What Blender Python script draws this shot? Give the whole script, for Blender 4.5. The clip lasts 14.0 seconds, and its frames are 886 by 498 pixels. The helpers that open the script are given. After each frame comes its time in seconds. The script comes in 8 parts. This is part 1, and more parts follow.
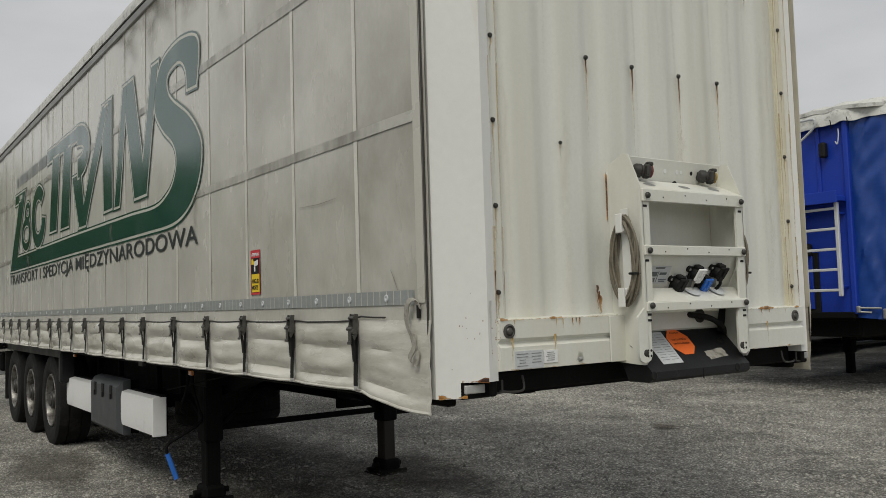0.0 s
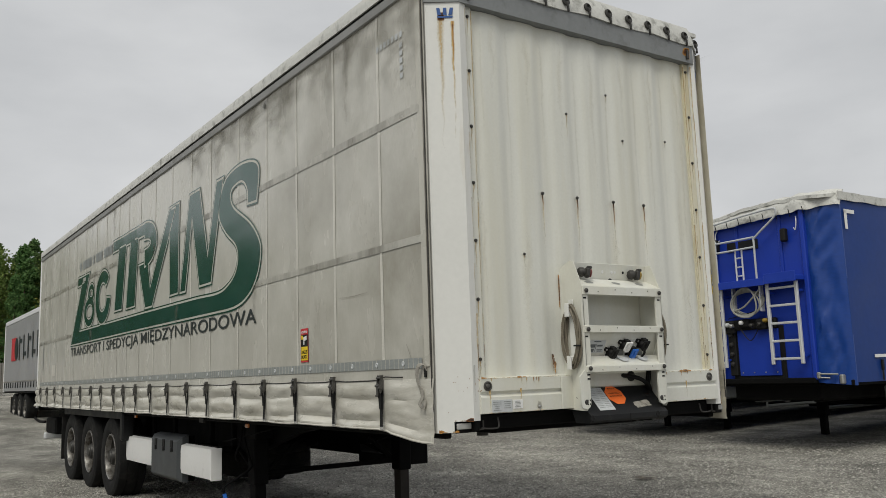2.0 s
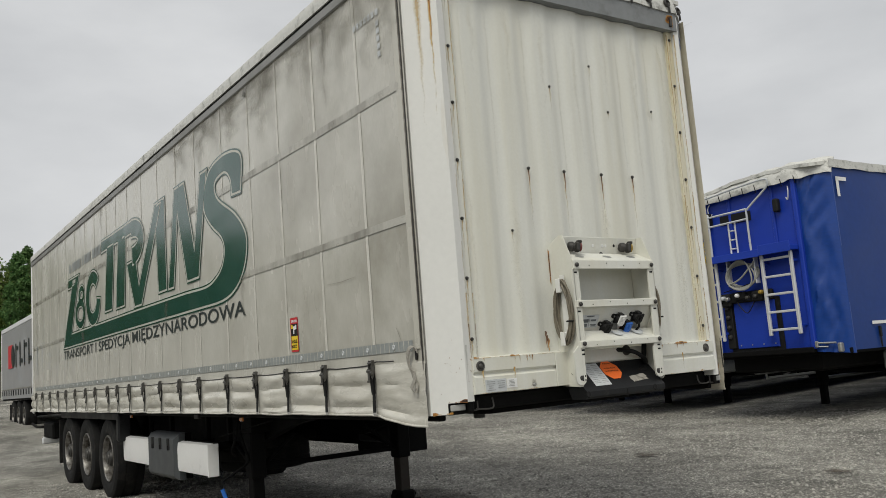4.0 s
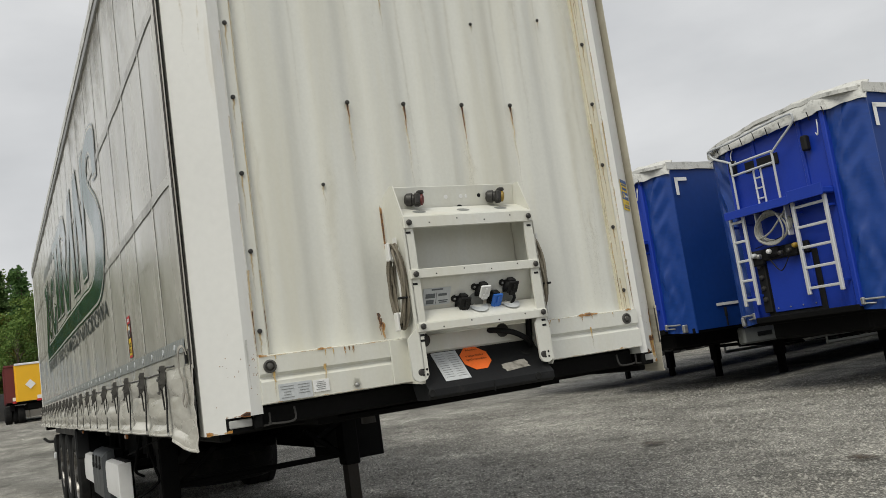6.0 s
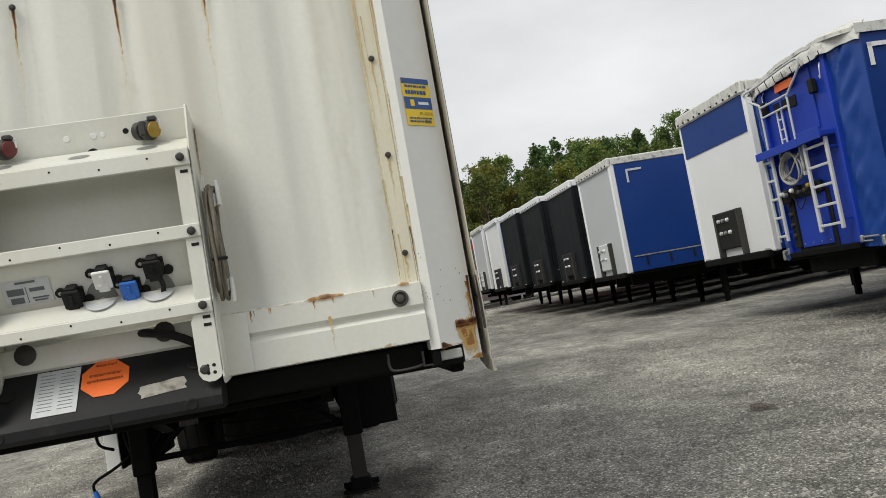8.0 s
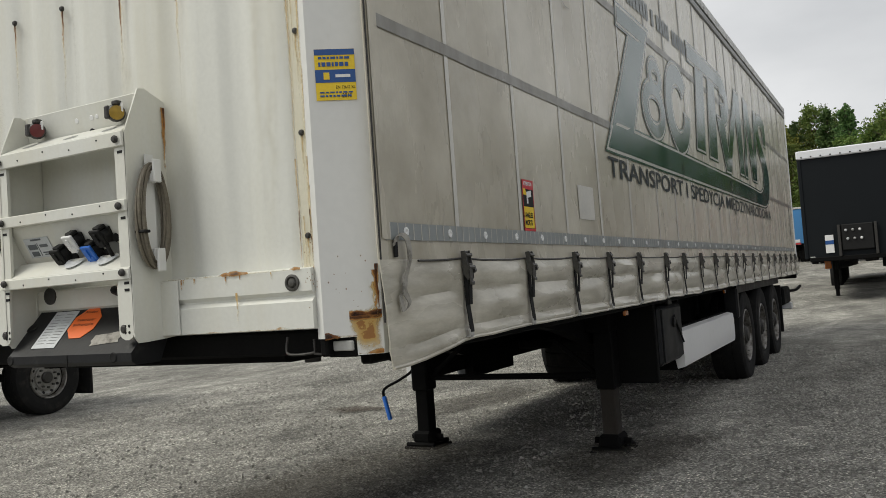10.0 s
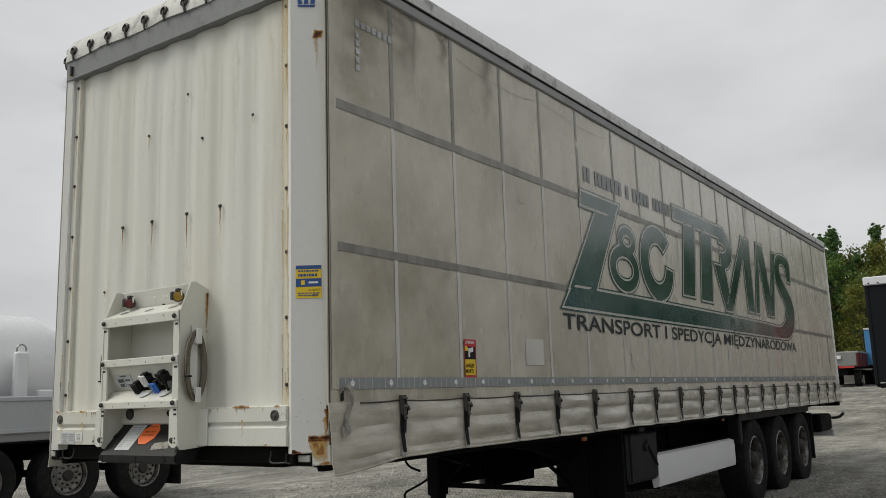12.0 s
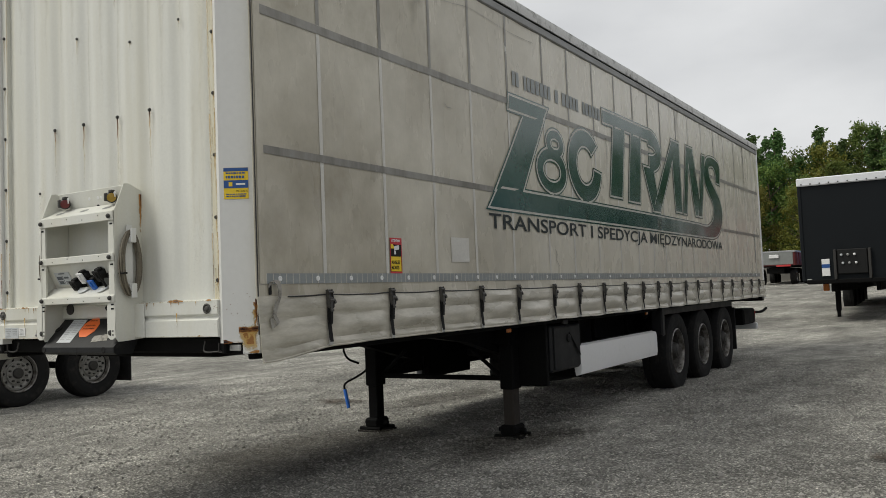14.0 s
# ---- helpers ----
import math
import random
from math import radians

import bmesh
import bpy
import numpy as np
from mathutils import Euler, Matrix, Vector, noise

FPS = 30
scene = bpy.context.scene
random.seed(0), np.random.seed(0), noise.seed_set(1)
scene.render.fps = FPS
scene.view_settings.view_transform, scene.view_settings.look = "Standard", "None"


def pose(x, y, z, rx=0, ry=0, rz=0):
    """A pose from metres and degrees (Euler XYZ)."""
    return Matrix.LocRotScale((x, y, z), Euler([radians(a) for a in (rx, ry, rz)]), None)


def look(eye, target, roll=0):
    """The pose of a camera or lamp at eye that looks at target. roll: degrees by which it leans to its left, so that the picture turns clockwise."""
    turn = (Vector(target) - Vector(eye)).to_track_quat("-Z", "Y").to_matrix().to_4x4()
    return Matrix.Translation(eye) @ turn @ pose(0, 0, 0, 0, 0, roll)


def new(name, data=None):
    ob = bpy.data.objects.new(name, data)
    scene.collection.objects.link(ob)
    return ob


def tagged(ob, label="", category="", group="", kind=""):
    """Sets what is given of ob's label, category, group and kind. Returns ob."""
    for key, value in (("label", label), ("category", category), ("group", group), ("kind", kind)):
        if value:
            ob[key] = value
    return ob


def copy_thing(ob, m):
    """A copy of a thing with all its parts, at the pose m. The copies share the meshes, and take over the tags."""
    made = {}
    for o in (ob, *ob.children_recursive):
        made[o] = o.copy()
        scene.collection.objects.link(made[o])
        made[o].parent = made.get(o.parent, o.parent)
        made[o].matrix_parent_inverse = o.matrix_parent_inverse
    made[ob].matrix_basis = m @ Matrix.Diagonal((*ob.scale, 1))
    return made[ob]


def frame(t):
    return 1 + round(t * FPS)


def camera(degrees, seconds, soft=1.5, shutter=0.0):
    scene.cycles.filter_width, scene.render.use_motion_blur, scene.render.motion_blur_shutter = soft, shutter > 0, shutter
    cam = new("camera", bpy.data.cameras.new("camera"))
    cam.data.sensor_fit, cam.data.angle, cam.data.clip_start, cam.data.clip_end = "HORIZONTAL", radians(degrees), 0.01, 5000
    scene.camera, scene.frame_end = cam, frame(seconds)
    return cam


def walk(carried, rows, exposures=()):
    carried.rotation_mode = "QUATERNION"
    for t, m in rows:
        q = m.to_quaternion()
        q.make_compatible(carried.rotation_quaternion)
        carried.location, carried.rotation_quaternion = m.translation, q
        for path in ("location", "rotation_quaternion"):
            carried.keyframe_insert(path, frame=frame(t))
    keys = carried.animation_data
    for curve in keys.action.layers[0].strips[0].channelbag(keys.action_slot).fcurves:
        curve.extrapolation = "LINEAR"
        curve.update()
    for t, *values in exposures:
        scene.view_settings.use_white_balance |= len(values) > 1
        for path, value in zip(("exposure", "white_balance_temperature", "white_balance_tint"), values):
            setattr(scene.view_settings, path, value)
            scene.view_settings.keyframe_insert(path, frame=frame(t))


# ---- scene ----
cam = camera(55.2, 14.0, 0.7)
PATH = [
    (0, (2.692, -3.159, 1.513), (1.06, -2.01, 1.642), -1.7),
    (0.5, (3.158, -3.404, 1.52), (1.505, -2.289, 1.679), -1.7),
    (1, (3.56, -3.735, 1.515), (1.891, -2.644, 1.673), -1.8),
    (1.5, (3.884, -3.816, 1.444), (2.219, -2.726, 1.644), -1.8),
    (2, (4.047, -4.0, 1.468), (2.413, -2.884, 1.762), -1.9),
    (2.2, (4.089, -4.035, 1.481), (2.472, -2.908, 1.825), -1.9),
    (4.3, (3.923, -3.819, 1.417), (2.285, -2.7, 1.676), -5.4),
    (4.5, (3.84, -3.627, 1.411), (2.196, -2.518, 1.671), -6.3),
    (5, (3.757, -3.156, 1.282), (2.081, -2.095, 1.541), -8.0),
    (5.5, (3.647, -2.662, 1.282), (1.95, -1.641, 1.557), -8.3),
    (6, (3.649, -2.028, 1.322), (1.908, -1.079, 1.576), -8.2),
    (6.5, (3.473, -1.419, 1.337), (1.681, -0.557, 1.558), -8.2),
    (7, (3.338, -0.763, 1.324), (1.476, -0.061, 1.533), -8.6),
    (7.2, (3.253, -0.447, 1.311), (1.362, 0.172, 1.515), -9.0),
    (9.3, (2.573, 2.135, 1.362), (0.608, 1.763, 1.409), -8.8),
    (9.5, (2.486, 2.306, 1.335), (0.557, 1.781, 1.383), -8.0),
    (10, (2.34, 2.793, 1.345), (0.575, 1.857, 1.434), -4.1),
    (10.5, (2.424, 3.217, 1.359), (0.743, 2.148, 1.536), -2.4),
    (11, (2.684, 3.62, 1.442), (1.048, 2.51, 1.745), -2.1),
    (11.5, (2.913, 3.985, 1.497), (1.297, 2.87, 1.88), -2.1),
    (12, (3.241, 4.296, 1.468), (1.618, 3.177, 1.809), -1.9),
    (12.5, (3.286, 4.5, 1.464), (1.651, 3.373, 1.709), -1.4),
    (13, (3.382, 4.636, 1.452), (1.728, 3.529, 1.645), -1.4),
    (13.5, (3.468, 4.664, 1.435), (1.791, 3.586, 1.588), -1.6),
    (14, (3.384, 4.62, 1.421), (1.685, 3.57, 1.528), -2.3),
]
walk(cam, [(t, look(eye, target, roll)) for t, eye, target, roll in PATH],
     exposures=[(0, -0.36), (0.5, -0.28), (1, -0.20), (2, -0.25), (4.5, -0.15), (5, -0.16), (5.5, -0.13), (6.5, -0.08), (7, -0.07), (9.5, 0.34), (10.0, -0.02), (10.5, -0.15), (11.5, -0.26), (12.0, -0.26), (12.5, -0.03), (13.2, -0.16), (13.5, -0.21), (14, -0.10)])

# ---- world and light: overcast autumn day ----
world = bpy.data.worlds.new("overcast_sky")
scene.world = world
world.use_nodes = True
wn, wl = world.node_tree.nodes, world.node_tree.links
wn.clear()
SUN_ELEV, SUN_AZ = 52.0, -52.0   # azimuth from +x towards +y
sky = wn.new("ShaderNodeTexSky")
sky.sky_type, sky.sun_disc = "NISHITA", False
sky.sun_elevation, sky.sun_rotation = radians(SUN_ELEV), radians(90 - SUN_AZ)
sky.air_density, sky.dust_density = 1.0, 4.0
tc = wn.new("ShaderNodeTexCoord")
wmap = wn.new("ShaderNodeMapping")
wmap.inputs["Scale"].default_value = (1.0, 1.0, 2.6)
cloud = wn.new("ShaderNodeTexNoise")
cloud.inputs["Scale"].default_value, cloud.inputs["Detail"].default_value, cloud.inputs["Roughness"].default_value = 2.2, 6, 0.5
cramp = wn.new("ShaderNodeValToRGB")
cramp.color_ramp.elements[0].position, cramp.color_ramp.elements[0].color = 0.34, (7.7, 7.85, 8.0, 1)
cramp.color_ramp.elements[1].position, cramp.color_ramp.elements[1].color = 0.66, (10.4, 10.5, 10.55, 1)
wmix = wn.new("ShaderNodeMixRGB")
wmix.inputs[0].default_value = 0.93
bg = wn.new("ShaderNodeBackground")
bg.inputs["Strength"].default_value = 0.083
wout = wn.new("ShaderNodeOutputWorld")
wl.new(tc.outputs["Generated"], wmap.inputs["Vector"])
wl.new(wmap.outputs["Vector"], cloud.inputs["Vector"])
wl.new(cloud.outputs["Fac"], cramp.inputs["Fac"])
wl.new(sky.outputs["Color"], wmix.inputs[1])
wl.new(cramp.outputs["Color"], wmix.inputs[2])
wl.new(wmix.outputs["Color"], bg.inputs["Color"])
wl.new(bg.outputs["Background"], wout.inputs["Surface"])

sun = new("sun", bpy.data.lights.new("sun", "SUN"))
sun.data.energy, sun.data.angle, sun.data.color = 2.15, radians(28), (0.97, 0.945, 0.84)
sx, sy = math.cos(radians(SUN_AZ)), math.sin(radians(SUN_AZ))
sun.matrix_world = look((30 * sx, 30 * sy, 30 * math.tan(radians(SUN_ELEV))), (0, 0, 0))


# ---- materials ----
def material(name, base, rough=0.6, metal=0.0, var=0.12, scale=6.0, fine=80.0, bump=0.05, spec=0.5, stretch=(1, 1, 1),
             dirt=None, dirt_at=(0.55, 0.75), dirt_scale=2.0, dirt_stretch=(1, 1, 1), coat=0.0, island=0.0, dirt_sheen_ramp=None):
    """Colour varied at two scales, optional dirt or wear with its own noise, bump; object coordinates in metres."""
    m = bpy.data.materials.new(name)
    m.use_nodes = True
    n, l = m.node_tree.nodes, m.node_tree.links
    b = n["Principled BSDF"]
    b.inputs["Metallic"].default_value = metal
    b.inputs["Specular IOR Level"].default_value = spec
    b.inputs["Coat Weight"].default_value = coat
    t = n.new("ShaderNodeTexCoord")
    mp = n.new("ShaderNodeMapping")
    mp.inputs["Scale"].default_value = stretch
    l.new(t.outputs["Object"], mp.inputs["Vector"])
    n1 = n.new("ShaderNodeTexNoise")
    n1.inputs["Scale"].default_value, n1.inputs["Detail"].default_value = scale, 5
    l.new(mp.outputs["Vector"], n1.inputs["Vector"])
    n2 = n.new("ShaderNodeTexNoise")
    n2.inputs["Scale"].default_value, n2.inputs["Detail"].default_value = fine, 3
    l.new(mp.outputs["Vector"], n2.inputs["Vector"])
    add = n.new("ShaderNodeMath")
    add.operation = "ADD"
    l.new(n1.outputs["Fac"], add.inputs[0])
    l.new(n2.outputs["Fac"], add.inputs[1])
    ramp = n.new("ShaderNodeMapRange")
    ramp.inputs["From Min"].default_value, ramp.inputs["From Max"].default_value = 0.6, 1.4
    ramp.inputs["To Min"].default_value, ramp.inputs["To Max"].default_value = 1 - var, 1 + var
    l.new(add.outputs[0], ramp.inputs["Value"])
    col = n.new("ShaderNodeMixRGB")
    col.blend_type = "MULTIPLY"
    col.inputs[0].default_value = 1.0
    col.inputs[1].default_value = (*base, 1)
    l.new(ramp.outputs["Result"], col.inputs[2])
    out = col.outputs["Color"]
    if island:
        geo = n.new("ShaderNodeNewGeometry")
        ir = n.new("ShaderNodeMapRange")
        ir.inputs["To Min"].default_value, ir.inputs["To Max"].default_value = 1 - island, 1 + island
        l.new(geo.outputs["Random Per Island"], ir.inputs["Value"])
        im = n.new("ShaderNodeMixRGB")
        im.blend_type = "MULTIPLY"
        im.inputs[0].default_value = 1.0
        l.new(out, im.inputs[1])
        l.new(ir.outputs["Result"], im.inputs[2])
        out = im.outputs["Color"]
    if dirt:
        mp2 = n.new("ShaderNodeMapping")
        mp2.inputs["Scale"].default_value = dirt_stretch
        l.new(t.outputs["Object"], mp2.inputs["Vector"])
        n3 = n.new("ShaderNodeTexNoise")
        n3.inputs["Scale"].default_value, n3.inputs["Detail"].default_value, n3.inputs["Roughness"].default_value = dirt_scale, 8, 0.65
        l.new(mp2.outputs["Vector"], n3.inputs["Vector"])
        dr = n.new("ShaderNodeMapRange")
        dr.inputs["From Min"].default_value, dr.inputs["From Max"].default_value = dirt_at
        l.new(n3.outputs["Fac"], dr.inputs["Value"])
        dm = n.new("ShaderNodeMixRGB")
        dm.inputs[2].default_value = (*dirt, 1)
        amount = dr.outputs["Result"]
        if dirt_sheen_ramp:
            # road dirt lies thicker near the front end; the paler rear also paints in sky sheen: (clean x, dirty x,
            # share left where clean)
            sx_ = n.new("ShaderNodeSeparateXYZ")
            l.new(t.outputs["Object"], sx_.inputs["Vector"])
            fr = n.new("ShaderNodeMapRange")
            fr.inputs["From Min"].default_value, fr.inputs["From Max"].default_value, fr.inputs["To Min"].default_value = dirt_sheen_ramp
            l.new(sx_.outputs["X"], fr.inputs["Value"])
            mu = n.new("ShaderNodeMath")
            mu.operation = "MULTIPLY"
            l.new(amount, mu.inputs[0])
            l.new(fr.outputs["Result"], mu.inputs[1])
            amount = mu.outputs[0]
        l.new(amount, dm.inputs[0])
        l.new(out, dm.inputs[1])
        out = dm.outputs["Color"]
    l.new(out, b.inputs["Base Color"])
    rr = n.new("ShaderNodeMapRange")
    rr.inputs["From Min"].default_value, rr.inputs["From Max"].default_value = 0.3, 0.7
    rr.inputs["To Min"].default_value, rr.inputs["To Max"].default_value = max(0.02, rough - 0.08), min(1, rough + 0.08)
    l.new(n1.outputs["Fac"], rr.inputs["Value"])
    l.new(rr.outputs["Result"], b.inputs["Roughness"])
    if bump:
        bp = n.new("ShaderNodeBump")
        bp.inputs["Strength"].default_value, bp.inputs["Distance"].default_value = bump, 0.01
        l.new(add.outputs[0], bp.inputs["Height"])
        l.new(bp.outputs["Normal"], b.inputs["Normal"])
    return m


def stain(name, edge, mid, core, cover=(0.30, 0.55), scale=30.0, stretch=(1, 1, 1), rough=0.85, top=0.9, ragged=0.9):
    """A thin stain broken up by noise: a pale bleed at its edge, darker and thicker where the wear value is high."""
    m = bpy.data.materials.new(name)
    m.use_nodes = True
    n, l = m.node_tree.nodes, m.node_tree.links
    b = n["Principled BSDF"]
    b.inputs["Roughness"].default_value = rough
    b.inputs["Specular IOR Level"].default_value = 0.25
    t = n.new("ShaderNodeTexCoord")
    mp = n.new("ShaderNodeMapping")
    mp.inputs["Scale"].default_value = stretch
    n1 = n.new("ShaderNodeTexNoise")
    n1.inputs["Scale"].default_value, n1.inputs["Detail"].default_value, n1.inputs["Roughness"].default_value = scale, 8, 0.65
    l.new(t.outputs["Object"], mp.inputs["Vector"])
    l.new(mp.outputs["Vector"], n1.inputs["Vector"])
    at = n.new("ShaderNodeAttribute")
    at.attribute_name = "wear"
    sub = n.new("ShaderNodeMath")
    sub.operation = "MULTIPLY_ADD"
    l.new(n1.outputs["Fac"], sub.inputs[0])
    sub.inputs[1].default_value, sub.inputs[2].default_value = ragged, -0.5 * ragged
    tot = n.new("ShaderNodeMath")
    l.new(at.outputs["Fac"], tot.inputs[0])
    l.new(sub.outputs[0], tot.inputs[1])
    r = n.new("ShaderNodeMapRange")
    r.interpolation_type = "SMOOTHSTEP"
    r.inputs["From Min"].default_value, r.inputs["From Max"].default_value = cover
    r.inputs["To Max"].default_value = top
    l.new(tot.outputs[0], r.inputs["Value"])
    l.new(r.outputs["Result"], b.inputs["Alpha"])
    cr = n.new("ShaderNodeValToRGB")
    e = cr.color_ramp.elements
    e[0].position, e[0].color = cover[0], (*edge, 1)
    e[1].position, e[1].color = min(1.0, cover[1] + 0.30), (*core, 1)
    k = e.new(cover[1])
    k.color = (*mid, 1)
    l.new(tot.outputs[0], cr.inputs["Fac"])
    l.new(cr.outputs["Color"], b.inputs["Base Color"])
    return m


WHITE = material("aged_white_paint", (0.665, 0.668, 0.62), 0.42, var=0.05, scale=1.4, fine=60, bump=0.04, dirt=(0.60, 0.575, 0.46), dirt_at=(0.45, 0.90), dirt_scale=1.6, dirt_stretch=(2.5, 2.5, 0.22))
CREAM = material("yellowed_white_paint", (0.64, 0.61, 0.49), 0.45, var=0.06, scale=3, fine=60, bump=0.04, dirt=(0.50, 0.42, 0.24), dirt_at=(0.45, 0.85), dirt_scale=4, dirt_stretch=(2, 2, 0.3))
WHITE_POST = material("post_white_paint", (0.685, 0.685, 0.66), 0.40, var=0.04, scale=1.2, fine=30, bump=0.02, dirt=(0.55, 0.50, 0.40), dirt_at=(0.62, 0.9), dirt_scale=3, dirt_stretch=(3, 3, 0.4))
WHITE_CLEAN = material("white_panel", (0.80, 0.80, 0.79), 0.4, var=0.03, scale=2, fine=30, bump=0.02, dirt=(0.5, 0.5, 0.48), dirt_at=(0.6, 0.9), dirt_scale=5)
# one grey PVC, tinted apart left and right to carry each side's light
CURTAIN = material("right_lit_pvc_curtain", (0.665, 0.63, 0.525), 0.27, var=0.06, scale=5, fine=60, bump=0.06, spec=0.55, stretch=(1, 1, 0.35),
                   dirt=(0.30, 0.268, 0.195), dirt_at=(0.28, 0.67), dirt_scale=1.1, dirt_stretch=(0.9, 0.9, 0.8), dirt_sheen_ramp=(-6.0, -1.0, 0.12))
CURTAIN_LEFT = material("left_lit_pvc_curtain", (0.575, 0.565, 0.515), 0.23, var=0.06, scale=5, fine=60, bump=0.06, spec=0.55, stretch=(1, 1, 0.35),
                        dirt=(0.285, 0.27, 0.225), dirt_at=(0.34, 0.74), dirt_scale=1.1, dirt_stretch=(0.9, 0.9, 0.8), dirt_sheen_ramp=(-6.0, -1.0, 0.12))
CURTAIN_LOW = material("curtain_skirt", (0.555, 0.54, 0.485), 0.28, var=0.08, scale=4, fine=50, bump=0.10, stretch=(0.5, 0.5, 1.6), dirt=(0.30, 0.28, 0.225), dirt_at=(0.44, 0.80), dirt_scale=3.0, dirt_stretch=(0.7, 0.7, 2.4))
SEAM = material("light_weld_seam", (0.60, 0.585, 0.53), 0.36, var=0.10, scale=2, fine=50, bump=0.03)
PATCH = material("newer_pvc_patch", (0.50, 0.485, 0.43), 0.34, var=0.05, scale=6, bump=0.03)
BAND_PALE = material("faint_weld_band", (0.45, 0.44, 0.395), 0.3, var=0.10, scale=3, fine=40, bump=0.04, dirt=(0.19, 0.18, 0.15), dirt_at=(0.42, 0.66), dirt_scale=3, dirt_stretch=(1.5, 1.5, 0.3))
BAND = material("dark_weld_band", (0.27, 0.26, 0.23), 0.35, var=0.10, scale=3, fine=40, bump=0.04, dirt=(0.15, 0.14, 0.115), dirt_at=(0.40, 0.68), dirt_scale=5, dirt_stretch=(1.5, 1.5, 0.3))
# right-hand copy of the skirt, warmer for the light on that side
CURTAIN_LOW_WARM = material("right_lit_curtain_skirt", (0.60, 0.57, 0.485), 0.28, var=0.08, scale=4, fine=50, bump=0.10, stretch=(0.5, 0.5, 1.6), dirt=(0.27, 0.25, 0.195), dirt_at=(0.36, 0.74), dirt_scale=2.6, dirt_stretch=(0.7, 0.7, 2.4), dirt_sheen_ramp=(-9.0, -1.5, 0.35))
STRIPE = material("blue_grey_stripe", (0.265, 0.285, 0.28), 0.45, var=0.1, scale=6, fine=60, bump=0.03)
GREEN = material("dark_green_print", (0.020, 0.075, 0.058), 0.17, var=0.15, scale=1.5, fine=25, bump=0.025, spec=0.75, dirt=(0.10, 0.14, 0.125), dirt_at=(0.55, 0.95), dirt_scale=2.5)
FADED = material("faded_grey_print", (0.21, 0.22, 0.21), 0.4, var=0.12, scale=6, fine=40, bump=0.02)
INK = material("charcoal_lettering", (0.022, 0.030, 0.029), 0.5, spec=0.3, var=0.1, scale=4, fine=40, bump=0.02)
BAND_GREY = material("grey_header_paint", (0.20, 0.21, 0.215), 0.5, var=0.1, scale=3, fine=30, bump=0.03, dirt=(0.10, 0.10, 0.10), dirt_at=(0.55, 0.8), dirt_scale=5)
TARP_WHITE = material("dirty_white_tarp", (0.56, 0.56, 0.53), 0.55, var=0.12, scale=5, fine=40, bump=0.1, dirt=(0.16, 0.16, 0.14), dirt_at=(0.52, 0.72), dirt_scale=9)
RAIL = material("weathered_rail", (0.235, 0.235, 0.225), 0.45, metal=0.2, var=0.10, scale=4, fine=50, bump=0.03, dirt=(0.12, 0.115, 0.10), dirt_at=(0.5, 0.8), dirt_scale=4, dirt_stretch=(0.4, 1, 1))
BLACK = material("black_chassis_paint", (0.0045, 0.0045, 0.0045), 0.75, var=0.3, scale=5, fine=60, bump=0.08, spec=0.12, dirt=(0.016, 0.015, 0.013), dirt_at=(0.6, 0.9), dirt_scale=6)
PLASTIC = material("black_plastic", (0.008, 0.0085, 0.0095), 0.5, var=0.2, scale=5, fine=60, bump=0.05, spec=0.3, dirt=(0.055, 0.054, 0.05), dirt_at=(0.58, 0.9), dirt_scale=8)
TOOLBOX = material("slate_grey_plastic", (0.055, 0.06, 0.064), 0.5, var=0.12, scale=5, fine=60, bump=0.04)
RUBBER = material("tyre_rubber", (0.012, 0.012, 0.012), 0.85, var=0.2, scale=9, fine=90, bump=0.1, spec=0.2, dirt=(0.042, 0.039, 0.034), dirt_at=(0.52, 0.85), dirt_scale=7)
RIM = material("aluminium_rim", (0.27, 0.26, 0.245), 0.35, metal=0.6, var=0.2, scale=10, fine=70, bump=0.05, dirt=(0.085, 0.075, 0.062), dirt_at=(0.40, 0.62), dirt_scale=12)
STEEL_DISC = material("silver_steel_disc", (0.27, 0.265, 0.25), 0.5, metal=0.3, var=0.25, scale=10, fine=70, bump=0.05, dirt=(0.10, 0.09, 0.08), dirt_at=(0.48, 0.72), dirt_scale=12)
DISC = material("grimy_wheel_disc", (0.085, 0.08, 0.072), 0.6, metal=0.3, var=0.3, scale=10, fine=70, bump=0.05, dirt=(0.03, 0.026, 0.022), dirt_at=(0.45, 0.65), dirt_scale=14)
STEEL = material("dull_steel", (0.36, 0.36, 0.35), 0.42, metal=0.7, var=0.2, scale=14, fine=90, bump=0.05)
ALU = material("pale_aluminium", (0.66, 0.67, 0.68), 0.4, metal=0.3, var=0.08, scale=8, fine=60, bump=0.03)
RUST = stain("flaking_rust", (0.50, 0.28, 0.09), (0.20, 0.075, 0.022), (0.045, 0.020, 0.012), (0.22, 0.42), 34)
LEG_RUST = material("rusty_worn_steel", (0.034, 0.028, 0.022), 0.7, metal=0.2, var=0.3, scale=8, fine=60, bump=0.1, dirt=(0.035, 0.028, 0.022), dirt_at=(0.45, 0.65), dirt_scale=9)
RUST_STAIN = stain("rust_bleed", (0.64, 0.48, 0.22), (0.40, 0.18, 0.040), (0.085, 0.034, 0.015), (0.24, 0.66), 30)
YELLOW_BLEED = stain("yellow_rust_bleed", (0.66, 0.55, 0.30), (0.55, 0.34, 0.09), (0.34, 0.15, 0.035), (0.12, 0.95), 22, top=0.8, ragged=1.2)
DIRT_RUN = stain("yellow_grime_run", (0.66, 0.61, 0.46), (0.60, 0.53, 0.35), (0.55, 0.46, 0.27), (0.1, 1.0), 5, (6, 6, 0.4), top=0.16, ragged=0.8)
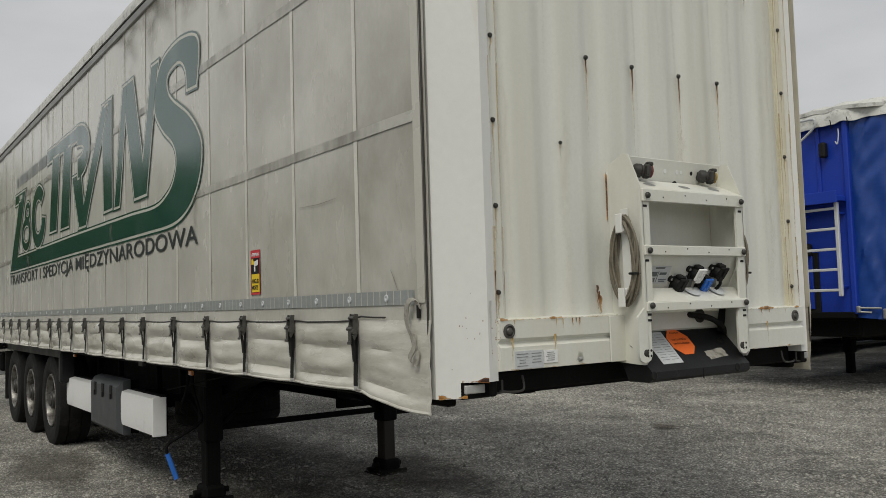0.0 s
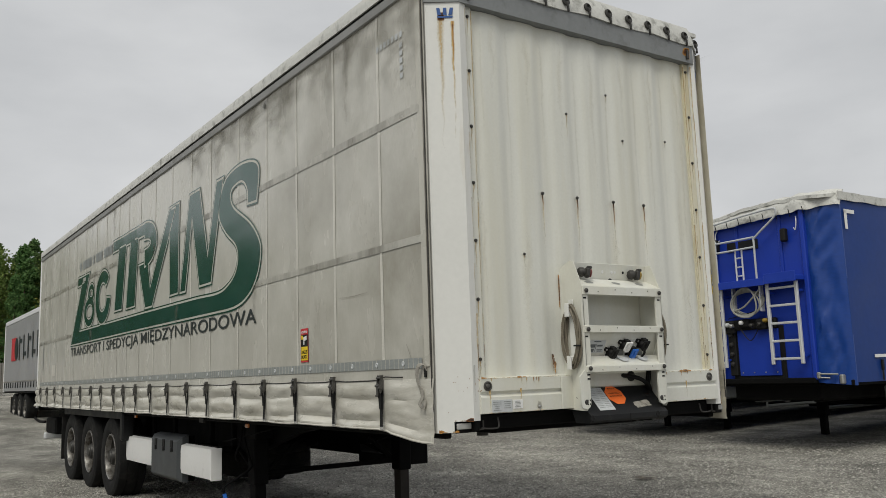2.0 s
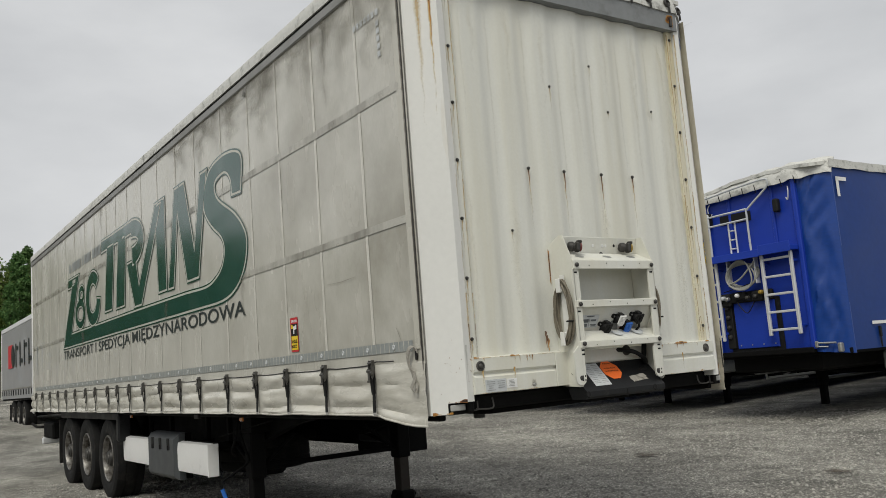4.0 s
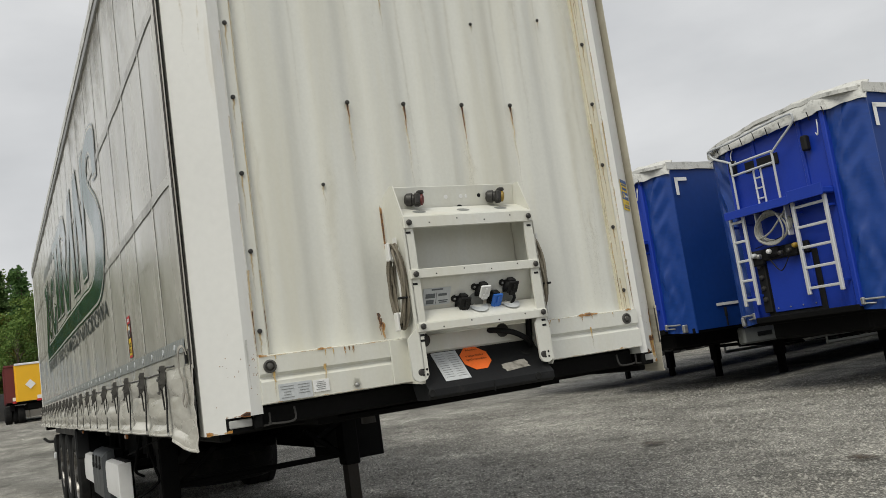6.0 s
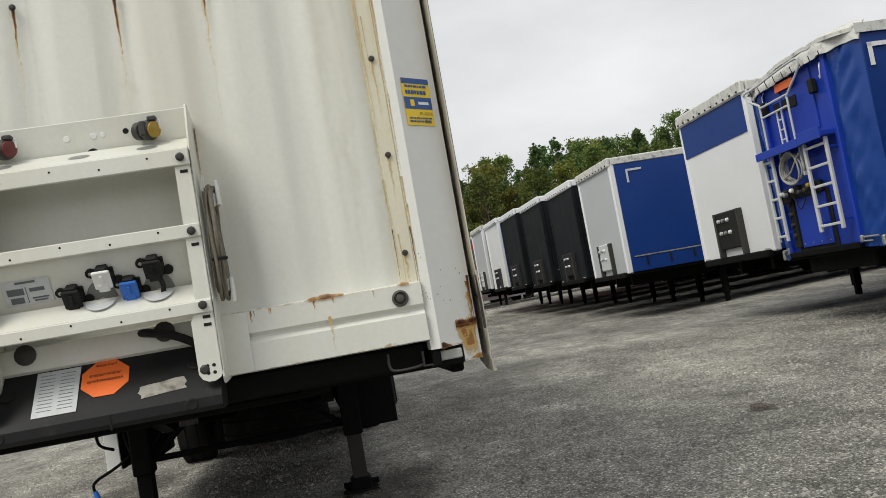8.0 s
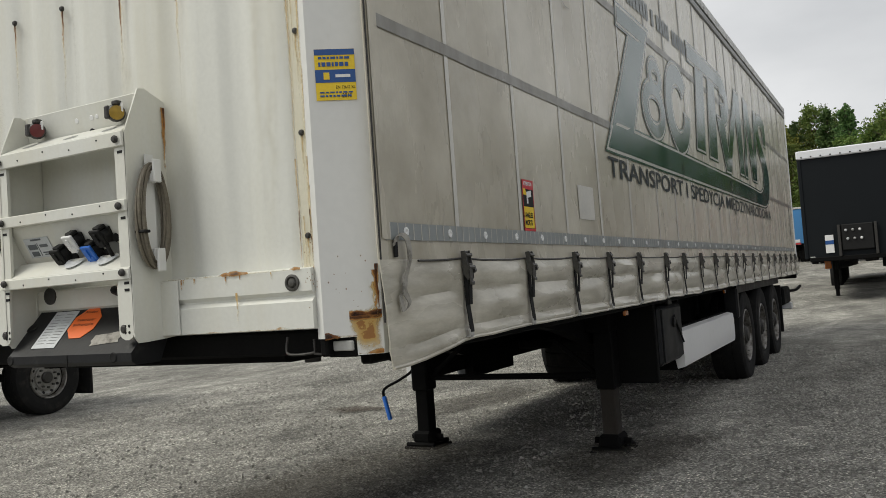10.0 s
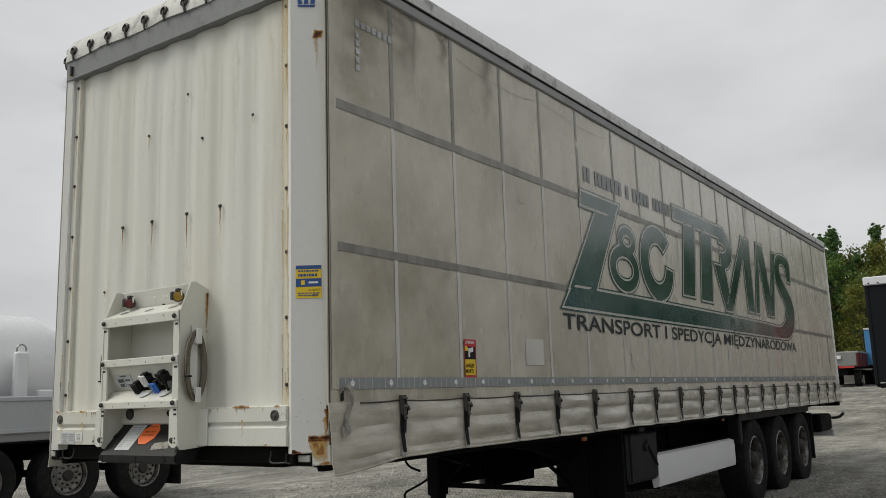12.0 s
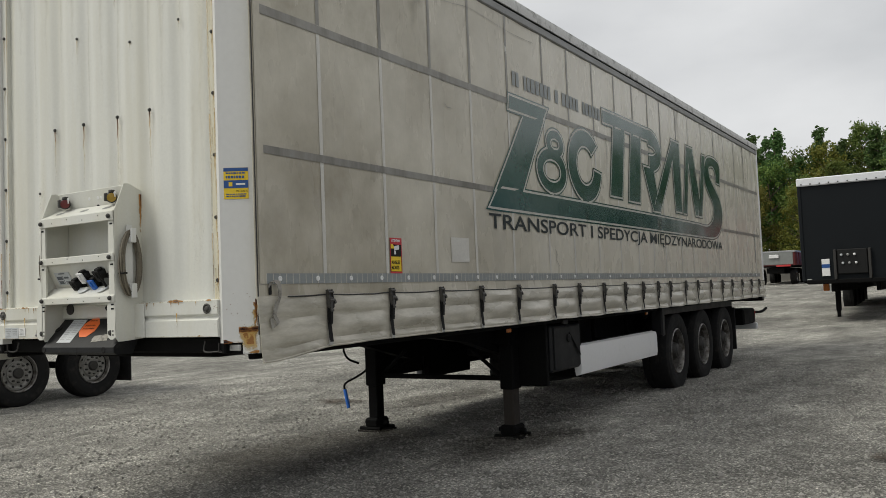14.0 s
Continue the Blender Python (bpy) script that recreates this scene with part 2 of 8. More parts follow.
STREAK = stain("brown_run", (0.66, 0.56, 0.34), (0.52, 0.36, 0.14), (0.24, 0.11, 0.035), (0.22, 0.90), 9, (8, 8, 0.6), top=0.55, ragged=0.7)
GRIME = stain("grey_grime", (0.24, 0.225, 0.18), (0.20, 0.185, 0.15), (0.14, 0.13, 0.10), (0.05, 1.1), 5, (1.2, 1.2, 1.2), top=0.38, ragged=0.8)
BLUE_GRIP = material("blue_grip", (0.02, 0.14, 0.55), 0.45, var=0.1)
HOSE = material("pale_grey_hose", (0.30, 0.30, 0.275), 0.6, var=0.15, scale=20, bump=0.05)
CABLE = material("taupe_cable", (0.155, 0.135, 0.10), 0.6, var=0.3, scale=30, fine=90, bump=0.05)
ORANGE = material("orange_label", (0.85, 0.16, 0.025), 0.45, var=0.06, scale=20, bump=0.01)
PAPER = material("grey_label", (0.50, 0.52, 0.53), 0.5, var=0.08, scale=30, bump=0.01)
LABEL_WHITE = material("white_label", (0.75, 0.75, 0.74), 0.5, var=0.05, scale=20, bump=0.01)
LABEL_INK = material("label_ink", (0.10, 0.11, 0.12), 0.5, var=0.05, bump=0)
TAPE = material("worn_grey_tape", (0.30, 0.285, 0.25), 0.6, var=0.2, scale=25, bump=0.05, dirt=(0.09, 0.08, 0.065), dirt_at=(0.5, 0.7), dirt_scale=18)
MUSTARD = material("mustard_cap", (0.30, 0.19, 0.02), 0.5, var=0.2, scale=30, bump=0.03)
YELLOW = material("label_yellow", (0.80, 0.56, 0.02), 0.42, var=0.05, scale=20, bump=0.01)
NAVY = material("label_blue", (0.015, 0.075, 0.26), 0.42, var=0.05, scale=20, bump=0.01)
RED = material("label_red", (0.55, 0.03, 0.04), 0.42, var=0.05, scale=20, bump=0.01)
SIGN_BLACK = material("label_black", (0.010, 0.010, 0.010), 0.65, spec=0.25, var=0.05, bump=0)
LAMP_CLEAR = material("clear_lamp_lens", (0.40, 0.40, 0.385), 0.15, var=0.1, scale=30, bump=0.02, coat=0.5)
LAMP_AMBER = material("amber_lamp_lens", (0.45, 0.13, 0.015), 0.2, var=0.1, bump=0.02, coat=0.5)
LAMP_RED = material("red_lamp_lens", (0.5, 0.02, 0.02), 0.2, var=0.1, bump=0.02, coat=0.5)
BLUE = material("blue_trailer_paint", (0.010, 0.042, 0.36), 0.45, spec=0.35, var=0.08, scale=1.5, fine=30, bump=0.02)
BLUE_TARP = material("blue_trailer_tarp", (0.006, 0.045, 0.24), 0.36, spec=0.5, var=0.14, scale=1.4, fine=12, bump=0.12, stretch=(1, 1, 2.0))
NAVY_TARP = material("deep_blue_tarp", (0.005, 0.036, 0.19), 0.5, spec=0.3, var=0.1, scale=1, fine=12, bump=0.08)
BLACK_TARP = material("black_trailer_skin", (0.008, 0.010, 0.012), 0.6, var=0.2, scale=2, fine=30, bump=0.04, spec=0.15)
GREY_SKIN = material("pale_grey_skin", (0.44, 0.46, 0.48), 0.4, var=0.06, scale=1.2, fine=25, bump=0.03)
GREY_CURTAIN = material("mid_grey_curtain", (0.30, 0.305, 0.31), 0.42, var=0.08, scale=1.0, fine=18, bump=0.04)
WHITE_SKIN = material("far_white_skin", (0.72, 0.73, 0.75), 0.4, var=0.05, scale=1.2, fine=25, bump=0.02)
RED_SKIN = material("red_trailer_skin", (0.33, 0.018, 0.03), 0.4, var=0.1, scale=1.2, fine=25, bump=0.03)
YELLOW_SKIN = material("yellow_body_paint", (0.80, 0.44, 0.01), 0.45, var=0.06, scale=1.5, bump=0.02)
CYAN_SKIN = material("faded_blue_paint", (0.05, 0.21, 0.45), 0.5, var=0.1, scale=1.5, bump=0.03)
MAROON = material("maroon_paint", (0.12, 0.016, 0.015), 0.55, var=0.15, scale=2, bump=0.03)
TANK_WHITE = material("white_tank_paint", (0.80, 0.81, 0.82), 0.3, var=0.03, scale=1.2, fine=20, bump=0.01, coat=0.2)
CONCRETE = material("grey_concrete", (0.20, 0.19, 0.17), 0.85, var=0.15, scale=1.2, fine=18, bump=0.15)
BARK = material("bark", (0.10, 0.075, 0.055), 0.9, var=0.35, scale=5, fine=30, bump=0.5, stretch=(1, 1, 0.3))
GLASS = material("dark_windscreen", (0.025, 0.03, 0.034), 0.08, var=0.05, bump=0, spec=0.7)


def leaf_material(name, base, alt):
    m = bpy.data.materials.new(name)
    m.use_nodes = True
    n, l = m.node_tree.nodes, m.node_tree.links
    b = n["Principled BSDF"]
    b.inputs["Roughness"].default_value = 0.6
    b.inputs["Specular IOR Level"].default_value = 0.25
    geo = n.new("ShaderNodeNewGeometry")
    info = n.new("ShaderNodeObjectInfo")
    mx = n.new("ShaderNodeMixRGB")
    mx.inputs[1].default_value, mx.inputs[2].default_value = (*base, 1), (*alt, 1)
    l.new(geo.outputs["Random Per Island"], mx.inputs[0])
    hsv = n.new("ShaderNodeHueSaturation")
    hr = n.new("ShaderNodeMapRange")
    hr.inputs["To Min"].default_value, hr.inputs["To Max"].default_value = 0.475, 0.515
    vr = n.new("ShaderNodeMapRange")
    vr.inputs["To Min"].default_value, vr.inputs["To Max"].default_value = 0.75, 1.3
    l.new(info.outputs["Random"], hr.inputs["Value"])
    l.new(info.outputs["Random"], vr.inputs["Value"])
    l.new(hr.outputs["Result"], hsv.inputs["Hue"])
    l.new(vr.outputs["Result"], hsv.inputs["Value"])
    l.new(mx.outputs["Color"], hsv.inputs["Color"])
    l.new(hsv.outputs["Color"], b.inputs["Base Color"])
    tr = n.new("ShaderNodeBsdfTranslucent")
    l.new(hsv.outputs["Color"], tr.inputs["Color"])
    ms = n.new("ShaderNodeMixShader")
    ms.inputs[0].default_value = 0.3
    l.new(b.outputs[0], ms.inputs[1])
    l.new(tr.outputs[0], ms.inputs[2])
    l.new(ms.outputs[0], n["Material Output"].inputs["Surface"])
    return m


PINE = leaf_material("pine_needles", (0.055, 0.115, 0.035), (0.12, 0.19, 0.06))
LEAF = leaf_material("green_leaves", (0.078, 0.135, 0.032), (0.165, 0.215, 0.052))
GOLD = leaf_material("yellowing_leaves", (0.12, 0.155, 0.032), (0.22, 0.21, 0.04))


def ground_material():
    m = bpy.data.materials.new("packed_gravel")
    m.use_nodes = True
    n, l = m.node_tree.nodes, m.node_tree.links
    b = n["Principled BSDF"]
    b.inputs["Roughness"].default_value = 0.88
    b.inputs["Specular IOR Level"].default_value = 0.3
    t = n.new("ShaderNodeTexCoord")

    def noise_node(scale, detail, rough=0.5):
        x = n.new("ShaderNodeTexNoise")
        x.inputs["Scale"].default_value, x.inputs["Detail"].default_value, x.inputs["Roughness"].default_value = scale, detail, rough
        l.new(t.outputs["Object"], x.inputs["Vector"])
        return x
    vor = n.new("ShaderNodeTexVoronoi")
    vor.inputs["Scale"].default_value = 70
    l.new(t.outputs["Object"], vor.inputs["Vector"])
    vor2 = n.new("ShaderNodeTexVoronoi")
    vor2.inputs["Scale"].default_value = 150
    l.new(t.outputs["Object"], vor2.inputs["Vector"])
    big, mid = noise_node(0.35, 5, 0.6), noise_node(3.2, 8, 0.72)
    sep = n.new("ShaderNodeSeparateColor")
    l.new(vor.outputs["Color"], sep.inputs["Color"])
    r1 = n.new("ShaderNodeValToRGB")
    e = r1.color_ramp.elements
    e[0].position, e[0].color = 0.0, (0.095, 0.091, 0.081, 1)
    e[1].position, e[1].color = 1.0, (0.535, 0.52, 0.465, 1)
    k = e.new(0.55)
    k.color = (0.208, 0.202, 0.180, 1)
    k = e.new(0.85)
    k.color = (0.305, 0.295, 0.261, 1)
    l.new(sep.outputs[0], r1.inputs["Fac"])
    sep2 = n.new("ShaderNodeSeparateColor")
    l.new(vor2.outputs["Color"], sep2.inputs["Color"])
    r2 = n.new("ShaderNodeMapRange")
    r2.inputs["To Min"].default_value, r2.inputs["To Max"].default_value = 0.62, 1.38
    l.new(sep2.outputs[0], r2.inputs["Value"])
    m1 = n.new("ShaderNodeMixRGB")
    m1.blend_type = "MULTIPLY"
    m1.inputs[0].default_value = 1
    l.new(r1.outputs["Color"], m1.inputs[1])
    l.new(r2.outputs["Result"], m1.inputs[2])
    r3 = n.new("ShaderNodeMapRange")
    r3.inputs["From Min"].default_value, r3.inputs["From Max"].default_value = 0.3, 0.7
    r3.inputs["To Min"].default_value, r3.inputs["To Max"].default_value = 0.56, 1.38
    l.new(mid.outputs["Fac"], r3.inputs["Value"])
    m2 = n.new("ShaderNodeMixRGB")
    m2.blend_type = "MULTIPLY"
    m2.inputs[0].default_value = 1
    l.new(m1.outputs["Color"], m2.inputs[1])
    l.new(r3.outputs["Result"], m2.inputs[2])
    r4 = n.new("ShaderNodeMapRange")
    r4.inputs["From Min"].default_value, r4.inputs["From Max"].default_value = 0.35, 0.65
    r4.inputs["To Min"].default_value, r4.inputs["To Max"].default_value = 0.70, 1.22
    l.new(big.outputs["Fac"], r4.inputs["Value"])
    m3 = n.new("ShaderNodeMixRGB")
    m3.blend_type = "MULTIPLY"
    m3.inputs[0].default_value = 1
    l.new(m2.outputs["Color"], m3.inputs[1])
    l.new(r4.outputs["Result"], m3.inputs[2])
    gap = n.new("ShaderNodeMapRange")
    gap.inputs["From Min"].default_value, gap.inputs["From Max"].default_value = 0.25, 0.60
    gap.inputs["To Min"].default_value, gap.inputs["To Max"].default_value = 1.62, 0.98
    l.new(vor.outputs["Distance"], gap.inputs["Value"])
    m5 = n.new("ShaderNodeMixRGB")
    m5.blend_type = "MULTIPLY"
    m5.inputs[0].default_value = 1
    l.new(m3.outputs["Color"], m5.inputs[1])
    l.new(gap.outputs["Result"], m5.inputs[2])
    m3 = m5
    # wheel tracks: long paler and darker bands
    tm = n.new("ShaderNodeMapping")
    tm.inputs["Rotation"].default_value = (0, 0, radians(14))
    tm.inputs["Scale"].default_value = (0.35, 1.0, 1.0)
    l.new(t.outputs["Object"], tm.inputs["Vector"])
    tn = n.new("ShaderNodeTexNoise")
    tn.inputs["Scale"].default_value, tn.inputs["Detail"].default_value = 1.5, 4
    l.new(tm.outputs["Vector"], tn.inputs["Vector"])
    r5 = n.new("ShaderNodeMapRange")
    r5.inputs["From Min"].default_value, r5.inputs["From Max"].default_value = 0.35, 0.65
    r5.inputs["To Min"].default_value, r5.inputs["To Max"].default_value = 0.76, 1.28
    l.new(tn.outputs["Fac"], r5.inputs["Value"])
    m4 = n.new("ShaderNodeMixRGB")
    m4.blend_type = "MULTIPLY"
    m4.inputs[0].default_value = 1
    l.new(m3.outputs["Color"], m4.inputs[1])
    l.new(r5.outputs["Result"], m4.inputs[2])
    l.new(m4.outputs["Color"], b.inputs["Base Color"])
    add = n.new("ShaderNodeMath")
    add.operation = "ADD"
    l.new(vor.outputs["Distance"], add.inputs[0])
    l.new(mid.outputs["Fac"], add.inputs[1])
    bp = n.new("ShaderNodeBump")
    bp.inputs["Strength"].default_value, bp.inputs["Distance"].default_value = 0.7, 0.02
    l.new(add.outputs[0], bp.inputs["Height"])
    l.new(bp.outputs["Normal"], b.inputs["Normal"])
    return m


GRAVEL = ground_material()
STONE = material("loose_stone", (0.29, 0.28, 0.255), 0.85, var=0.25, scale=20, fine=120, bump=0.1, island=0.5)
# dark soil colour that also carries the trailer's shade on the ground
SOIL_SHADE = stain("soil_shade", (0.125, 0.119, 0.104), (0.098, 0.091, 0.077), (0.075, 0.067, 0.054), (0.10, 1.4), 2.6, top=0.70, ragged=1.6)
OIL = stain("oily_patch", (0.13, 0.105, 0.075), (0.085, 0.06, 0.04), (0.05, 0.035, 0.025), (0.10, 1.0), 14.0, top=0.6)


# ---- mesh helpers ----
class Geo:
    """Collects vertices and faces for one mesh."""

    def __init__(self):
        self.v, self.f = [], []

    def add(self, verts, faces, m=None):
        o = len(self.v)
        self.v += [tuple(m @ Vector(p)) if m else tuple(p) for p in verts]
        self.f += [tuple(i + o for i in q) for q in faces]
        return self

    def box(self, c, s, b=0.0, m=None):
        """A box about c of size s with edges chamfered by b."""
        h = [k / 2 for k in s]
        b = min(b, *(k * 0.49 for k in h)) if b else 0
        if not b:
            vs = [(c[0] + i * h[0], c[1] + j * h[1], c[2] + k * h[2]) for i in (-1, 1) for j in (-1, 1) for k in (-1, 1)]
            return self.add(vs, [(0, 1, 3, 2), (4, 6, 7, 5), (0, 4, 5, 1), (2, 3, 7, 6), (0, 2, 6, 4), (1, 5, 7, 3)], m)
        vs, ix = [], {}
        for i in (-1, 1):
            for j in (-1, 1):
                for k in (-1, 1):
                    for a in range(3):
                        d = [h[0] - b, h[1] - b, h[2] - b]
                        d[a] = h[a]
                        ix[i, j, k, a] = len(vs)
                        vs.append((c[0] + i * d[0], c[1] + j * d[1], c[2] + k * d[2]))
        fs = []
        for s1 in (-1, 1):
            q = [(s1, -1, -1), (s1, 1, -1), (s1, 1, 1), (s1, -1, 1)]
            fs.append(tuple(ix[p + (0,)] for p in (q if s1 > 0 else q[::-1])))
            q = [(-1, s1, -1), (-1, s1, 1), (1, s1, 1), (1, s1, -1)]
            fs.append(tuple(ix[p + (1,)] for p in (q if s1 > 0 else q[::-1])))
            q = [(-1, -1, s1), (1, -1, s1), (1, 1, s1), (-1, 1, s1)]
            fs.append(tuple(ix[p + (2,)] for p in (q if s1 > 0 else q[::-1])))
            for s2 in (-1, 1):
                fs.append((ix[-1, s1, s2, 1], ix[1, s1, s2, 1], ix[1, s1, s2, 2], ix[-1, s1, s2, 2]))
                fs.append((ix[s1, -1, s2, 0], ix[s1, 1, s2, 0], ix[s1, 1, s2, 2], ix[s1, -1, s2, 2]))
                fs.append((ix[s1, s2, -1, 0], ix[s1, s2, 1, 0], ix[s1, s2, 1, 1], ix[s1, s2, -1, 1]))
                for s3 in (-1, 1):
                    fs.append((ix[s1, s2, s3, 0], ix[s1, s2, s3, 1], ix[s1, s2, s3, 2]))
        return self.add(vs, fs, m)

    def ring(self, rings, cap=True, closed=False):
        """Skins rings of equal length one after the other."""
        n, o = len(rings[0]), len(self.v)
        for r in rings:
            self.v += [tuple(p) for p in r]
        k = len(rings)
        for i in range(k if closed else k - 1):
            for j in range(n):
                a, b2 = o + i * n + j, o + i * n + (j + 1) % n
                c, d = o + (i + 1) % k * n + (j + 1) % n, o + (i + 1) % k * n + j
                self.f.append((a, b2, c, d))
        if cap and not closed:
            self.f.append(tuple(range(o + n - 1, o - 1, -1)))
            self.f.append(tuple(range(o + (k - 1) * n, o + k * n)))
        return self

    def tube(self, pts, r, n=8, closed=False, r1=None):
        """A round bar along points."""
        pts = [Vector(p) for p in pts]
        k, rings, up = len(pts), [], None
        for i, p in enumerate(pts):
            a = pts[(i - 1) % k] if closed or i else p
            c = pts[(i + 1) % k] if closed or i < k - 1 else p
            t = (c - a).normalized()
            if up is None:
                up = t.orthogonal().normalized()
            up = (up - t * up.dot(t)).normalized()
            w = t.cross(up)
            rad = r + (r1 - r) * i / max(1, k - 1) if r1 is not None else r
            rings.append([p + (up * math.cos(2 * math.pi * j / n) + w * math.sin(2 * math.pi * j / n)) * rad for j in range(n)])
        return self.ring(rings, True, closed)

    def lathe(self, profile, c, axis, n=24, cap=True):
        """Turns (radius, height) pairs about an axis through c."""
        axis = Vector(axis).normalized()
        u = axis.orthogonal().normalized()
        w = axis.cross(u)
        c = Vector(c)
        return self.ring([[c + axis * h + (u * math.cos(2 * math.pi * j / n) + w * math.sin(2 * math.pi * j / n)) * max(r, 1e-4) for j in range(n)] for r, h in profile], cap)

    def prism(self, outline, d, m=None):
        """Extrudes an outline in the xy plane up to z = d."""
        n = len(outline)
        return self.add([(x, y, 0) for x, y in outline] + [(x, y, d) for x, y in outline],
                        [tuple(range(n - 1, -1, -1)), tuple(range(n, 2 * n))] + [(i, (i + 1) % n, n + (i + 1) % n, n + i) for i in range(n)], m)

    def sheet(self, fn, us, vs, thick=None):
        """A grid fn(u, v) -> point; with thick (a vector) it becomes a shell."""
        nu, nv = len(us), len(vs)
        o = len(self.v)
        g = [Vector(fn(u, v)) for u in us for v in vs]
        self.v += [tuple(p) for p in g]
        for i in range(nu - 1):
            for j in range(nv - 1):
                a = o + i * nv + j
                self.f.append((a, a + nv, a + nv + 1, a + 1))
        if thick is not None:
            t, o2 = Vector(thick), len(self.v)
            self.v += [tuple(p + t) for p in g]
            for i in range(nu - 1):
                for j in range(nv - 1):
                    a = o2 + i * nv + j
                    self.f.append((a, a + 1, a + nv + 1, a + nv))
            edge = [i * nv for i in range(nu)] + [(nu - 1) * nv + j for j in range(1, nv)] + [i * nv + nv - 1 for i in range(nu - 2, -1, -1)] + [j for j in range(nv - 2, 0, -1)]
            for p, q in zip(edge, edge[1:] + edge[:1]):
                self.f.append((o + p, o + q, o2 + q, o2 + p))
        return self

    def mesh(self, name, mat, smooth=True):
        me = bpy.data.meshes.new(name)
        me.from_pydata(self.v, [], self.f)
        me.validate()
        bmm = bmesh.new()
        bmm.from_mesh(me)
        bmesh.ops.recalc_face_normals(bmm, faces=bmm.faces)
        bmm.to_mesh(me)
        bmm.free()
        me.materials.append(mat)
        if smooth:
            me.shade_smooth()
            me.set_sharp_from_angle(angle=radians(32))
        return me


def part(name, geo, mat, parent=None, label="", at=None, smooth=True):
    """Links a Geo (or a mesh) as ONE mesh object under a thing or a part."""
    me = geo.mesh(name, mat, smooth) if isinstance(geo, Geo) else geo
    ob = new(name, me)
    if parent is not None:
        ob.parent = parent
    if at is not None:
        ob.matrix_basis = at
    if label:
        ob["label"] = label
    return ob


def thing(name, at, label, category, group="", kind=""):
    ob = new(name)
    ob.matrix_basis = at
    ob.empty_display_size = 0.3
    return tagged(ob, label, category, group, kind)


def lettering(text, size, mat, name="lettering", width=None, shear=0.0, weight=0.0):
    """A flat mesh of letters in the xy plane, from the origin to the right."""
    cu = bpy.data.curves.new(name, "FONT")
    cu.body, cu.size, cu.shear, cu.offset = text, size, shear, weight
    cu.fill_mode, cu.resolution_u = "BOTH", 4
    ob = bpy.data.objects.new(name, cu)
    scene.collection.objects.link(ob)
    bpy.context.view_layer.update()
    me = bpy.data.meshes.new_from_object(ob.evaluated_get(bpy.context.evaluated_depsgraph_get()))
    bpy.data.objects.remove(ob)
    me.materials.clear()
    me.materials.append(mat)
    if width:
        xs = [v.co.x for v in me.vertices]
        k = width / (max(xs) - min(xs))
        for v in me.vertices:
            v.co.x = (v.co.x - min(xs)) * k
    return me


def wear_patch(pts, name, mat, parent, at, seed, rim=0.3):
    """A ragged flat stain: an outline in xy, worn towards its rim by a per-vertex value."""
    rnd = random.Random(seed)
    cx, cy = sum(p[0] for p in pts) / len(pts), sum(p[1] for p in pts) / len(pts)
    dense = []
    for (x0, y0), (x1, y1) in zip(pts, pts[1:] + pts[:1]):
        for k in range(4):
            f = k / 4
            s = 1 + rnd.uniform(-0.10, 0.10)
            dense.append((cx + (x0 + (x1 - x0) * f - cx) * s, cy + (y0 + (y1 - y0) * f - cy) * s))
    v, f, w, n = [(cx, cy, 0)], [], [1.0], len(dense)
    for frac, val in ((0.45, 0.95), (0.75, 0.35 + 0.4 * rim), (1.0, 0.0)):
        v += [(cx + (x - cx) * frac, cy + (y - cy) * frac, 0) for x, y in dense]
        w += [val] * n
    for i in range(n):
        j = (i + 1) % n
        f += [(0, 1 + i, 1 + j), (1 + i, 1 + n + i, 1 + n + j, 1 + j), (1 + n + i, 1 + 2 * n + i, 1 + 2 * n + j, 1 + n + j)]
    me = bpy.data.meshes.new(name)
    me.from_pydata(v, [], f)
    me.materials.append(mat)
    a = me.attributes.new("wear", "FLOAT", "POINT")
    a.data.foreach_set("value", w)
    return part(name, me, mat, parent, at=at)


def rust_line(parent, m, x0, x1, h, mat, seed, lumps=()):
    """Thin broken rust along an edge from x0 to x1: its height and density wander, thicker at the lumps (x, height)."""
    rnd = random.Random(seed)
    n = max(6, int((x1 - x0) / 0.012))
    v, f, val = [], [], []
    for i in range(n + 1):
        x = x0 + (x1 - x0) * i / n
        k = 0.5 + 0.5 * noise.noise((x * 9, seed, 0)) + 0.35 * noise.noise((x * 37, seed, 4))
        lump = max([0.0] + [hh * math.exp(-((x - xx) / (1.6 * hh + 0.012)) ** 2) for xx, hh in lumps])
        up = h * (0.4 + max(0.0, k)) + lump
        w = min(1.0, max(0.0, k) * 0.75 + 40 * lump)
        for z, q in ((-0.35 * up - 0.003, 0.0), (0.0, w), (0.55 * up, 0.8 * w if lump > 0.004 else 0.45 * w), (up, 0.0)):
            v.append((x, z + rnd.uniform(-0.0012, 0.0012), 0))
            val.append(q)
    for i in range(n):
        for j in range(3):
            a = i * 4 + j
            f.append((a, a + 4, a + 5, a + 1))
    me = bpy.data.meshes.new("rust_line")
    me.from_pydata(v, [], f)
    me.materials.append(mat)
    at = me.attributes.new("wear", "FLOAT", "POINT")
    at.data.foreach_set("value", val)
    return part("rust_line", me, mat, parent, at=m)


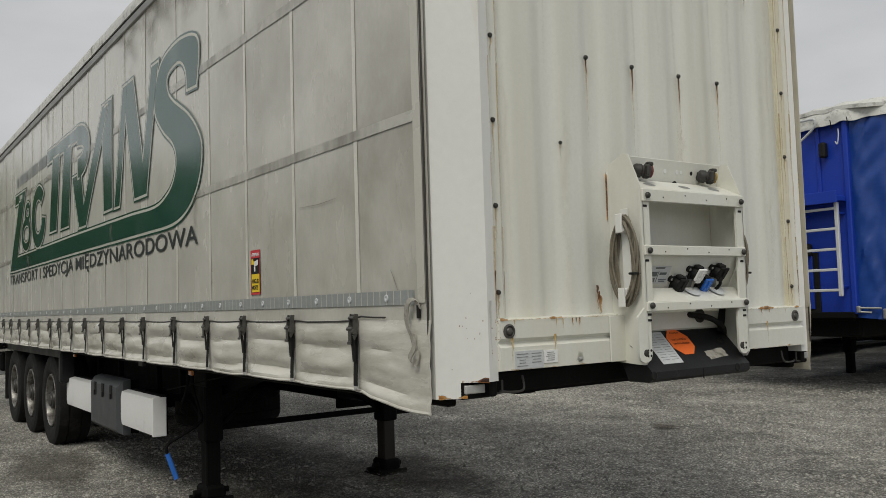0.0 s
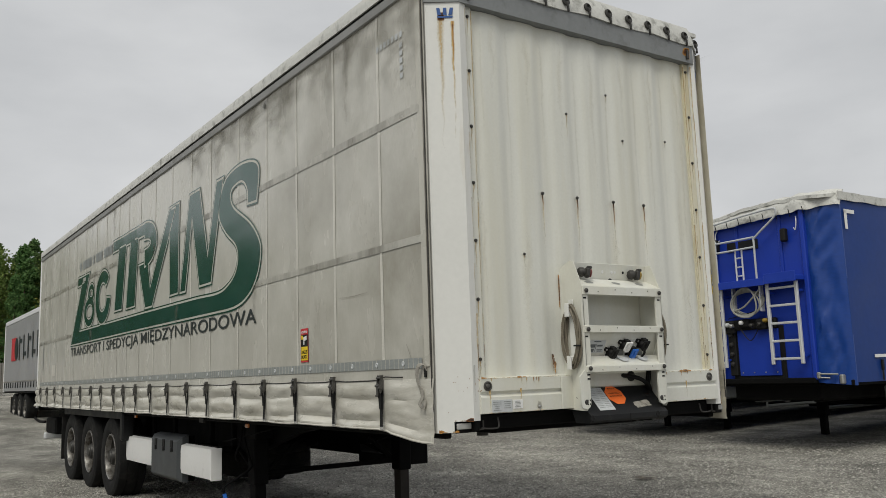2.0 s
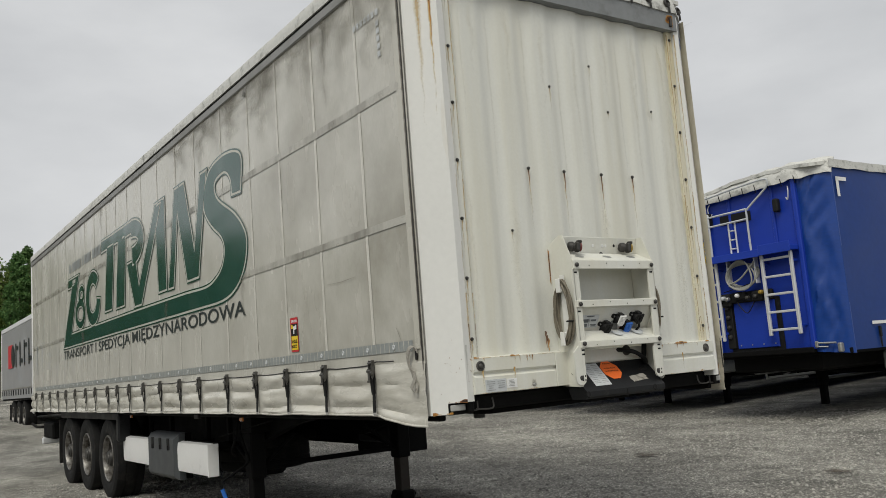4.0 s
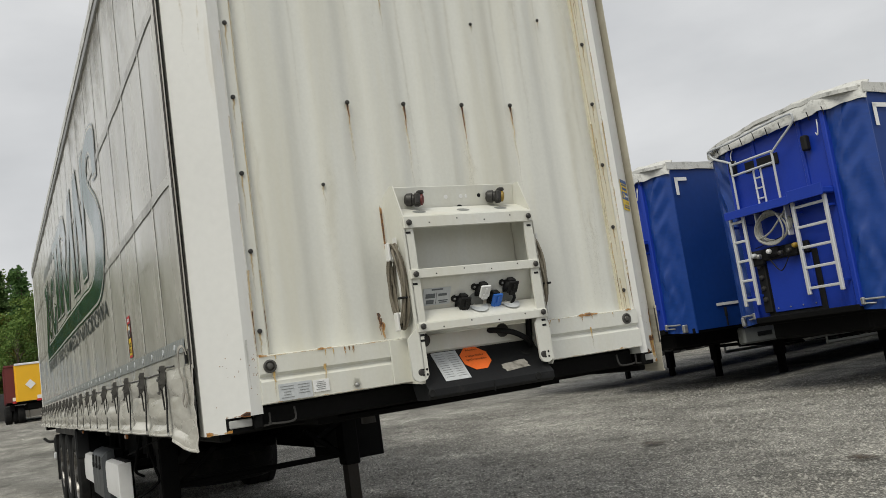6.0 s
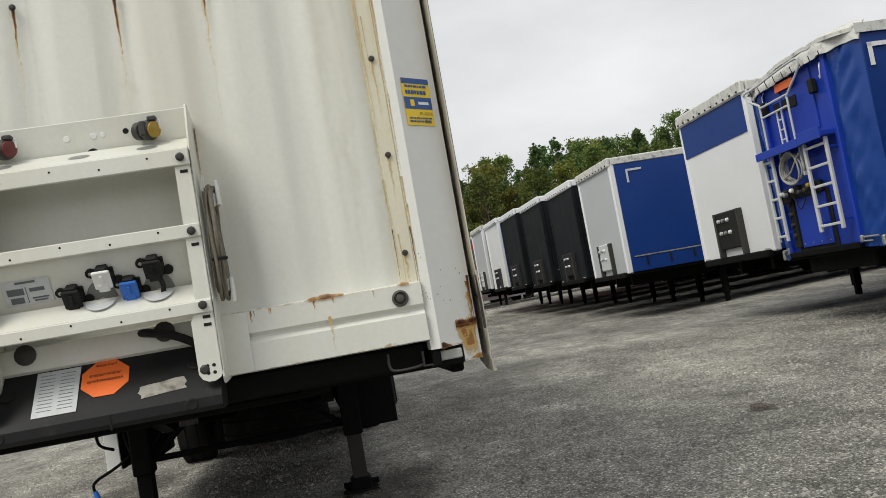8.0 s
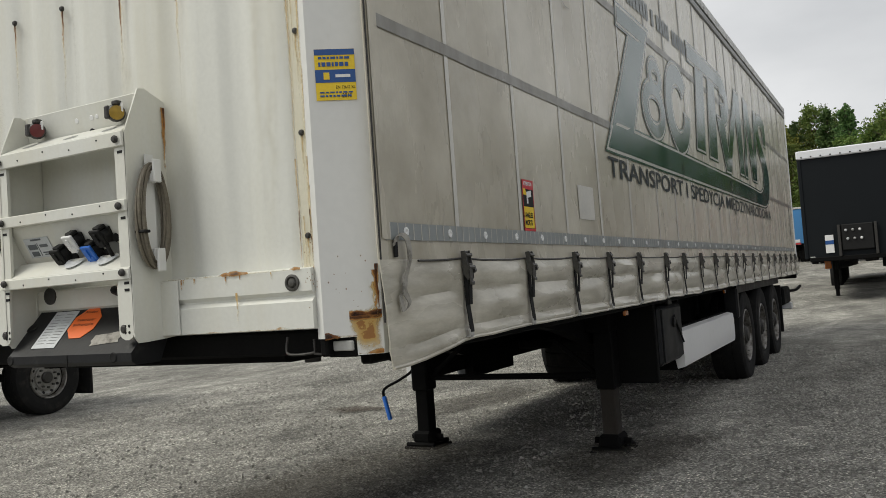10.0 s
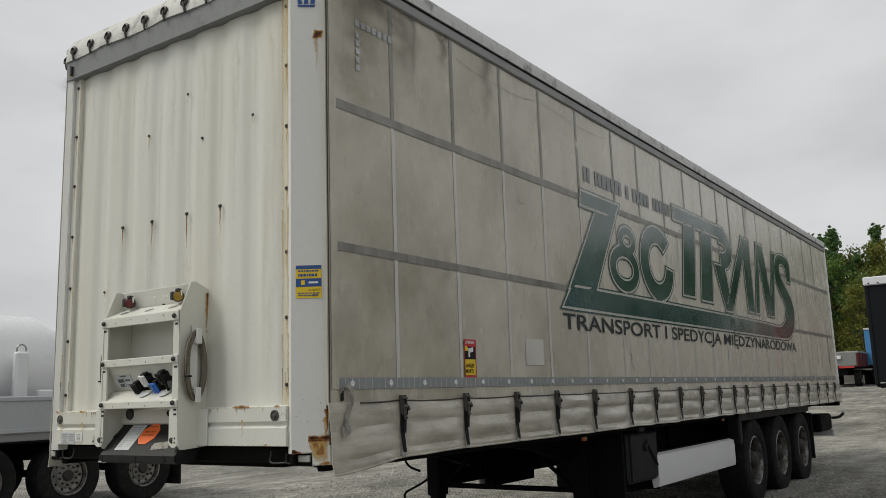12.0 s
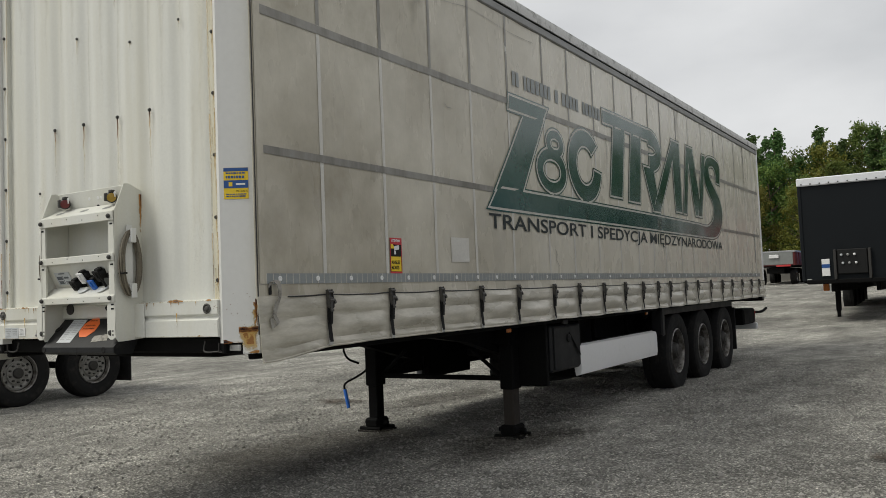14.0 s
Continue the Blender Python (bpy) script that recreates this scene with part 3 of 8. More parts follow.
def streak(parent, m, w, h, mat, seed, name="rust_streak"):
    """A run of rust or dirt that starts at m's origin and fades downwards (m: x to the right, y up on the surface)."""
    rnd = random.Random(seed)
    v, f, val, rows = [], [], [], 9
    for i in range(rows):
        k = i / (rows - 1)
        ww = w * (1 - 0.6 * k) * rnd.uniform(0.8, 1.2) / 2
        dx = rnd.uniform(-0.15, 0.15) * w
        for s, q in ((-1, 0.0), (0, 1.0), (1, 0.0)):
            v.append((dx + s * ww, -h * k, 0))
            val.append(q * (1 - 0.75 * k) * (min(1.0, 0.1 + i / 3) if name == "dirt_run" else 1.0))
    for i in range(rows - 1):
        for j in range(2):
            a = i * 3 + j
            f.append((a, a + 3, a + 4, a + 1))
    me = bpy.data.meshes.new(name)
    me.from_pydata(v, [], f)
    me.materials.append(mat)
    a = me.attributes.new("wear", "FLOAT", "POINT")
    a.data.foreach_set("value", val)
    return part(name, me, mat, parent, at=m)


def face(x, y, z, normal="+x"):
    """A pose on an upright surface: local x to the reader's right, local y up, local z out."""
    out = {"+x": (1, 0, 0), "-x": (-1, 0, 0), "+y": (0, 1, 0), "-y": (0, -1, 0)}[normal]
    o = Vector(out)
    up = Vector((0, 0, 1))
    r = up.cross(o)
    return Matrix(((r.x, up.x, o.x, x), (r.y, up.y, o.y, y), (r.z, up.z, o.z, z), (0, 0, 0, 1)))


# ---- ground ----
def level(x, y):
    """Height of the yard: it rises gently to +y and past the trailer's tail."""
    rise = 0.5 * ((-x - 16) + math.sqrt((-x - 16) ** 2 + 36))
    rise = 0.030 * (rise if rise < 60 else 60 + (rise - 60) * 0.02)
    bank = max(0.0, math.hypot(x, y) - 66) if x < -30 else 0.0
    tilt_ = 0.023 if y > 0 else 0.003
    return tilt_ * max(-25.0, min(25.0, y)) * (1 if abs(y) > 2 else abs(y) / 2) + rise + 0.10 * min(bank, 40)


axis_x = [-2500, -1200, -600, -300, -180, -140] + [-120 + 3 * i for i in range(32)] + [-24 + 0.6 * i for i in range(60)] + [12 + 3 * i for i in range(8)] + [40, 60, 100, 200, 500, 1200, 2500]
axis_y = [-2500, -1200, -500, -250, -140, -100] + [-80 + 4 * i for i in range(16)] + [-16 + 0.6 * i for i in range(60)] + [20 + 4 * i for i in range(16)] + [90, 120, 160, 300, 600, 1200, 2500]
g = Geo().sheet(lambda x, y: (x, y, level(x, y) + 0.012 * noise.noise((x * 0.6, y * 0.6, 0)) * (1 if abs(x) < 40 else 0)), axis_x, axis_y)
ground = part("ground", g, GRAVEL)
tagged(ground, "packed grey gravel yard with loose stones and darker worn patches", "ground", kind="structure")


# ---- the curtain-sided semi-trailer ----
trailer = thing("curtain_trailer", pose(0, 0, 0), "grey curtain-sided semi-trailer with rusty white front wall, on landing legs", "trailer")
HALF, TAIL, TOP, FLOOR = 1.285, -13.6, 3.97, 1.16
CAPS = (0.63, 1.285, 1.92, 2.52, 3.18, 3.92, 4.52, 5.19, 5.85, 6.47, 7.04, 7.55, 8.26, 8.87, 9.59, 10.29, 10.94, 11.66, 12.38, 13.03)


def skirt_edge(x, side):
    """Lower edge of the curtain: straight, sagging at the front corner."""
    e = FLOOR - 0.017 + 0.010 * noise.noise((x * 2.1, side * 7, 1))
    if x > -0.75:
        k = min(1.0, (x + 0.75) / 0.65)
        e -= 0.060 * k * k * (3 - 2 * k)
    return e


def bulge(x, z, side):
    """How far the curtain stands out from its plane."""
    d = 0.004 * noise.noise((x * 1.5, z * 0.7, side * 5)) + 0.0016 * math.sin(x * 9.5 + side) + 0.0014 * noise.noise((x * 5, z * 3.5, side * 9))
    if z < 1.48:
        k = min(1.0, (1.48 - z) / 0.08)
        near = min(abs(x + c) for c in CAPS)
        soft = min(1.0, near / 0.16) * max(0.12, min(1.0, (-x - 0.08) / 0.5))
        e_ = skirt_edge(x, side)
        t = max(0.0, min(1.0, (z - e_) / (1.45 - e_)))
        ph = 1.6 * noise.noise((x * 0.9, 0, side * 3))
        fold = abs(math.cos(3.1416 * (2.2 * t + 0.15) + 0.5 * ph)) ** 0.7
        d += k * (0.036 * soft * fold * (1 - 0.45 * t) + 0.012 * soft * noise.noise((x * 1.8, z * 13, side * 3)) + 0.006 * noise.noise((x * 7, z * 24, side * 2)))
        if t < 0.18:
            d += 0.015 * soft * math.sin(math.pi * t / 0.18)
        if x > -0.7:
            d += 0.004 * (x + 0.7) * k * (1 + 0.8 * math.sin(z * 30))
    return d


def hang(x, z, side, out=0.0):
    return (x, side * (HALF + bulge(x, z, side) + out), z)


def on_curtain(me, side, x0, z0=0.0, out=0.005):
    """Lays a flat mesh (x to the reader's right, y up) on a curtain, its origin at x0, z0."""
    for v in me.vertices:
        x = x0 - v.co.x if side > 0 else x0 + v.co.x
        v.co = hang(x, z0 + v.co.y, side, out)
    return me


def flat(polys):
    """Strips of quads [(lower points, upper points)] as one flat mesh in xy."""
    g = Geo()
    for lo, hi in polys:
        n = len(lo)
        g.add([(x, y, 0) for x, y in lo] + [(x, y, 0) for x, y in hi], [(i, i + 1, n + i + 1, n + i) for i in range(n - 1)])
    return g


def strip(x0, x1, z0, z1, n=None):
    n = n or max(2, int(abs(x1 - x0) / 0.06) + 2)
    xs = [x0 + (x1 - x0) * i / (n - 1) for i in range(n)]
    return [(x, z0) for x in xs], [(x, z1) for x in xs]


def stroke(pts, widths):
    """A curved stroke of varying width as one strip."""
    pts = [Vector((*p, 0)) for p in pts]
    lo, hi = [], []
    for i, p in enumerate(pts):
        t = (pts[min(i + 1, len(pts) - 1)] - pts[max(i - 1, 0)]).normalized()
        nrm = Vector((-t.y, t.x, 0)) * widths[i] / 2
        lo.append(tuple((p - nrm)[:2]))
        hi.append(tuple((p + nrm)[:2]))
    return lo, hi


def smooth_path(pts, k=6):
    """Catmull-Rom through points."""
    out = []
    p = [pts[0]] + list(pts) + [pts[-1]]
    for i in range(1, len(p) - 2):
        for j in range(k):
            t = j / k
            out.append(tuple(0.5 * (2 * b + (c - a) * t + (2 * a - 5 * b + 4 * c - d) * t * t + (3 * b - a - 3 * c + d) * t ** 3) for a, b, c, d in zip(p[i - 1], p[i], p[i + 1], p[i + 2])))
    return out + [tuple(pts[-1])]


def oval(cx, cz, hw, hh, th, n=32, a0=0.0, a1=360.0):
    an = [radians(a0 + (a1 - a0) * i / n) for i in range(n + 1)]
    return ([(cx + (hw - th) * math.cos(a), cz + (hh - th * 0.8) * math.sin(a)) for a in an], [(cx + hw * math.cos(a), cz + hh * math.sin(a)) for a in an])


def quad(x0, x1, z0, x2, x3, z1):
    """A leaning bar: its foot x0 to x1 at z0, its head x2 to x3 at z1."""
    n = 6
    return ([(x0 + (x2 - x0) * i / n, z0 + (z1 - z0) * i / n) for i in range(n + 1)], [(x1 + (x3 - x1) * i / n, z0 + (z1 - z0) * i / n) for i in range(n + 1)])


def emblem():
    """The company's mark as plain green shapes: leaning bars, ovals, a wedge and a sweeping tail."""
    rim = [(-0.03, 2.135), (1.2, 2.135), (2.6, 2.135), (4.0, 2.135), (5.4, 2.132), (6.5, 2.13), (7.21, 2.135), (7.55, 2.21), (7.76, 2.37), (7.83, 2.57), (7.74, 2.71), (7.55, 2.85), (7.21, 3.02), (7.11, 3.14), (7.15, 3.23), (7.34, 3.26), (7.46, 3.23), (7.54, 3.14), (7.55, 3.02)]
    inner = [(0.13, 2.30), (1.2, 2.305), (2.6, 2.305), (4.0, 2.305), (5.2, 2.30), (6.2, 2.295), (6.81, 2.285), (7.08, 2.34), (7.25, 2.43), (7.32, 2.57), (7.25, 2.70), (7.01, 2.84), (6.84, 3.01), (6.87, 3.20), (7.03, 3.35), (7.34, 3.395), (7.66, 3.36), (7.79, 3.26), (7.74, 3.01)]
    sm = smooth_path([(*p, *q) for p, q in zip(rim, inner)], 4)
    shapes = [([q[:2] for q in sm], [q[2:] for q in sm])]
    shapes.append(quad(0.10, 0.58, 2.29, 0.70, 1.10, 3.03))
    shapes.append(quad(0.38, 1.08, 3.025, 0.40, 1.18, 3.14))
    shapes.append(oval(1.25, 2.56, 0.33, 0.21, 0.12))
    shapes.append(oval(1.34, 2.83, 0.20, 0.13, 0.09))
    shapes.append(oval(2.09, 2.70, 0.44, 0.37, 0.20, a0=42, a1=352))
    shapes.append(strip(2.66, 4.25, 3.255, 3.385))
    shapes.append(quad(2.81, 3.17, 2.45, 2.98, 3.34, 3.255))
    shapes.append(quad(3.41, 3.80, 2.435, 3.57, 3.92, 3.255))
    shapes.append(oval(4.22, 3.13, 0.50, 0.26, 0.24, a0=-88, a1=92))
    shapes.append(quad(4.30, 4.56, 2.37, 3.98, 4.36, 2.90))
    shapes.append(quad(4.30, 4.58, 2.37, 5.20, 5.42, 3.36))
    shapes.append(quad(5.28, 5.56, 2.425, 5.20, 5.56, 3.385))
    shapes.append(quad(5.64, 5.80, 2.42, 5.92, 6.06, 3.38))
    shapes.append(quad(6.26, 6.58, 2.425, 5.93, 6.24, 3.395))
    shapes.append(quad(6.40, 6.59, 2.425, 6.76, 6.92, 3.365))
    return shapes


def grown(shape, d):
    """The same strip, wider by d all round."""
    lo, hi = shape
    n = len(lo)
    if math.dist(lo[0], lo[-1]) < 1e-6:
        c = (sum(q[0] for q in lo[:-1]) / (n - 1), sum(q[1] for q in lo[:-1]) / (n - 1))
        def shift(p, k):
            r = math.dist(p, c)
            return (c[0] + (p[0] - c[0]) * (r + k) / r, c[1] + (p[1] - c[1]) * (r + k) / r)
        return [shift(p, -d) for p in lo], [shift(p, d) for p in hi]
    ring = list(lo) + list(hi)[::-1]
    m = len(ring)
    area = sum(ring[i][0] * ring[(i + 1) % m][1] - ring[(i + 1) % m][0] * ring[i][1] for i in range(m))
    w, out = (1 if area > 0 else -1), []
    for i in range(m):
        p, q, r = (Vector(ring[k % m]) for k in (i - 1, i, i + 1))
        e1, e2 = (q - p).normalized(), (r - q).normalized()
        n1, n2 = Vector((e1.y, -e1.x)) * w, Vector((e2.y, -e2.x)) * w
        v = (n1 + n2).normalized()
        out.append(tuple(q + v * d / max(0.45, v.dot(n1))))
    return out[:n], out[n:][::-1]


def name_bars(seed):
    rnd, x, sh = random.Random(seed), 0.48, []
    while x < 2.52:
        w = rnd.uniform(0.05, 0.08)
        if rnd.random() > 0.1:
            sh.append(strip(x, x + w, 3.25, 3.38, 2))
        x += w + 0.018
    return sh


def words(text, size, mat, width, weight):
    """A line of lettering, split at its spaces into one mesh a word."""
    me = lettering(text, size, mat, "lettering", width, weight=weight)
    spans = []
    for q in me.polygons:
        xs = [me.vertices[i].co.x for i in q.vertices]
        spans.append((min(xs), max(xs)))
    cuts, edge = [], None
    for x0, x1 in sorted(spans):
        if edge is not None and x0 - edge > 0.34 * size:
            cuts.append((edge + x0) / 2)
        edge = x1 if edge is None else max(edge, x1)
    out = []
    for k in range(len(cuts) + 1):
        lo, hi = (cuts[k - 1] if k else -1e9), (cuts[k] if k < len(cuts) else 1e9)
        g = Geo()
        for q in me.polygons:
            co = [me.vertices[i].co for i in q.vertices]
            if lo < sum(c.x for c in co) / len(co) < hi:
                g.add([tuple(c) for c in co], [tuple(range(len(co)))])
        out.append(g)
    return out


strap_me = buckle_me = lever_me = hook_me = None


def tension_strap(x, side, tilt):
    """A strap with its over-centre buckle and bottom hook."""
    global strap_me, buckle_me, lever_me, hook_me
    if strap_me is None:
        g = Geo()
        g.sheet(lambda u, v: (u + 0.003 * math.sin(v * 22), 0.010 + 0.006 * math.sin(v * 13), v), [-0.016, 0.016], [-0.312, -0.26, -0.21, -0.16, -0.11, -0.06], (0, 0.004, 0))
        g.sheet(lambda u, v: (u * (1 + 2.2 * (v + 0.20)) - 0.002, 0.022 + 0.05 * (v + 0.12), v), [-0.012, 0.012], [-0.205, -0.185, -0.15, -0.12, -0.09], (0, 0.004, 0))
        strap_me = g.mesh("tension_strap", SIGN_BLACK)
        g = Geo().box((0, 0.012, -0.030), (0.040, 0.010, 0.070), 0.003)
        for u in (-0.021, 0.021):
            g.prism([(-0.002, 0.004), (0.016, 0.006), (0.024, -0.045), (0.027, -0.100), (0.020, -0.110), (0.004, -0.085)], 0.004, Matrix(((0, 0, 1, u - 0.002), (1, 0, 0, 0.006), (0, 1, 0, 0), (0, 0, 0, 1))))
        g.tube([(-0.024, 0.024, -0.012), (0.024, 0.024, -0.012)], 0.008, 8)
        g.tube([(-0.024, 0.034, -0.060), (0.024, 0.034, -0.060)], 0.009, 8)
        g.tube([(-0.034, 0.030, -0.072), (-0.018, 0.030, -0.072)], 0.012, 8)
        buckle_me = g.mesh("buckle", STEEL_WORN)
        lever_me = Geo().box((0.006, 0.034, -0.082), (0.024, 0.006, 0.075), 0.003).box((0.006, 0.038, -0.122), (0.028, 0.010, 0.014), 0.004).mesh("buckle_lever", STEEL_WORN)
        g = Geo().box((0, 0.014, -0.313), (0.034, 0.008, 0.026), 0.003)
        g.box((0, 0.004, -0.328), (0.034, 0.024, 0.006), 0.002)
        hook_me = g.mesh("hook", LAMP_CLEAR)
    m = pose(x, side * (HALF + 0.017), 1.474, 0, tilt + (2 if side < 0 else 0), 0 if side > 0 else 180)
    s = part("tension_strap", strap_me, None, trailer, at=m)
    s["label"] = "black webbing strap with a dark steel buckle"
    part("buckle", buckle_me, None, s)
    part("buckle_lever", lever_me, None, s)
    part("hook", hook_me, None, s)


STEEL_DARK = material("dark_buckle_steel", (0.045, 0.043, 0.040), 0.5, metal=0.4, var=0.3, scale=30, fine=120, bump=0.05)


STEEL_WORN = material("worn_buckle_steel", (0.09, 0.087, 0.08), 0.45, metal=0.5, var=0.3, scale=40, fine=120, bump=0.05)


eyelet_me = Geo().lathe([(0.016, 0), (0.016, 0.004), (0.009, 0.005), (0.004, 0.002)], (0, 0, 0), (0, 1, 0), 10).mesh("eyelet", LABEL_WHITE)
eyelet_dull = eyelet_me.copy()
eyelet_dull.materials[0] = PAPER


def side_curtain(side):
    fwd = 0.03 if side > 0 else 0.0
    xs = [TAIL + 0.04 + (13.52 - 0.03) * i / 260 for i in range(261)]
    ease = lambda x: fwd * min(1.0, max(0.0, (x + 0.7) / 0.6)) ** 2
    zs = [1.435 + (3.885 - 1.435) * i / 36 for i in range(37)]
    g = Geo().sheet(lambda x, z: hang(x + ease(x), z, side), xs, zs, (0, -side * 0.004, 0))
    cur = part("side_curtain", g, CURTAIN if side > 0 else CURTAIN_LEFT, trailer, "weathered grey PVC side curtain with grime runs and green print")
    ts = [i / 24 for i in range(25)]
    g = Geo().sheet(lambda x, t: hang(x + t * ease(x), skirt_edge(x, side) + (1.450 - skirt_edge(x, side)) * t, side, 0.004 + 0.010 * t * min(1.0, max(0.0, (-x - 0.15) / 0.45))), xs, ts, (0, -side * 0.004, 0))
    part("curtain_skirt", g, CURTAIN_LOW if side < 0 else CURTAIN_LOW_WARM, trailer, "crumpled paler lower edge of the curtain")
    # welded hem fold, its shade drawn as a thin dark tube, and bottom piping
    g = Geo().tube([hang(x, 1.452 - 0.05 * min(0.16, min(abs(x + c) for c in CAPS)) + 0.003 * noise.noise((x * 3, 0, side)) + (0.018 if side < 0 and x > -0.6 else 0), side, 0.017) for x in xs[::2] if x < (-0.20 if side > 0 else -0.36)], 0.0042, 6)
    part("hem_cord", g, STEEL_DARK, trailer)
    g = Geo().tube([hang(x, skirt_edge(x, side) + 0.004, side, 0.006) for x in xs[::2]], 0.007, 6)
    part("hem_piping", g, CURTAIN_LOW if side < 0 else CURTAIN_LOW_WARM, trailer)
    rnd = random.Random(5 + side)
    for c in CAPS:
        tension_strap(-c, side, rnd.uniform(-1.5, 1.5))
        part("weld_seam", on_curtain(flat([([(-0.016, 1.52 + 0.235 * q) for q in range(11)], [(0.016, 1.52 + 0.235 * q) for q in range(11)])]).mesh("weld_seam", SEAM), side, -c, 0, 0.003), None, cur)
        if side > 0:
            for z0, z1 in ((3.116, 3.86), (2.308, 3.058), (1.58, 2.256)):
                wd = 0.018 if z0 > 3 else 0.018 + rnd.uniform(0.004, 0.010)
                if rnd.random() < ((1.0 if c < 8 else 0.5) if z0 > 3 else 0.10):
                    part("seam_edge", on_curtain(flat([([(-0.016 if z0 > 3 else 0.018, z0 + (z1 - z0) * q / 5) for q in range(6)], [(wd, z0 + (z1 - z0) * q / 5) for q in range(6)])]).mesh("seam_edge", BAND), side, -c, 0, 0.0034), None, cur)
    for z, h in ((3.087, 0.054), (2.281, 0.047)):
        part("weld_band", on_curtain(flat([strip(-13.45, -0.13, z - h / 2, z + h / 2)]).mesh("weld_band", BAND_PALE), -1, 0, 0, 0.005) if side < 0 else on_curtain(flat([strip(0.07, 13.45, z - h / 2, z + h / 2)]).mesh("weld_band", BAND), 1, 0, 0, 0.005), None, cur)
    part("edge_hem", on_curtain(flat([([(-0.028, 1.52 + 0.235 * q) for q in range(11)], [(0.028, 1.52 + 0.235 * q) for q in range(11)])]).mesh("edge_hem", PATCH if side < 0 else CURTAIN), side, -0.125 + fwd, 0, 0.0052), None, cur)
    part("curtain_pole", Geo().tube([(-0.083 + fwd, side * (HALF + 0.002), 1.24), (-0.083 + fwd, side * (HALF + 0.002), 3.87)], 0.005 if side < 0 else 0.004, 8), STEEL_DARK, trailer, "dark curtain pole")
    if side < 0:
        part("cut_mark", on_curtain(flat([stroke([(-0.345, 1.66), (-0.32, 1.62), (-0.296, 1.575)], [0.003, 0.005, 0.002])]).mesh("cut_mark", BAND), side, 0, 0, 0.0066), None, cur)
        part("cut_mark", on_curtain(flat([stroke([(-1.21, 2.018), (-1.0, 2.012), (-0.81, 2.022)], [0.002, 0.004, 0.002])]).mesh("cut_mark", BAND), side, 0, 0, 0.0066), None, cur)
    else:
        pts = smooth_path([(1.35, 3.735), (1.60, 3.706), (1.90, 3.697), (2.22, 3.706), (2.54, 3.745), (2.87, 3.736), (3.24, 3.718), (3.75, 3.733)], 4)
        part("long_scratch", on_curtain(flat([stroke(pts, [0.0035] * len(pts))]).mesh("long_scratch", BAND), side, 0, 0, 0.0066), None, cur)
        for q in range(3):
            on_curtain(streak(cur, None, 0.16 - 0.03 * q, 0.30 - 0.05 * q, GRIME, 610 + q, "grime_run").data, side, -1.17 - 0.03 * q, 3.86, 0.0096 + 0.0003 * q)
        part("cut_mark", on_curtain(flat([stroke([(4.045, 1.81), (4.075, 1.76), (4.06, 1.70), (4.13, 1.645)], [0.006, 0.016, 0.010, 0.003])]).mesh("cut_mark", BAND), side, 0, 0, 0.0066), None, cur)
        part("cut_mark", on_curtain(flat([stroke([(2.10, 2.885), (2.15, 2.86), (2.225, 2.862)], [0.004, 0.008, 0.003])]).mesh("cut_mark", BAND), side, 0, 0, 0.0066), None, cur)
    # stripe of lashing eyelets
    ZS = 1.548 if side > 0 else 1.543
    a, b = (0.09, 13.3) if side > 0 else (-13.3, -0.18)
    part("eyelet_stripe", on_curtain(flat([strip(a, b, ZS - 0.03, ZS + 0.03)]).mesh("eyelet_stripe", STRIPE), side, 0, 0, 0.0045), None, cur)
    ticks = []
    k = 0.12 if side > 0 else 0.22
    while k < 13.2:
        ticks.append(strip(k - 0.003, k + 0.003, ZS - 0.029, ZS + 0.029, 2))
        k += 0.055
    for lo, hi in ticks:
        q = (lo, hi) if side > 0 else ([(-x, z) for x, z in lo], [(-x, z) for x, z in hi])
        part("stripe_mark", on_curtain(flat([q]).mesh("stripe_mark", PATCH), side, 0, 0, 0.0055), None, cur)
    k = 0.23 if side > 0 else 0.388
    while k < 13:
        part("eyelet", eyelet_me if side > 0 else eyelet_dull, None, cur, at=Matrix.Translation(hang(-k, ZS, side, 0.004)) @ Matrix.Diagonal((1, side, 1, 1)))
        k += 0.3265
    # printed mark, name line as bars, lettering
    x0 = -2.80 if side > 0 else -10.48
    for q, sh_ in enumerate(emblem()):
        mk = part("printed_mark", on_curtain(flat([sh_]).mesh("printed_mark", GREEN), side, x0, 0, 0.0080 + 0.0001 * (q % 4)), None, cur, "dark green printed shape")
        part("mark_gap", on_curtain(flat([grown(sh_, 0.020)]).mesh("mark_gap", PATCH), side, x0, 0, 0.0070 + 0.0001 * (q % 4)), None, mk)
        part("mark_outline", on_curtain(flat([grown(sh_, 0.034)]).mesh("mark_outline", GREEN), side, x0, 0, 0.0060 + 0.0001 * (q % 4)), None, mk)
    for sh_ in name_bars(3):
        part("printed_bar", on_curtain(flat([sh_]).mesh("printed_bar", STRIPE), side, x0, 0, 0.006), None, cur)
    for g in words("TRANSPORT I SPEDYCJA MIĘDZYNARODOWA", 0.180, INK, 7.78, 0.002):
        part("lettering", on_curtain(g.mesh("lettering", INK, False), side, x0 + (0.05 if side > 0 else -0.04), 1.955, 0.006), None, cur, "charcoal block lettering")
    # blind-spot warning sticker
    sx, w, h = (-1.315, 0.145, 0.243) if side > 0 else (-1.86, 0.135, 0.25)
    zb = 1.578 if side > 0 else 1.595
    st = part("warning_sticker", on_curtain(flat([strip(0, w, 0, h, 3)]).mesh("warning_sticker", SIGN_BLACK), side, sx, zb, 0.0045), None, trailer, "yellow blind-spot warning sticker with a red rim")
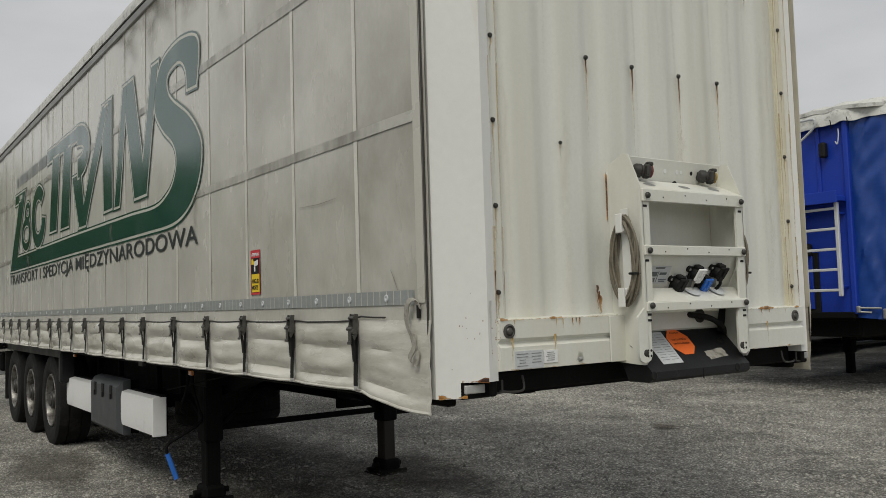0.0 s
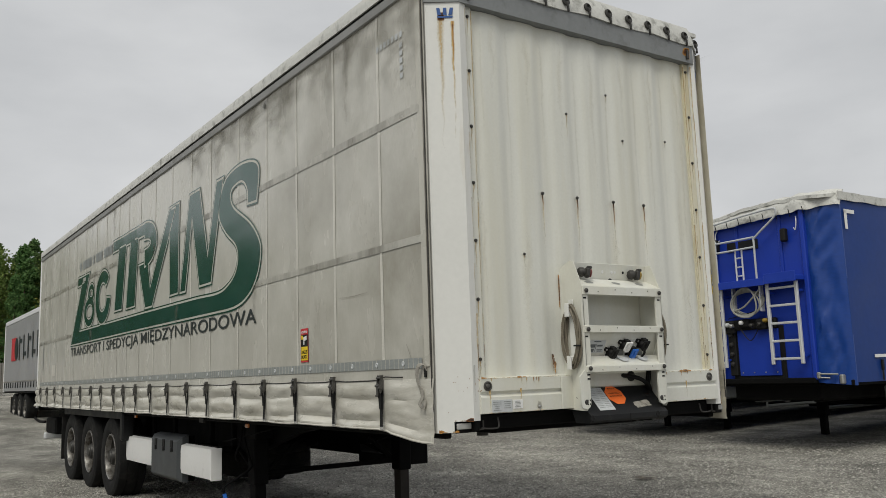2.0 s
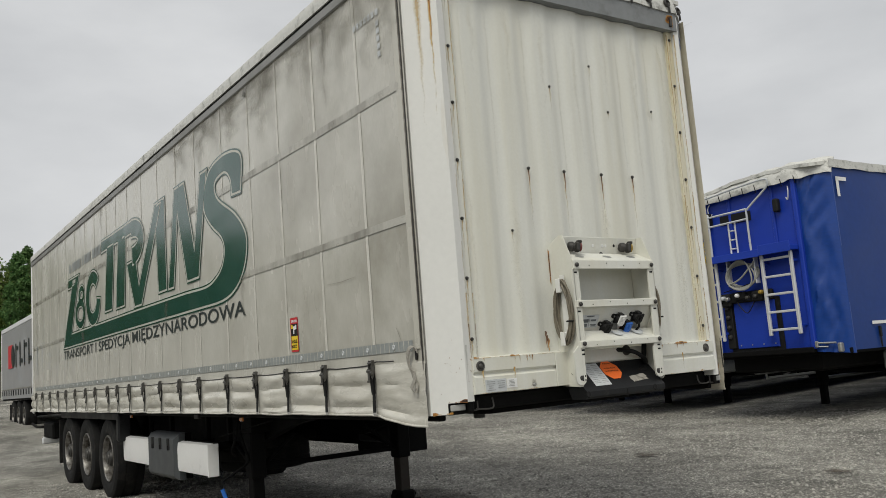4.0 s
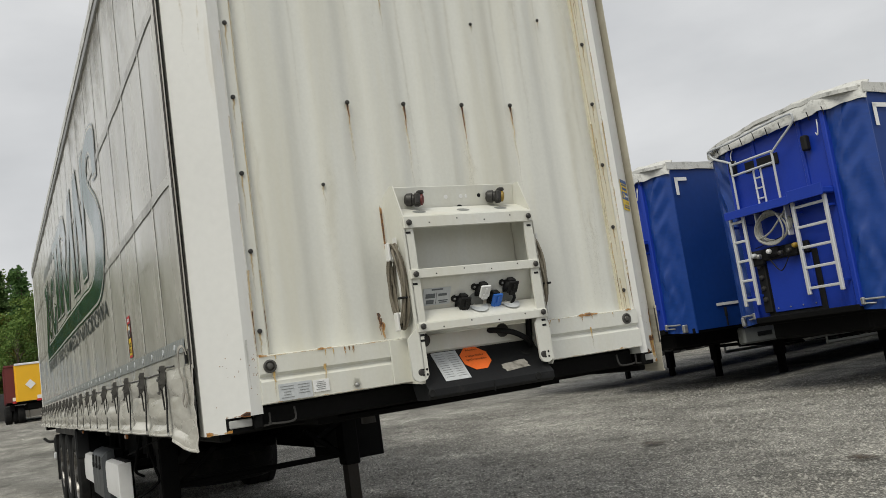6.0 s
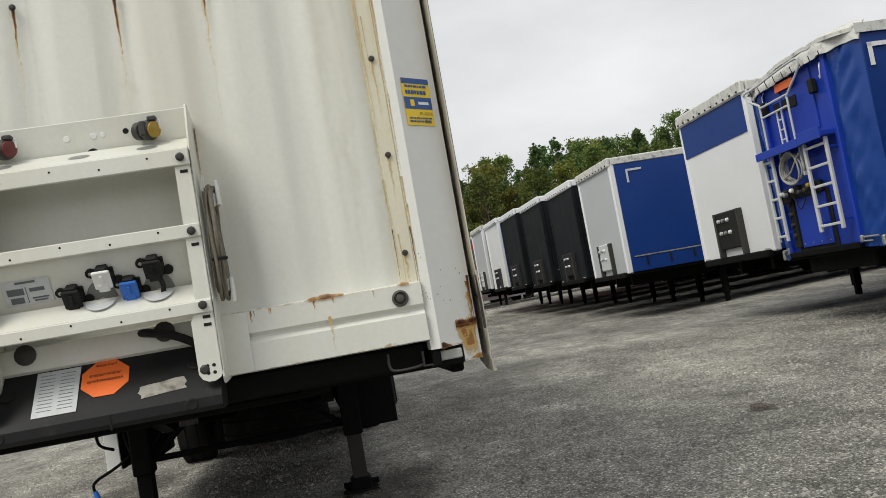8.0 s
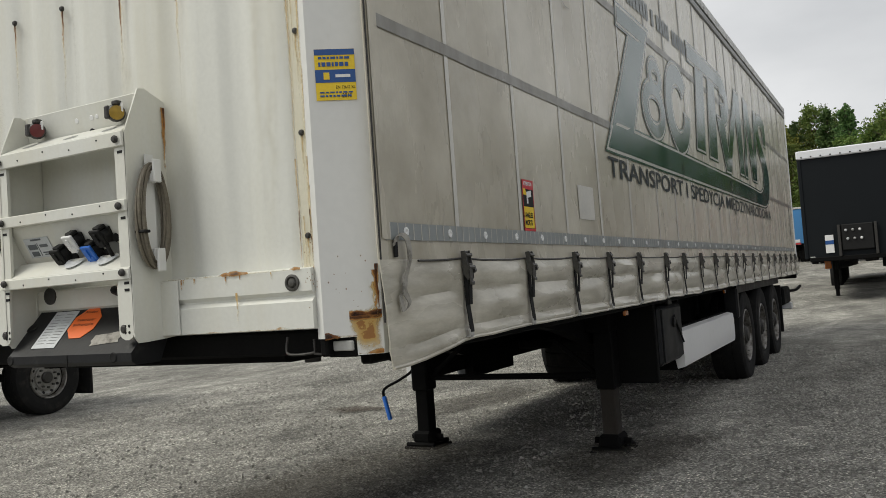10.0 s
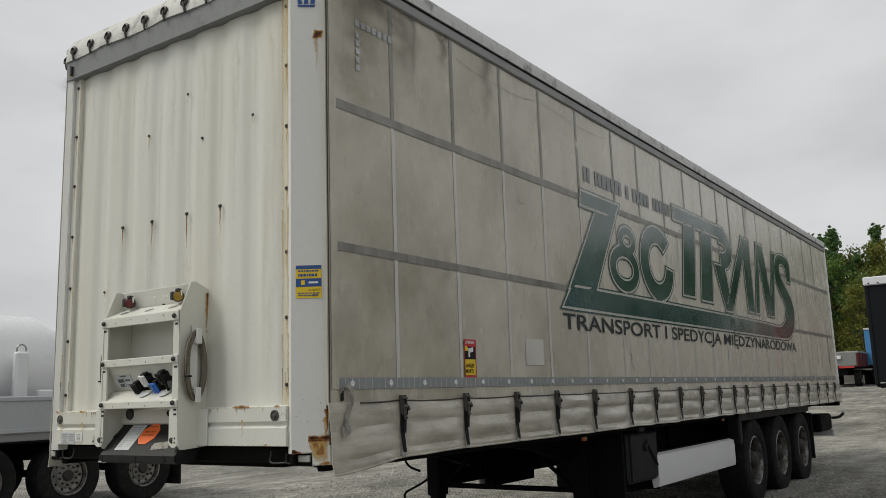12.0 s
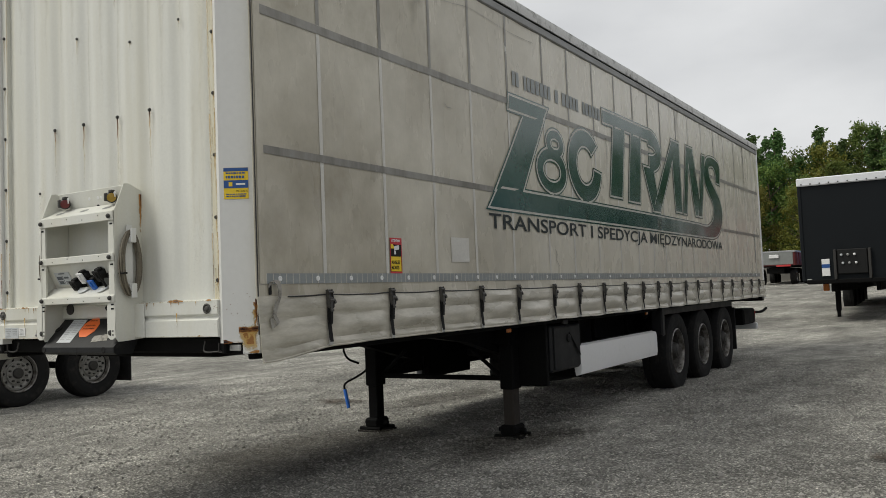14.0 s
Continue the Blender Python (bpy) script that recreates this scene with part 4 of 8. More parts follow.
    for mat, quads, o in ((RED, [strip(0, w, h - 0.045, h, 2), strip(0, w, 0, 0.012, 2), strip(0, 0.006, 0, h, 2), strip(w - 0.006, w, 0, h, 2)], 0.0055),
                          (YELLOW, [strip(0.010, w - 0.010, 0.014, 0.115, 2), ([(0.010, 0.17), (0.06, 0.17)], [(0.010, 0.20), (0.035, 0.20)])], 0.0055),
                          (LABEL_WHITE, [([(0.05, 0.155), (0.11, 0.165)], [(0.05, 0.185), (0.11, 0.195)]), strip(0.05, 0.07, 0.13, 0.155, 2)], 0.006)):
        part("sticker_print", on_curtain(flat(quads).mesh("sticker_print", mat), side, sx, zb, o), None, st)
    for text, size, z, mat, ww in (("ATTENTION", 0.024, 0.216, LABEL_WHITE, 0.105), ("ANGLES", 0.034, 0.064, SIGN_BLACK, 0.10), ("MORTS", 0.034, 0.028, SIGN_BLACK, 0.09)):
        part("sticker_text", on_curtain(lettering(text, size, mat, "sticker_text", ww, weight=0.001), side, sx - side * 0.016, zb + z, 0.0065), None, st)
    # grime blown along the upper curtain and runs below the bands
    rg = random.Random(40 + side)
    for k in range(10):
        xc = -rg.uniform(0.2, 12.5)
        s_ = streak(cur, None, rg.uniform(0.08, 0.3), rg.uniform(0.3, 0.8), GRIME, 300 + k, "grime_run")
        on_curtain(s_.data, side, xc, rg.choice((3.08, 3.86, 3.86, 2.28)), 0.0092)
    for k in range(16 if side < 0 else 3):
        s_ = streak(cur, None, rg.uniform(0.5, 1.0), rg.uniform(0.3, 0.75), GRIME, 340 + k, "grime_run")
        on_curtain(s_.data, side, -0.25 - 0.28 * k + rg.uniform(-0.1, 0.1), 3.86, 0.0095)
    # repair patch and a dark strap near the tail
    px = -2.13 if side > 0 else -12.1
    part("repair_patch", on_curtain(flat([strip(0, 0.27, 0, 0.19)]).mesh("repair_patch", SEAM), side, px, 1.665, 0.0042), None, cur, "pale square repair patch")
    part("hanging_strap", on_curtain(flat([strip(-0.018, 0.018, 1.80, 2.30, 3)]).mesh("hanging_strap", STRIPE), side, -13.0, 0, 0.007), None, cur)
    # pull strap loop near the front corner
    loop = smooth_path([(-0.135, 1.50, 0.010), (-0.150, 1.535, 0.018), (-0.185, 1.520, 0.030), (-0.195, 1.455, 0.030), (-0.170, 1.385, 0.020), (-0.150, 1.345, 0.018)], 4)
    g = Geo().sheet(lambda i, w: hang(loop[i][0] + w, loop[i][1] - 0.4 * w, side, loop[i][2]), range(len(loop)), [-0.014, 0.014], (0, side * 0.004, 0))
    st_ = part("pull_strap", g, TAPE, trailer, "pale loose webbing pull strap")
    part("strap_slot", Geo().box(hang(-0.140, 1.485, side, 0.010), (0.018, 0.012, 0.055), 0.005), SIGN_BLACK, st_)
    low = smooth_path([(-0.165, 1.40, 0.018), (-0.150, 1.345, 0.020), (-0.175, 1.30, 0.026), (-0.140, 1.275, 0.020), (-0.135, 1.33, 0.014)], 4)
    part("strap_end", Geo().sheet(lambda i, w: hang(low[i][0] + w, low[i][1] - 0.4 * w, side, low[i][2]), range(len(low)), [-0.011, 0.011], (0, side * 0.004, 0)), TAPE, st_)
    # side rail and roof edge above the curtain
    y = side * (HALF - 0.02)
    part("cant_rail", Geo().box((TAIL / 2 - 0.03, y, 3.888), (13.46, 0.074, 0.076), 0.010), RAIL, trailer, "dull aluminium cant rail above the curtain")
    part("rail_gap", Geo().box((TAIL / 2 - 0.03, y - side * 0.008, 3.934), (13.44, 0.07, 0.022), 0.004), BLACK, trailer)
    g = Geo().sheet(lambda x, t: (x, side * (HALF + 0.018 - 0.03 * max(0, t - 0.7) + 0.004 * noise.noise((x * 4, t, side))), 3.943 + 0.100 * t), [TAIL + 13.5 * i / 150 for i in range(151)], [0, 0.35, 0.7, 1.0], (0, -side * 0.012, 0))
    part("roof_edge", g, TARP_WHITE, trailer, "dirty white roof tarpaulin edge")


for side in (-1, 1):
    side_curtain(side)
# reflective corner marks high on the curtains, seen near the front
for side in (-1, 1):
    sh = [strip(0.30 + 0.05 * i, 0.335 + 0.05 * i, 3.60, 3.64, 2) for i in range(7)] + [strip(0.30, 0.335, 3.33 + 0.05 * i, 3.365 + 0.05 * i, 2) for i in range(5)]
    sh = sh if side > 0 else [([(-x, z) for x, z in lo], [(-x, z) for x, z in hi]) for lo, hi in sh]
    part("reflective_mark", on_curtain(flat(sh).mesh("reflective_mark", PAPER), side, 0, 0, 0.006), None, trailer)

# roof
g = Geo().sheet(lambda x, y: (x, y, TOP + 0.08 + 0.02 * math.cos(y * 1.1) + 0.008 * noise.noise((x, y, 3))), [TAIL + 13.55 * i / 60 for i in range(61)], [-1.27 + 2.54 * i / 12 for i in range(13)], (0, 0, -0.03))
part("roof_tarp", g, TARP_WHITE, trailer)

# ---- front wall: corrugated sheet between the corner posts ----
YL, YR = -1.00, 1.04
N = 7
step = (YR - 0.012 - (YL + 0.012)) / N
prof = []
for i in range(N * 24 + 1):
    u = (i / 24) % 1.0
    k = min(1.0, max(0.0, (u - 0.10) / 0.30)) if u < 0.6 else min(1.0, max(0.0, (1.0 - u) / 0.28))
    prof.append((YL + 0.012 + step * i / 24, -0.020 + 0.015 * k * k * (3 - 2 * k)))
g = Geo().sheet(lambda i, z: (prof[i][1] + 0.002 * noise.noise((i, z * 2, 0)), prof[i][0], z), range(len(prof)), [1.40 + 0.18 * k for k in range(14)], (-0.03, 0, 0))
wall = part("front_panel", g, WHITE, trailer, "corrugated white front wall, chalky with rust runs")
# flat edge flanges with bolts
for y, s in ((YL, -1), (YR, 1)):
    g = Geo().box((-0.010, y, 2.58), (0.03, 0.060, 2.36), 0.004)
    fl = part("edge_flange", g, WHITE if s < 0 else CREAM, trailer)
    for k in range(7):
        z = 1.552 + 0.3545 * k
        part("bolt", Geo().lathe([(0.011, 0), (0.011, 0.004), (0.008, 0.009), (0.003, 0.010)], (0.005, y, z), (1, 0, 0), 10), STEEL_DARK, fl)
        streak(fl, face(0.0065, y, z - 0.01), 0.024, 0.16 + 0.05 * (k % 3), STREAK, 10 + k)
for y in (YL + 0.03, YR - 0.03):
    for k in range(4):
        streak(wall, face(-0.0015, y, 3.7 - 0.56 * k), 0.05, 0.62, DIRT_RUN, 140 + k, "dirt_run")
for y, q in ((YL + 0.027, 0.7), (YR - 0.029, 1.0), (YR + 0.029, 0.9)):
    streak(wall, face(0.0285 if y > YR else 0.0067, y, 3.72), 0.030 * q, 2.5, STREAK, 160 + int(9 * q))
    streak(wall, face(0.0290 if y > YR else 0.0070, y, 2.5), 0.024 * q, 1.05, STREAK, 170 + int(9 * q))
for k in range(6):
    z = 3.72 - 0.40 * k
    streak(wall, face(0.0295, YR + 0.034, z), 0.011, 0.42, STREAK, 450 + k)
    streak(wall, face(0.0295, YL - 0.034, z), 0.010, 0.46, STREAK, 460 + k)
    if k in (0, 1, 3, 5):
        streak(wall, face(0.0073, YR - 0.012, z - 0.1), 0.010, 0.36, STREAK, 470 + k)
# rust creeping out of the joints beside the lower flanges
for y, q in ((YL - 0.030, 1.0), (YL + 0.031, 0.5), (YR - 0.031, 0.7), (YR + 0.030, 1.0)):
    xx = 0.0275 if abs(y) > 1.0 and (y < YL or y > YR) else 0.0072
    streak(wall, face(xx + 0.0012, y, 1.64), 0.007 * q, 0.22, RUST, 500 + int(40 * y))
    streak(wall, face(xx + 0.0004, y, 1.82), 0.024 * q, 0.58, STREAK, 520 + int(40 * y))
# rust-run bolts in a row, and single ones
for k, (y, z) in enumerate(((-0.437, 2.603), (-0.136, 2.60), (0.199, 2.60), (0.498, 2.602))):
    part("bolt", Geo().lathe([(0.0115, 0), (0.0115, 0.005), (0.008, 0.011), (0.003, 0.012)], (-0.004, y - 0.008, z), (1, 0, 0), 10), STEEL_DARK, wall)
    streak(wall, face(-0.0008, y - 0.008, z - 0.008), 0.016, 0.11 + 0.05 * (k % 3), RUST, 440 + k)
    streak(wall, face(-0.0015, y - 0.008, z - 0.012), 0.032, 0.42 + 0.08 * (k % 2), STREAK, 30 + k)
for k, (y, z, h) in enumerate(((-0.20, 3.17, 0.2), (0.18, 3.36, 0.1), (0.76, 3.10, 0.07), (0.32, 3.05, 0.06), (-0.62, 2.2, 0.12))):
    part("rivet", Geo().lathe([(0.009, 0), (0.008, 0.006), (0.002, 0.008)], (-0.003, y, z), (1, 0, 0), 8), STEEL_DARK, wall)
    streak(wall, face(-0.0010, y, z), 0.025, h, STREAK, 40 + k)
# vertical grime and rust along the rib valleys
rnd = random.Random(4)
for i in range(N):
    y0 = YL + 0.012 + i * step
    streak(wall, face(-0.0185, y0 + 0.02, 3.72), 0.05, rnd.uniform(0.7, 1.9), DIRT_RUN, 60 + i, "dirt_run")
    streak(wall, face(-0.0015, y0 + 0.17, 3.72), 0.10, rnd.uniform(0.5, 1.2), DIRT_RUN, 80 + i, "dirt_run")

for k, (y, z, w, h) in enumerate(((0.93, 3.70, 0.10, 2.2), (1.0, 3.3, 0.07, 1.8), (0.85, 3.0, 0.16, 1.5), (1.02, 2.4, 0.10, 0.9), (0.90, 2.2, 0.12, 0.7), (0.60, 3.7, 0.10, 1.4), (-0.9, 3.70, 0.05, 0.9), (-0.93, 2.6, 0.07, 1.1), (0.2, 2.4, 0.12, 0.3), (-0.6, 2.4, 0.14, 0.9))):
    streak(wall, face(-0.0010, y, z), w, h, DIRT_RUN, 120 + k, "dirt_run")

# corner posts: an inner flat face, then a face slanting back to the corner
for s, yi, yc, yo in ((-1, YL - 0.03, -1.085, -1.262), (1, YR + 0.03, 1.105, 1.264)):
    out = [(0.026, yi), (0.040, yc), (-0.078, yo), (-0.16, yo), (-0.16, yi)]
    def column(pts, z0, z1):
        n_ = len(pts)
        return Geo().add([(x, y, z0) for x, y in pts] + [(x, y, z1) for x, y in pts], [tuple(range(n_)), tuple(range(n_, 2 * n_))] + [(i, (i + 1) % n_, n_ + (i + 1) % n_, n_ + i) for i in range(n_)])
    g = column(out, 1.20, 3.86)
    # outer tongue of the foot runs lower than the notch for the marker lamp
    a_, b_ = out[1], out[2]
    mid_ = (a_[0] + (b_[0] - a_[0]) * 0.54, a_[1] + (b_[1] - a_[1]) * 0.54)
    foot = column([mid_, b_, (-0.16, yo), (-0.16, mid_[1])], 1.138, 1.20)
    g.add(foot.v, foot.f)
    post = part("corner_post", g, WHITE_POST, trailer, "white pressed steel corner post with rusted foot")
    slant = math.atan2(0.040 - out[2][0], abs(yo - yc))
    sm = Matrix.Translation((0.0425, yc, 0)) @ Matrix.Rotation(s * slant, 4, "Z") @ face(0, 0, 0)
    wn_ = abs(mid_[1] - yi)
    lm = face(0.030, (yi + mid_[1]) / 2, 0)
    part("lamp_recess", Geo().box((0, 1.168, -0.078), (wn_ - 0.004, 0.070, 0.060), 0.006).box((-s * wn_ * 0.36, 1.170, -0.030), (wn_ * 0.25, 0.062, 0.05), 0.008), BLACK, post, at=lm)
    part("marker_lamp", Geo().box((s * wn_ * 0.10, 1.172, -0.044), (wn_ * 0.66, 0.034, 0.016), 0.006), LAMP_CLEAR, post, "clear rectangular marker lamp", at=lm)
    ends_ = sorted((s * 0.004, s * 0.112))
    rust_line(post, sm @ pose(0, 1.204, 0), ends_[0], ends_[1], 0.010, YELLOW_BLEED, 480 + s)
    rust_line(post, sm @ pose(0, 1.203, 0.0005), ends_[0], ends_[1], 0.006, RUST, 484 + s, ((s * 0.010, 0.014),))
    part("lamp_bracket", Geo().tube([(0.01, yi - s * 0.03, 1.20), (0.01, yi - s * 0.03, 1.150), (0.01, yi + s * 0.01, 1.148)], 0.005, 6), STEEL_DARK, post)
    if s > 0:
        so = sm @ pose(0.058, 0, 0)
        wear_patch([(0.06, 1.14), (0.142, 1.14), (0.142, 1.31), (0.11, 1.305), (0.06, 1.28), (0.02, 1.255), (0.03, 1.215)], "rust_patch", YELLOW_BLEED, post, so, 3, 0.6)
        rust_line(post, so @ pose(0, 1.272, 0.0008), 0.035, 0.139, 0.008, RUST, 4, ((0.060, 0.010), (0.132, 0.014)))
        rust_line(post, so @ pose(0, 1.262, 0.0006), 0.03, 0.139, 0.010, RUST_STAIN, 5, ((0.055, 0.024), (0.12, 0.014)))
        streak(post, so @ pose(0.130, 1.44, 0.0008), 0.020, 0.19, RUST, 45)
        streak(post, so @ pose(0.124, 1.42, 0.0006), 0.034, 0.24, RUST_STAIN, 46)
        rust_line(post, so @ pose(0, 1.143, 0.0008), 0.055, 0.139, 0.008, RUST_STAIN, 47, ((0.13, 0.012),))
        wear_patch([(0.03, 3.18), (0.09, 3.18), (0.10, 3.23), (0.04, 3.24)], "rust_patch", RUST_STAIN, post, so @ pose(0.03, 0.27, 0), 6, 0.7)
        streak(post, so @ pose(0.09, 3.47, 0), 0.05, 0.30, STREAK, 7)
        streak(post, so @ pose(0.118, 1.38, 0), 0.035, 0.14, YELLOW_BLEED, 17)
    else:
        rust_line(post, sm @ pose(0, 1.141, 0), -0.205, -0.09, 0.007, RUST_STAIN, 8, ((-0.20, 0.012), (-0.10, 0.008)))
        streak(post, sm @ pose(-0.12, 3.66, 0), 0.07, 0.9, STREAK, 11)
        streak(post, sm @ pose(-0.045, 3.62, 0.0006), 0.035, 0.75, YELLOW_BLEED, 481)
        streak(post, sm @ pose(-0.045, 3.60, 0.0010), 0.016, 0.40, RUST_STAIN, 482)
        wear_patch([(-0.14, 3.62), (-0.09, 3.62), (-0.09, 3.68), (-0.14, 3.68)], "rust_patch", RUST, post, sm @ pose(0, 0, 0.001), 12)
        streak(post, sm @ pose(0.01, 1.52, 0), 0.02, 0.25, GRIME, 18)
    rs_ = random.Random(15 + s)
    for k in range(32):
        u, z, q = rs_.choice((rs_.uniform(0.02, 0.16), rs_.uniform(-0.05, -0.01), rs_.uniform(-0.05, -0.01))) * s, rs_.gauss(1.40, 0.07), rs_.uniform(0.15, 0.45)
        wear_patch([(u + q * 0.006 * math.cos(a), z + q * 0.009 * math.sin(a)) for a in (0, 1.05, 2.1, 3.14, 4.2, 5.25)], "rust_speck", RUST_STAIN, post, sm, 200 + k, 0.8)
    # maker's mark near the top as a plain crown-like shape
    g = Geo()
    g.prism([(-0.045, 0), (0.045, 0), (0.05, 0.012), (-0.05, 0.012)], 0.001)
    for k in (-1, 0, 1):
        g.prism([(k * 0.034 - 0.012, 0.018), (k * 0.034 + 0.012, 0.018), (k * 0.042 + 0.01, 0.065), (k * 0.042 - 0.01, 0.065)], 0.001)
    part("maker_mark", g, NAVY, post, at=sm @ pose(s * 0.09, 3.64, 0.002))
    if s > 0:
        dec = part("service_sticker", Geo().box((0.105, 2.135, 0.001), (0.135, 0.175, 0.0015)), YELLOW, post, "yellow and blue service sticker", at=sm @ pose(-0.010, -0.049, 0))
        part("sticker_band", Geo().box((0.105, 2.212, 0.002), (0.135, 0.02, 0.0015)), NAVY, dec)
        part("sticker_band", Geo().box((0.105, 2.130, 0.002), (0.135, 0.044, 0.0015)), NAVY, dec)
        rb = random.Random(9)
        for z, hgt, col in ((2.192, 0.008, 0), (2.170, 0.014, 0), (2.062, 0.006, 0), (2.074, 0.005, 0)):
            x = 0.05
            while x < 0.15:
                w = rb.uniform(0.006, 0.018)
                part("sticker_bar", Geo().box((x + w / 2, z, 0.0035), (w, hgt, 0.001)), NAVY, dec)
                x += w + 0.004
        part("sticker_square", Geo().box((0.075, 2.130, 0.0035), (0.02, 0.024, 0.001)), YELLOW, dec)
        part("sticker_bar", Geo().box((0.13, 2.130, 0.0035), (0.05, 0.010, 0.001)), LABEL_WHITE, dec)
        part("sticker_text", lettering("EN 12642 XL", 0.016, SIGN_BLACK, "sticker_text", 0.065), None, dec, at=pose(0.105, 2.086, 0.0035))
        part("sticker_text", lettering("2013", 0.02, SIGN_BLACK, "sticker_text", 0.03), None, dec, at=pose(0.125, 2.056, 0.0035))

# lower beam with its pressed step
g = Geo().sheet(lambda t, y: ([-0.03, 0.046, 0.046, 0.030, 0.030, 0.046, 0.046, 0.0][t], y, [1.45, 1.44, 1.365, 1.352, 1.345, 1.33, 1.238, 1.233][t]), range(8), [YL - 0.03 + (YR - YL + 0.06) * k / 24 for k in range(25)], (-0.05, 0, 0))
beam = part("front_beam", g, WHITE, trailer, "white lower beam, rust bleeding along its top edge")
for y in (-0.985, 0.992):
    part("beam_plug", Geo().lathe([(0.029, 0), (0.029, 0.006), (0.022, 0.008), (0.018, 0.002), (0.012, 0.010), (0.004, 0.012)], (0.046, y, 1.395), (1, 0, 0), 16), STEEL_WORN, beam)
rust_line(beam, face(0.0495, 0, 1.440), -1.03, -0.34, 0.006, YELLOW_BLEED, 20)
rust_line(beam, face(0.0500, 0, 1.440), -1.03, -0.34, 0.004, RUST_STAIN, 21, ((-1.02, 0.010), (-0.745, 0.008), (-0.71, 0.005)))
rust_line(beam, face(0.0495, 0, 1.440), 0.42, 1.03, 0.006, YELLOW_BLEED, 22)
rust_line(beam, face(0.0500, 0, 1.440), 0.42, 1.03, 0.004, RUST_STAIN, 23, ((0.70, 0.010), (0.735, 0.015), (0.775, 0.009), (1.01, 0.008)))
rq = random.Random(77)
for k in range(16):
    y = rq.uniform(-1.02, -0.5) if k % 2 else rq.uniform(0.44, 1.02)
    streak(beam, face(0.0492, y, 1.438), rq.uniform(0.006, 0.014), rq.uniform(0.02, 0.055), RUST_STAIN if k % 3 else YELLOW_BLEED, 400 + k)
# rust along the beam's lower lip
rust_line(beam, face(0.0488, 0, 1.240), -1.02, -0.36, 0.005, RUST_STAIN, 24)
rust_line(beam, face(0.0488, 0, 1.240), 0.45, 1.03, 0.005, RUST_STAIN, 25, ((0.93, 0.008),))
for k, (y, h) in enumerate(((-0.738, 0.22), (0.745, 0.20), (-0.97, 0.1))):
    streak(beam, face(0.0480, y, 1.375), 0.022, 0.13, YELLOW_BLEED, 27 + k)
streak(wall, face(-0.0012, -0.428, 1.575), 0.026, 0.11, RUST, 31)
streak(wall, face(-0.0010, -0.420, 1.55), 0.010, 0.09, RUST, 34)
streak(wall, face(-0.0014, -0.415, 1.53), 0.04, 0.12, RUST_STAIN, 32)
for y, q in ((0.92, 1), (-0.885, -1)):
    part("rope_hook", Geo().tube(smooth_path([(0.0, y, 1.21), (0.01, y, 1.165), (0.015, y + q * 0.02, 1.15), (0.015, y + q * 0.08, 1.15), (0.0, y + q * 0.12, 1.155)], 4), 0.005, 6), STEEL_DARK, beam)
g = Geo().box((0.048, -0.884, 1.277), (0.004, 0.150, 0.072))
lab = part("type_plate", g, PAPER, beam, "grey printed type plate")
rb = random.Random(2)
for k in range(9):
    part("plate_bar", Geo().box((0.0505, -0.922 + 0.076 * (k // 5), 1.301 - 0.012 * (k % 5)), (0.002, rb.uniform(0.03, 0.062), 0.0022)), FADED, lab)
pl_ = part("paper_label", Geo().box((0.048, -0.766, 1.283), (0.004, 0.074, 0.052)), LABEL_WHITE, beam, "small white printed label")
for k in range(5):
    part("label_bar", Geo().box((0.0505, -0.770 + 0.004 * (k % 2), 1.300 - 0.008 * k), (0.002, 0.036 + 0.006 * (k % 3), 0.002)), FADED, pl_)
part("drain_stub", Geo().lathe([(0.012, 0), (0.010, 0.010), (0.004, 0.014)], (0.046, -0.60, 1.262), (1, 0, 0), 10), STEEL, beam)
wear_patch([(-0.63, 1.25), (-0.57, 1.25), (-0.58, 1.295), (-0.61, 1.30)], "grime_spot", GRIME, beam, face(0.0482, 0, 0), 61, 0.4)

# header band, its lamps, roof tarpaulin hem with hooks
ends = [(0.046, -1.09), (0.046, 1.09), (-0.072, 1.272), (-0.16, 1.272), (-0.16, -1.272), (-0.072, -1.272)]
g = Geo().ring([[(x, y, z) for x, y in ends] for z in (3.742, 3.752, 3.890, 3.900)])
head = part("header_band", g, BAND_GREY, trailer, "grey painted header beam with rust spots")
wear_patch([(0.96, 3.80), (1.05, 3.76), (1.07, 3.87), (0.99, 3.86)], "rust_patch", RUST_STAIN, head, face(0.0485, 0, 0), 71, 0.8)
wear_patch([(-1.06, 3.76), (-1.02, 3.76), (-1.01, 3.84), (-1.05, 3.85)], "rust_patch", RUST_STAIN, head, face(0.0485, 0, 0), 72, 0.6)
for s in (-1, 1):
    part("lamp_bracket", Geo().box((0.05, s * 1.02, 3.80), (0.03, 0.02, 0.07), 0.004), STEEL_DARK, head)
    streak(head, face(0.0490, s * 1.03, 3.82), 0.03, 0.07, RUST_STAIN, 50 + s)
    g = Geo().tube(smooth_path([(-0.10, s * 1.275, 3.80), (-0.085, s * 1.287, 3.86), (-0.11, s * 1.290, 3.90), (-0.16, s * 1.287, 3.88)], 4), 0.010, 6)
    part("tarp_latch", g, STEEL_DARK, head)
def hem_x(y):
    """Front line of the header and its hem: straight, then slanting back at both ends."""
    return 0.050 if abs(y) < 1.09 else 0.050 - 0.118 * (abs(y) - 1.09) / 0.182


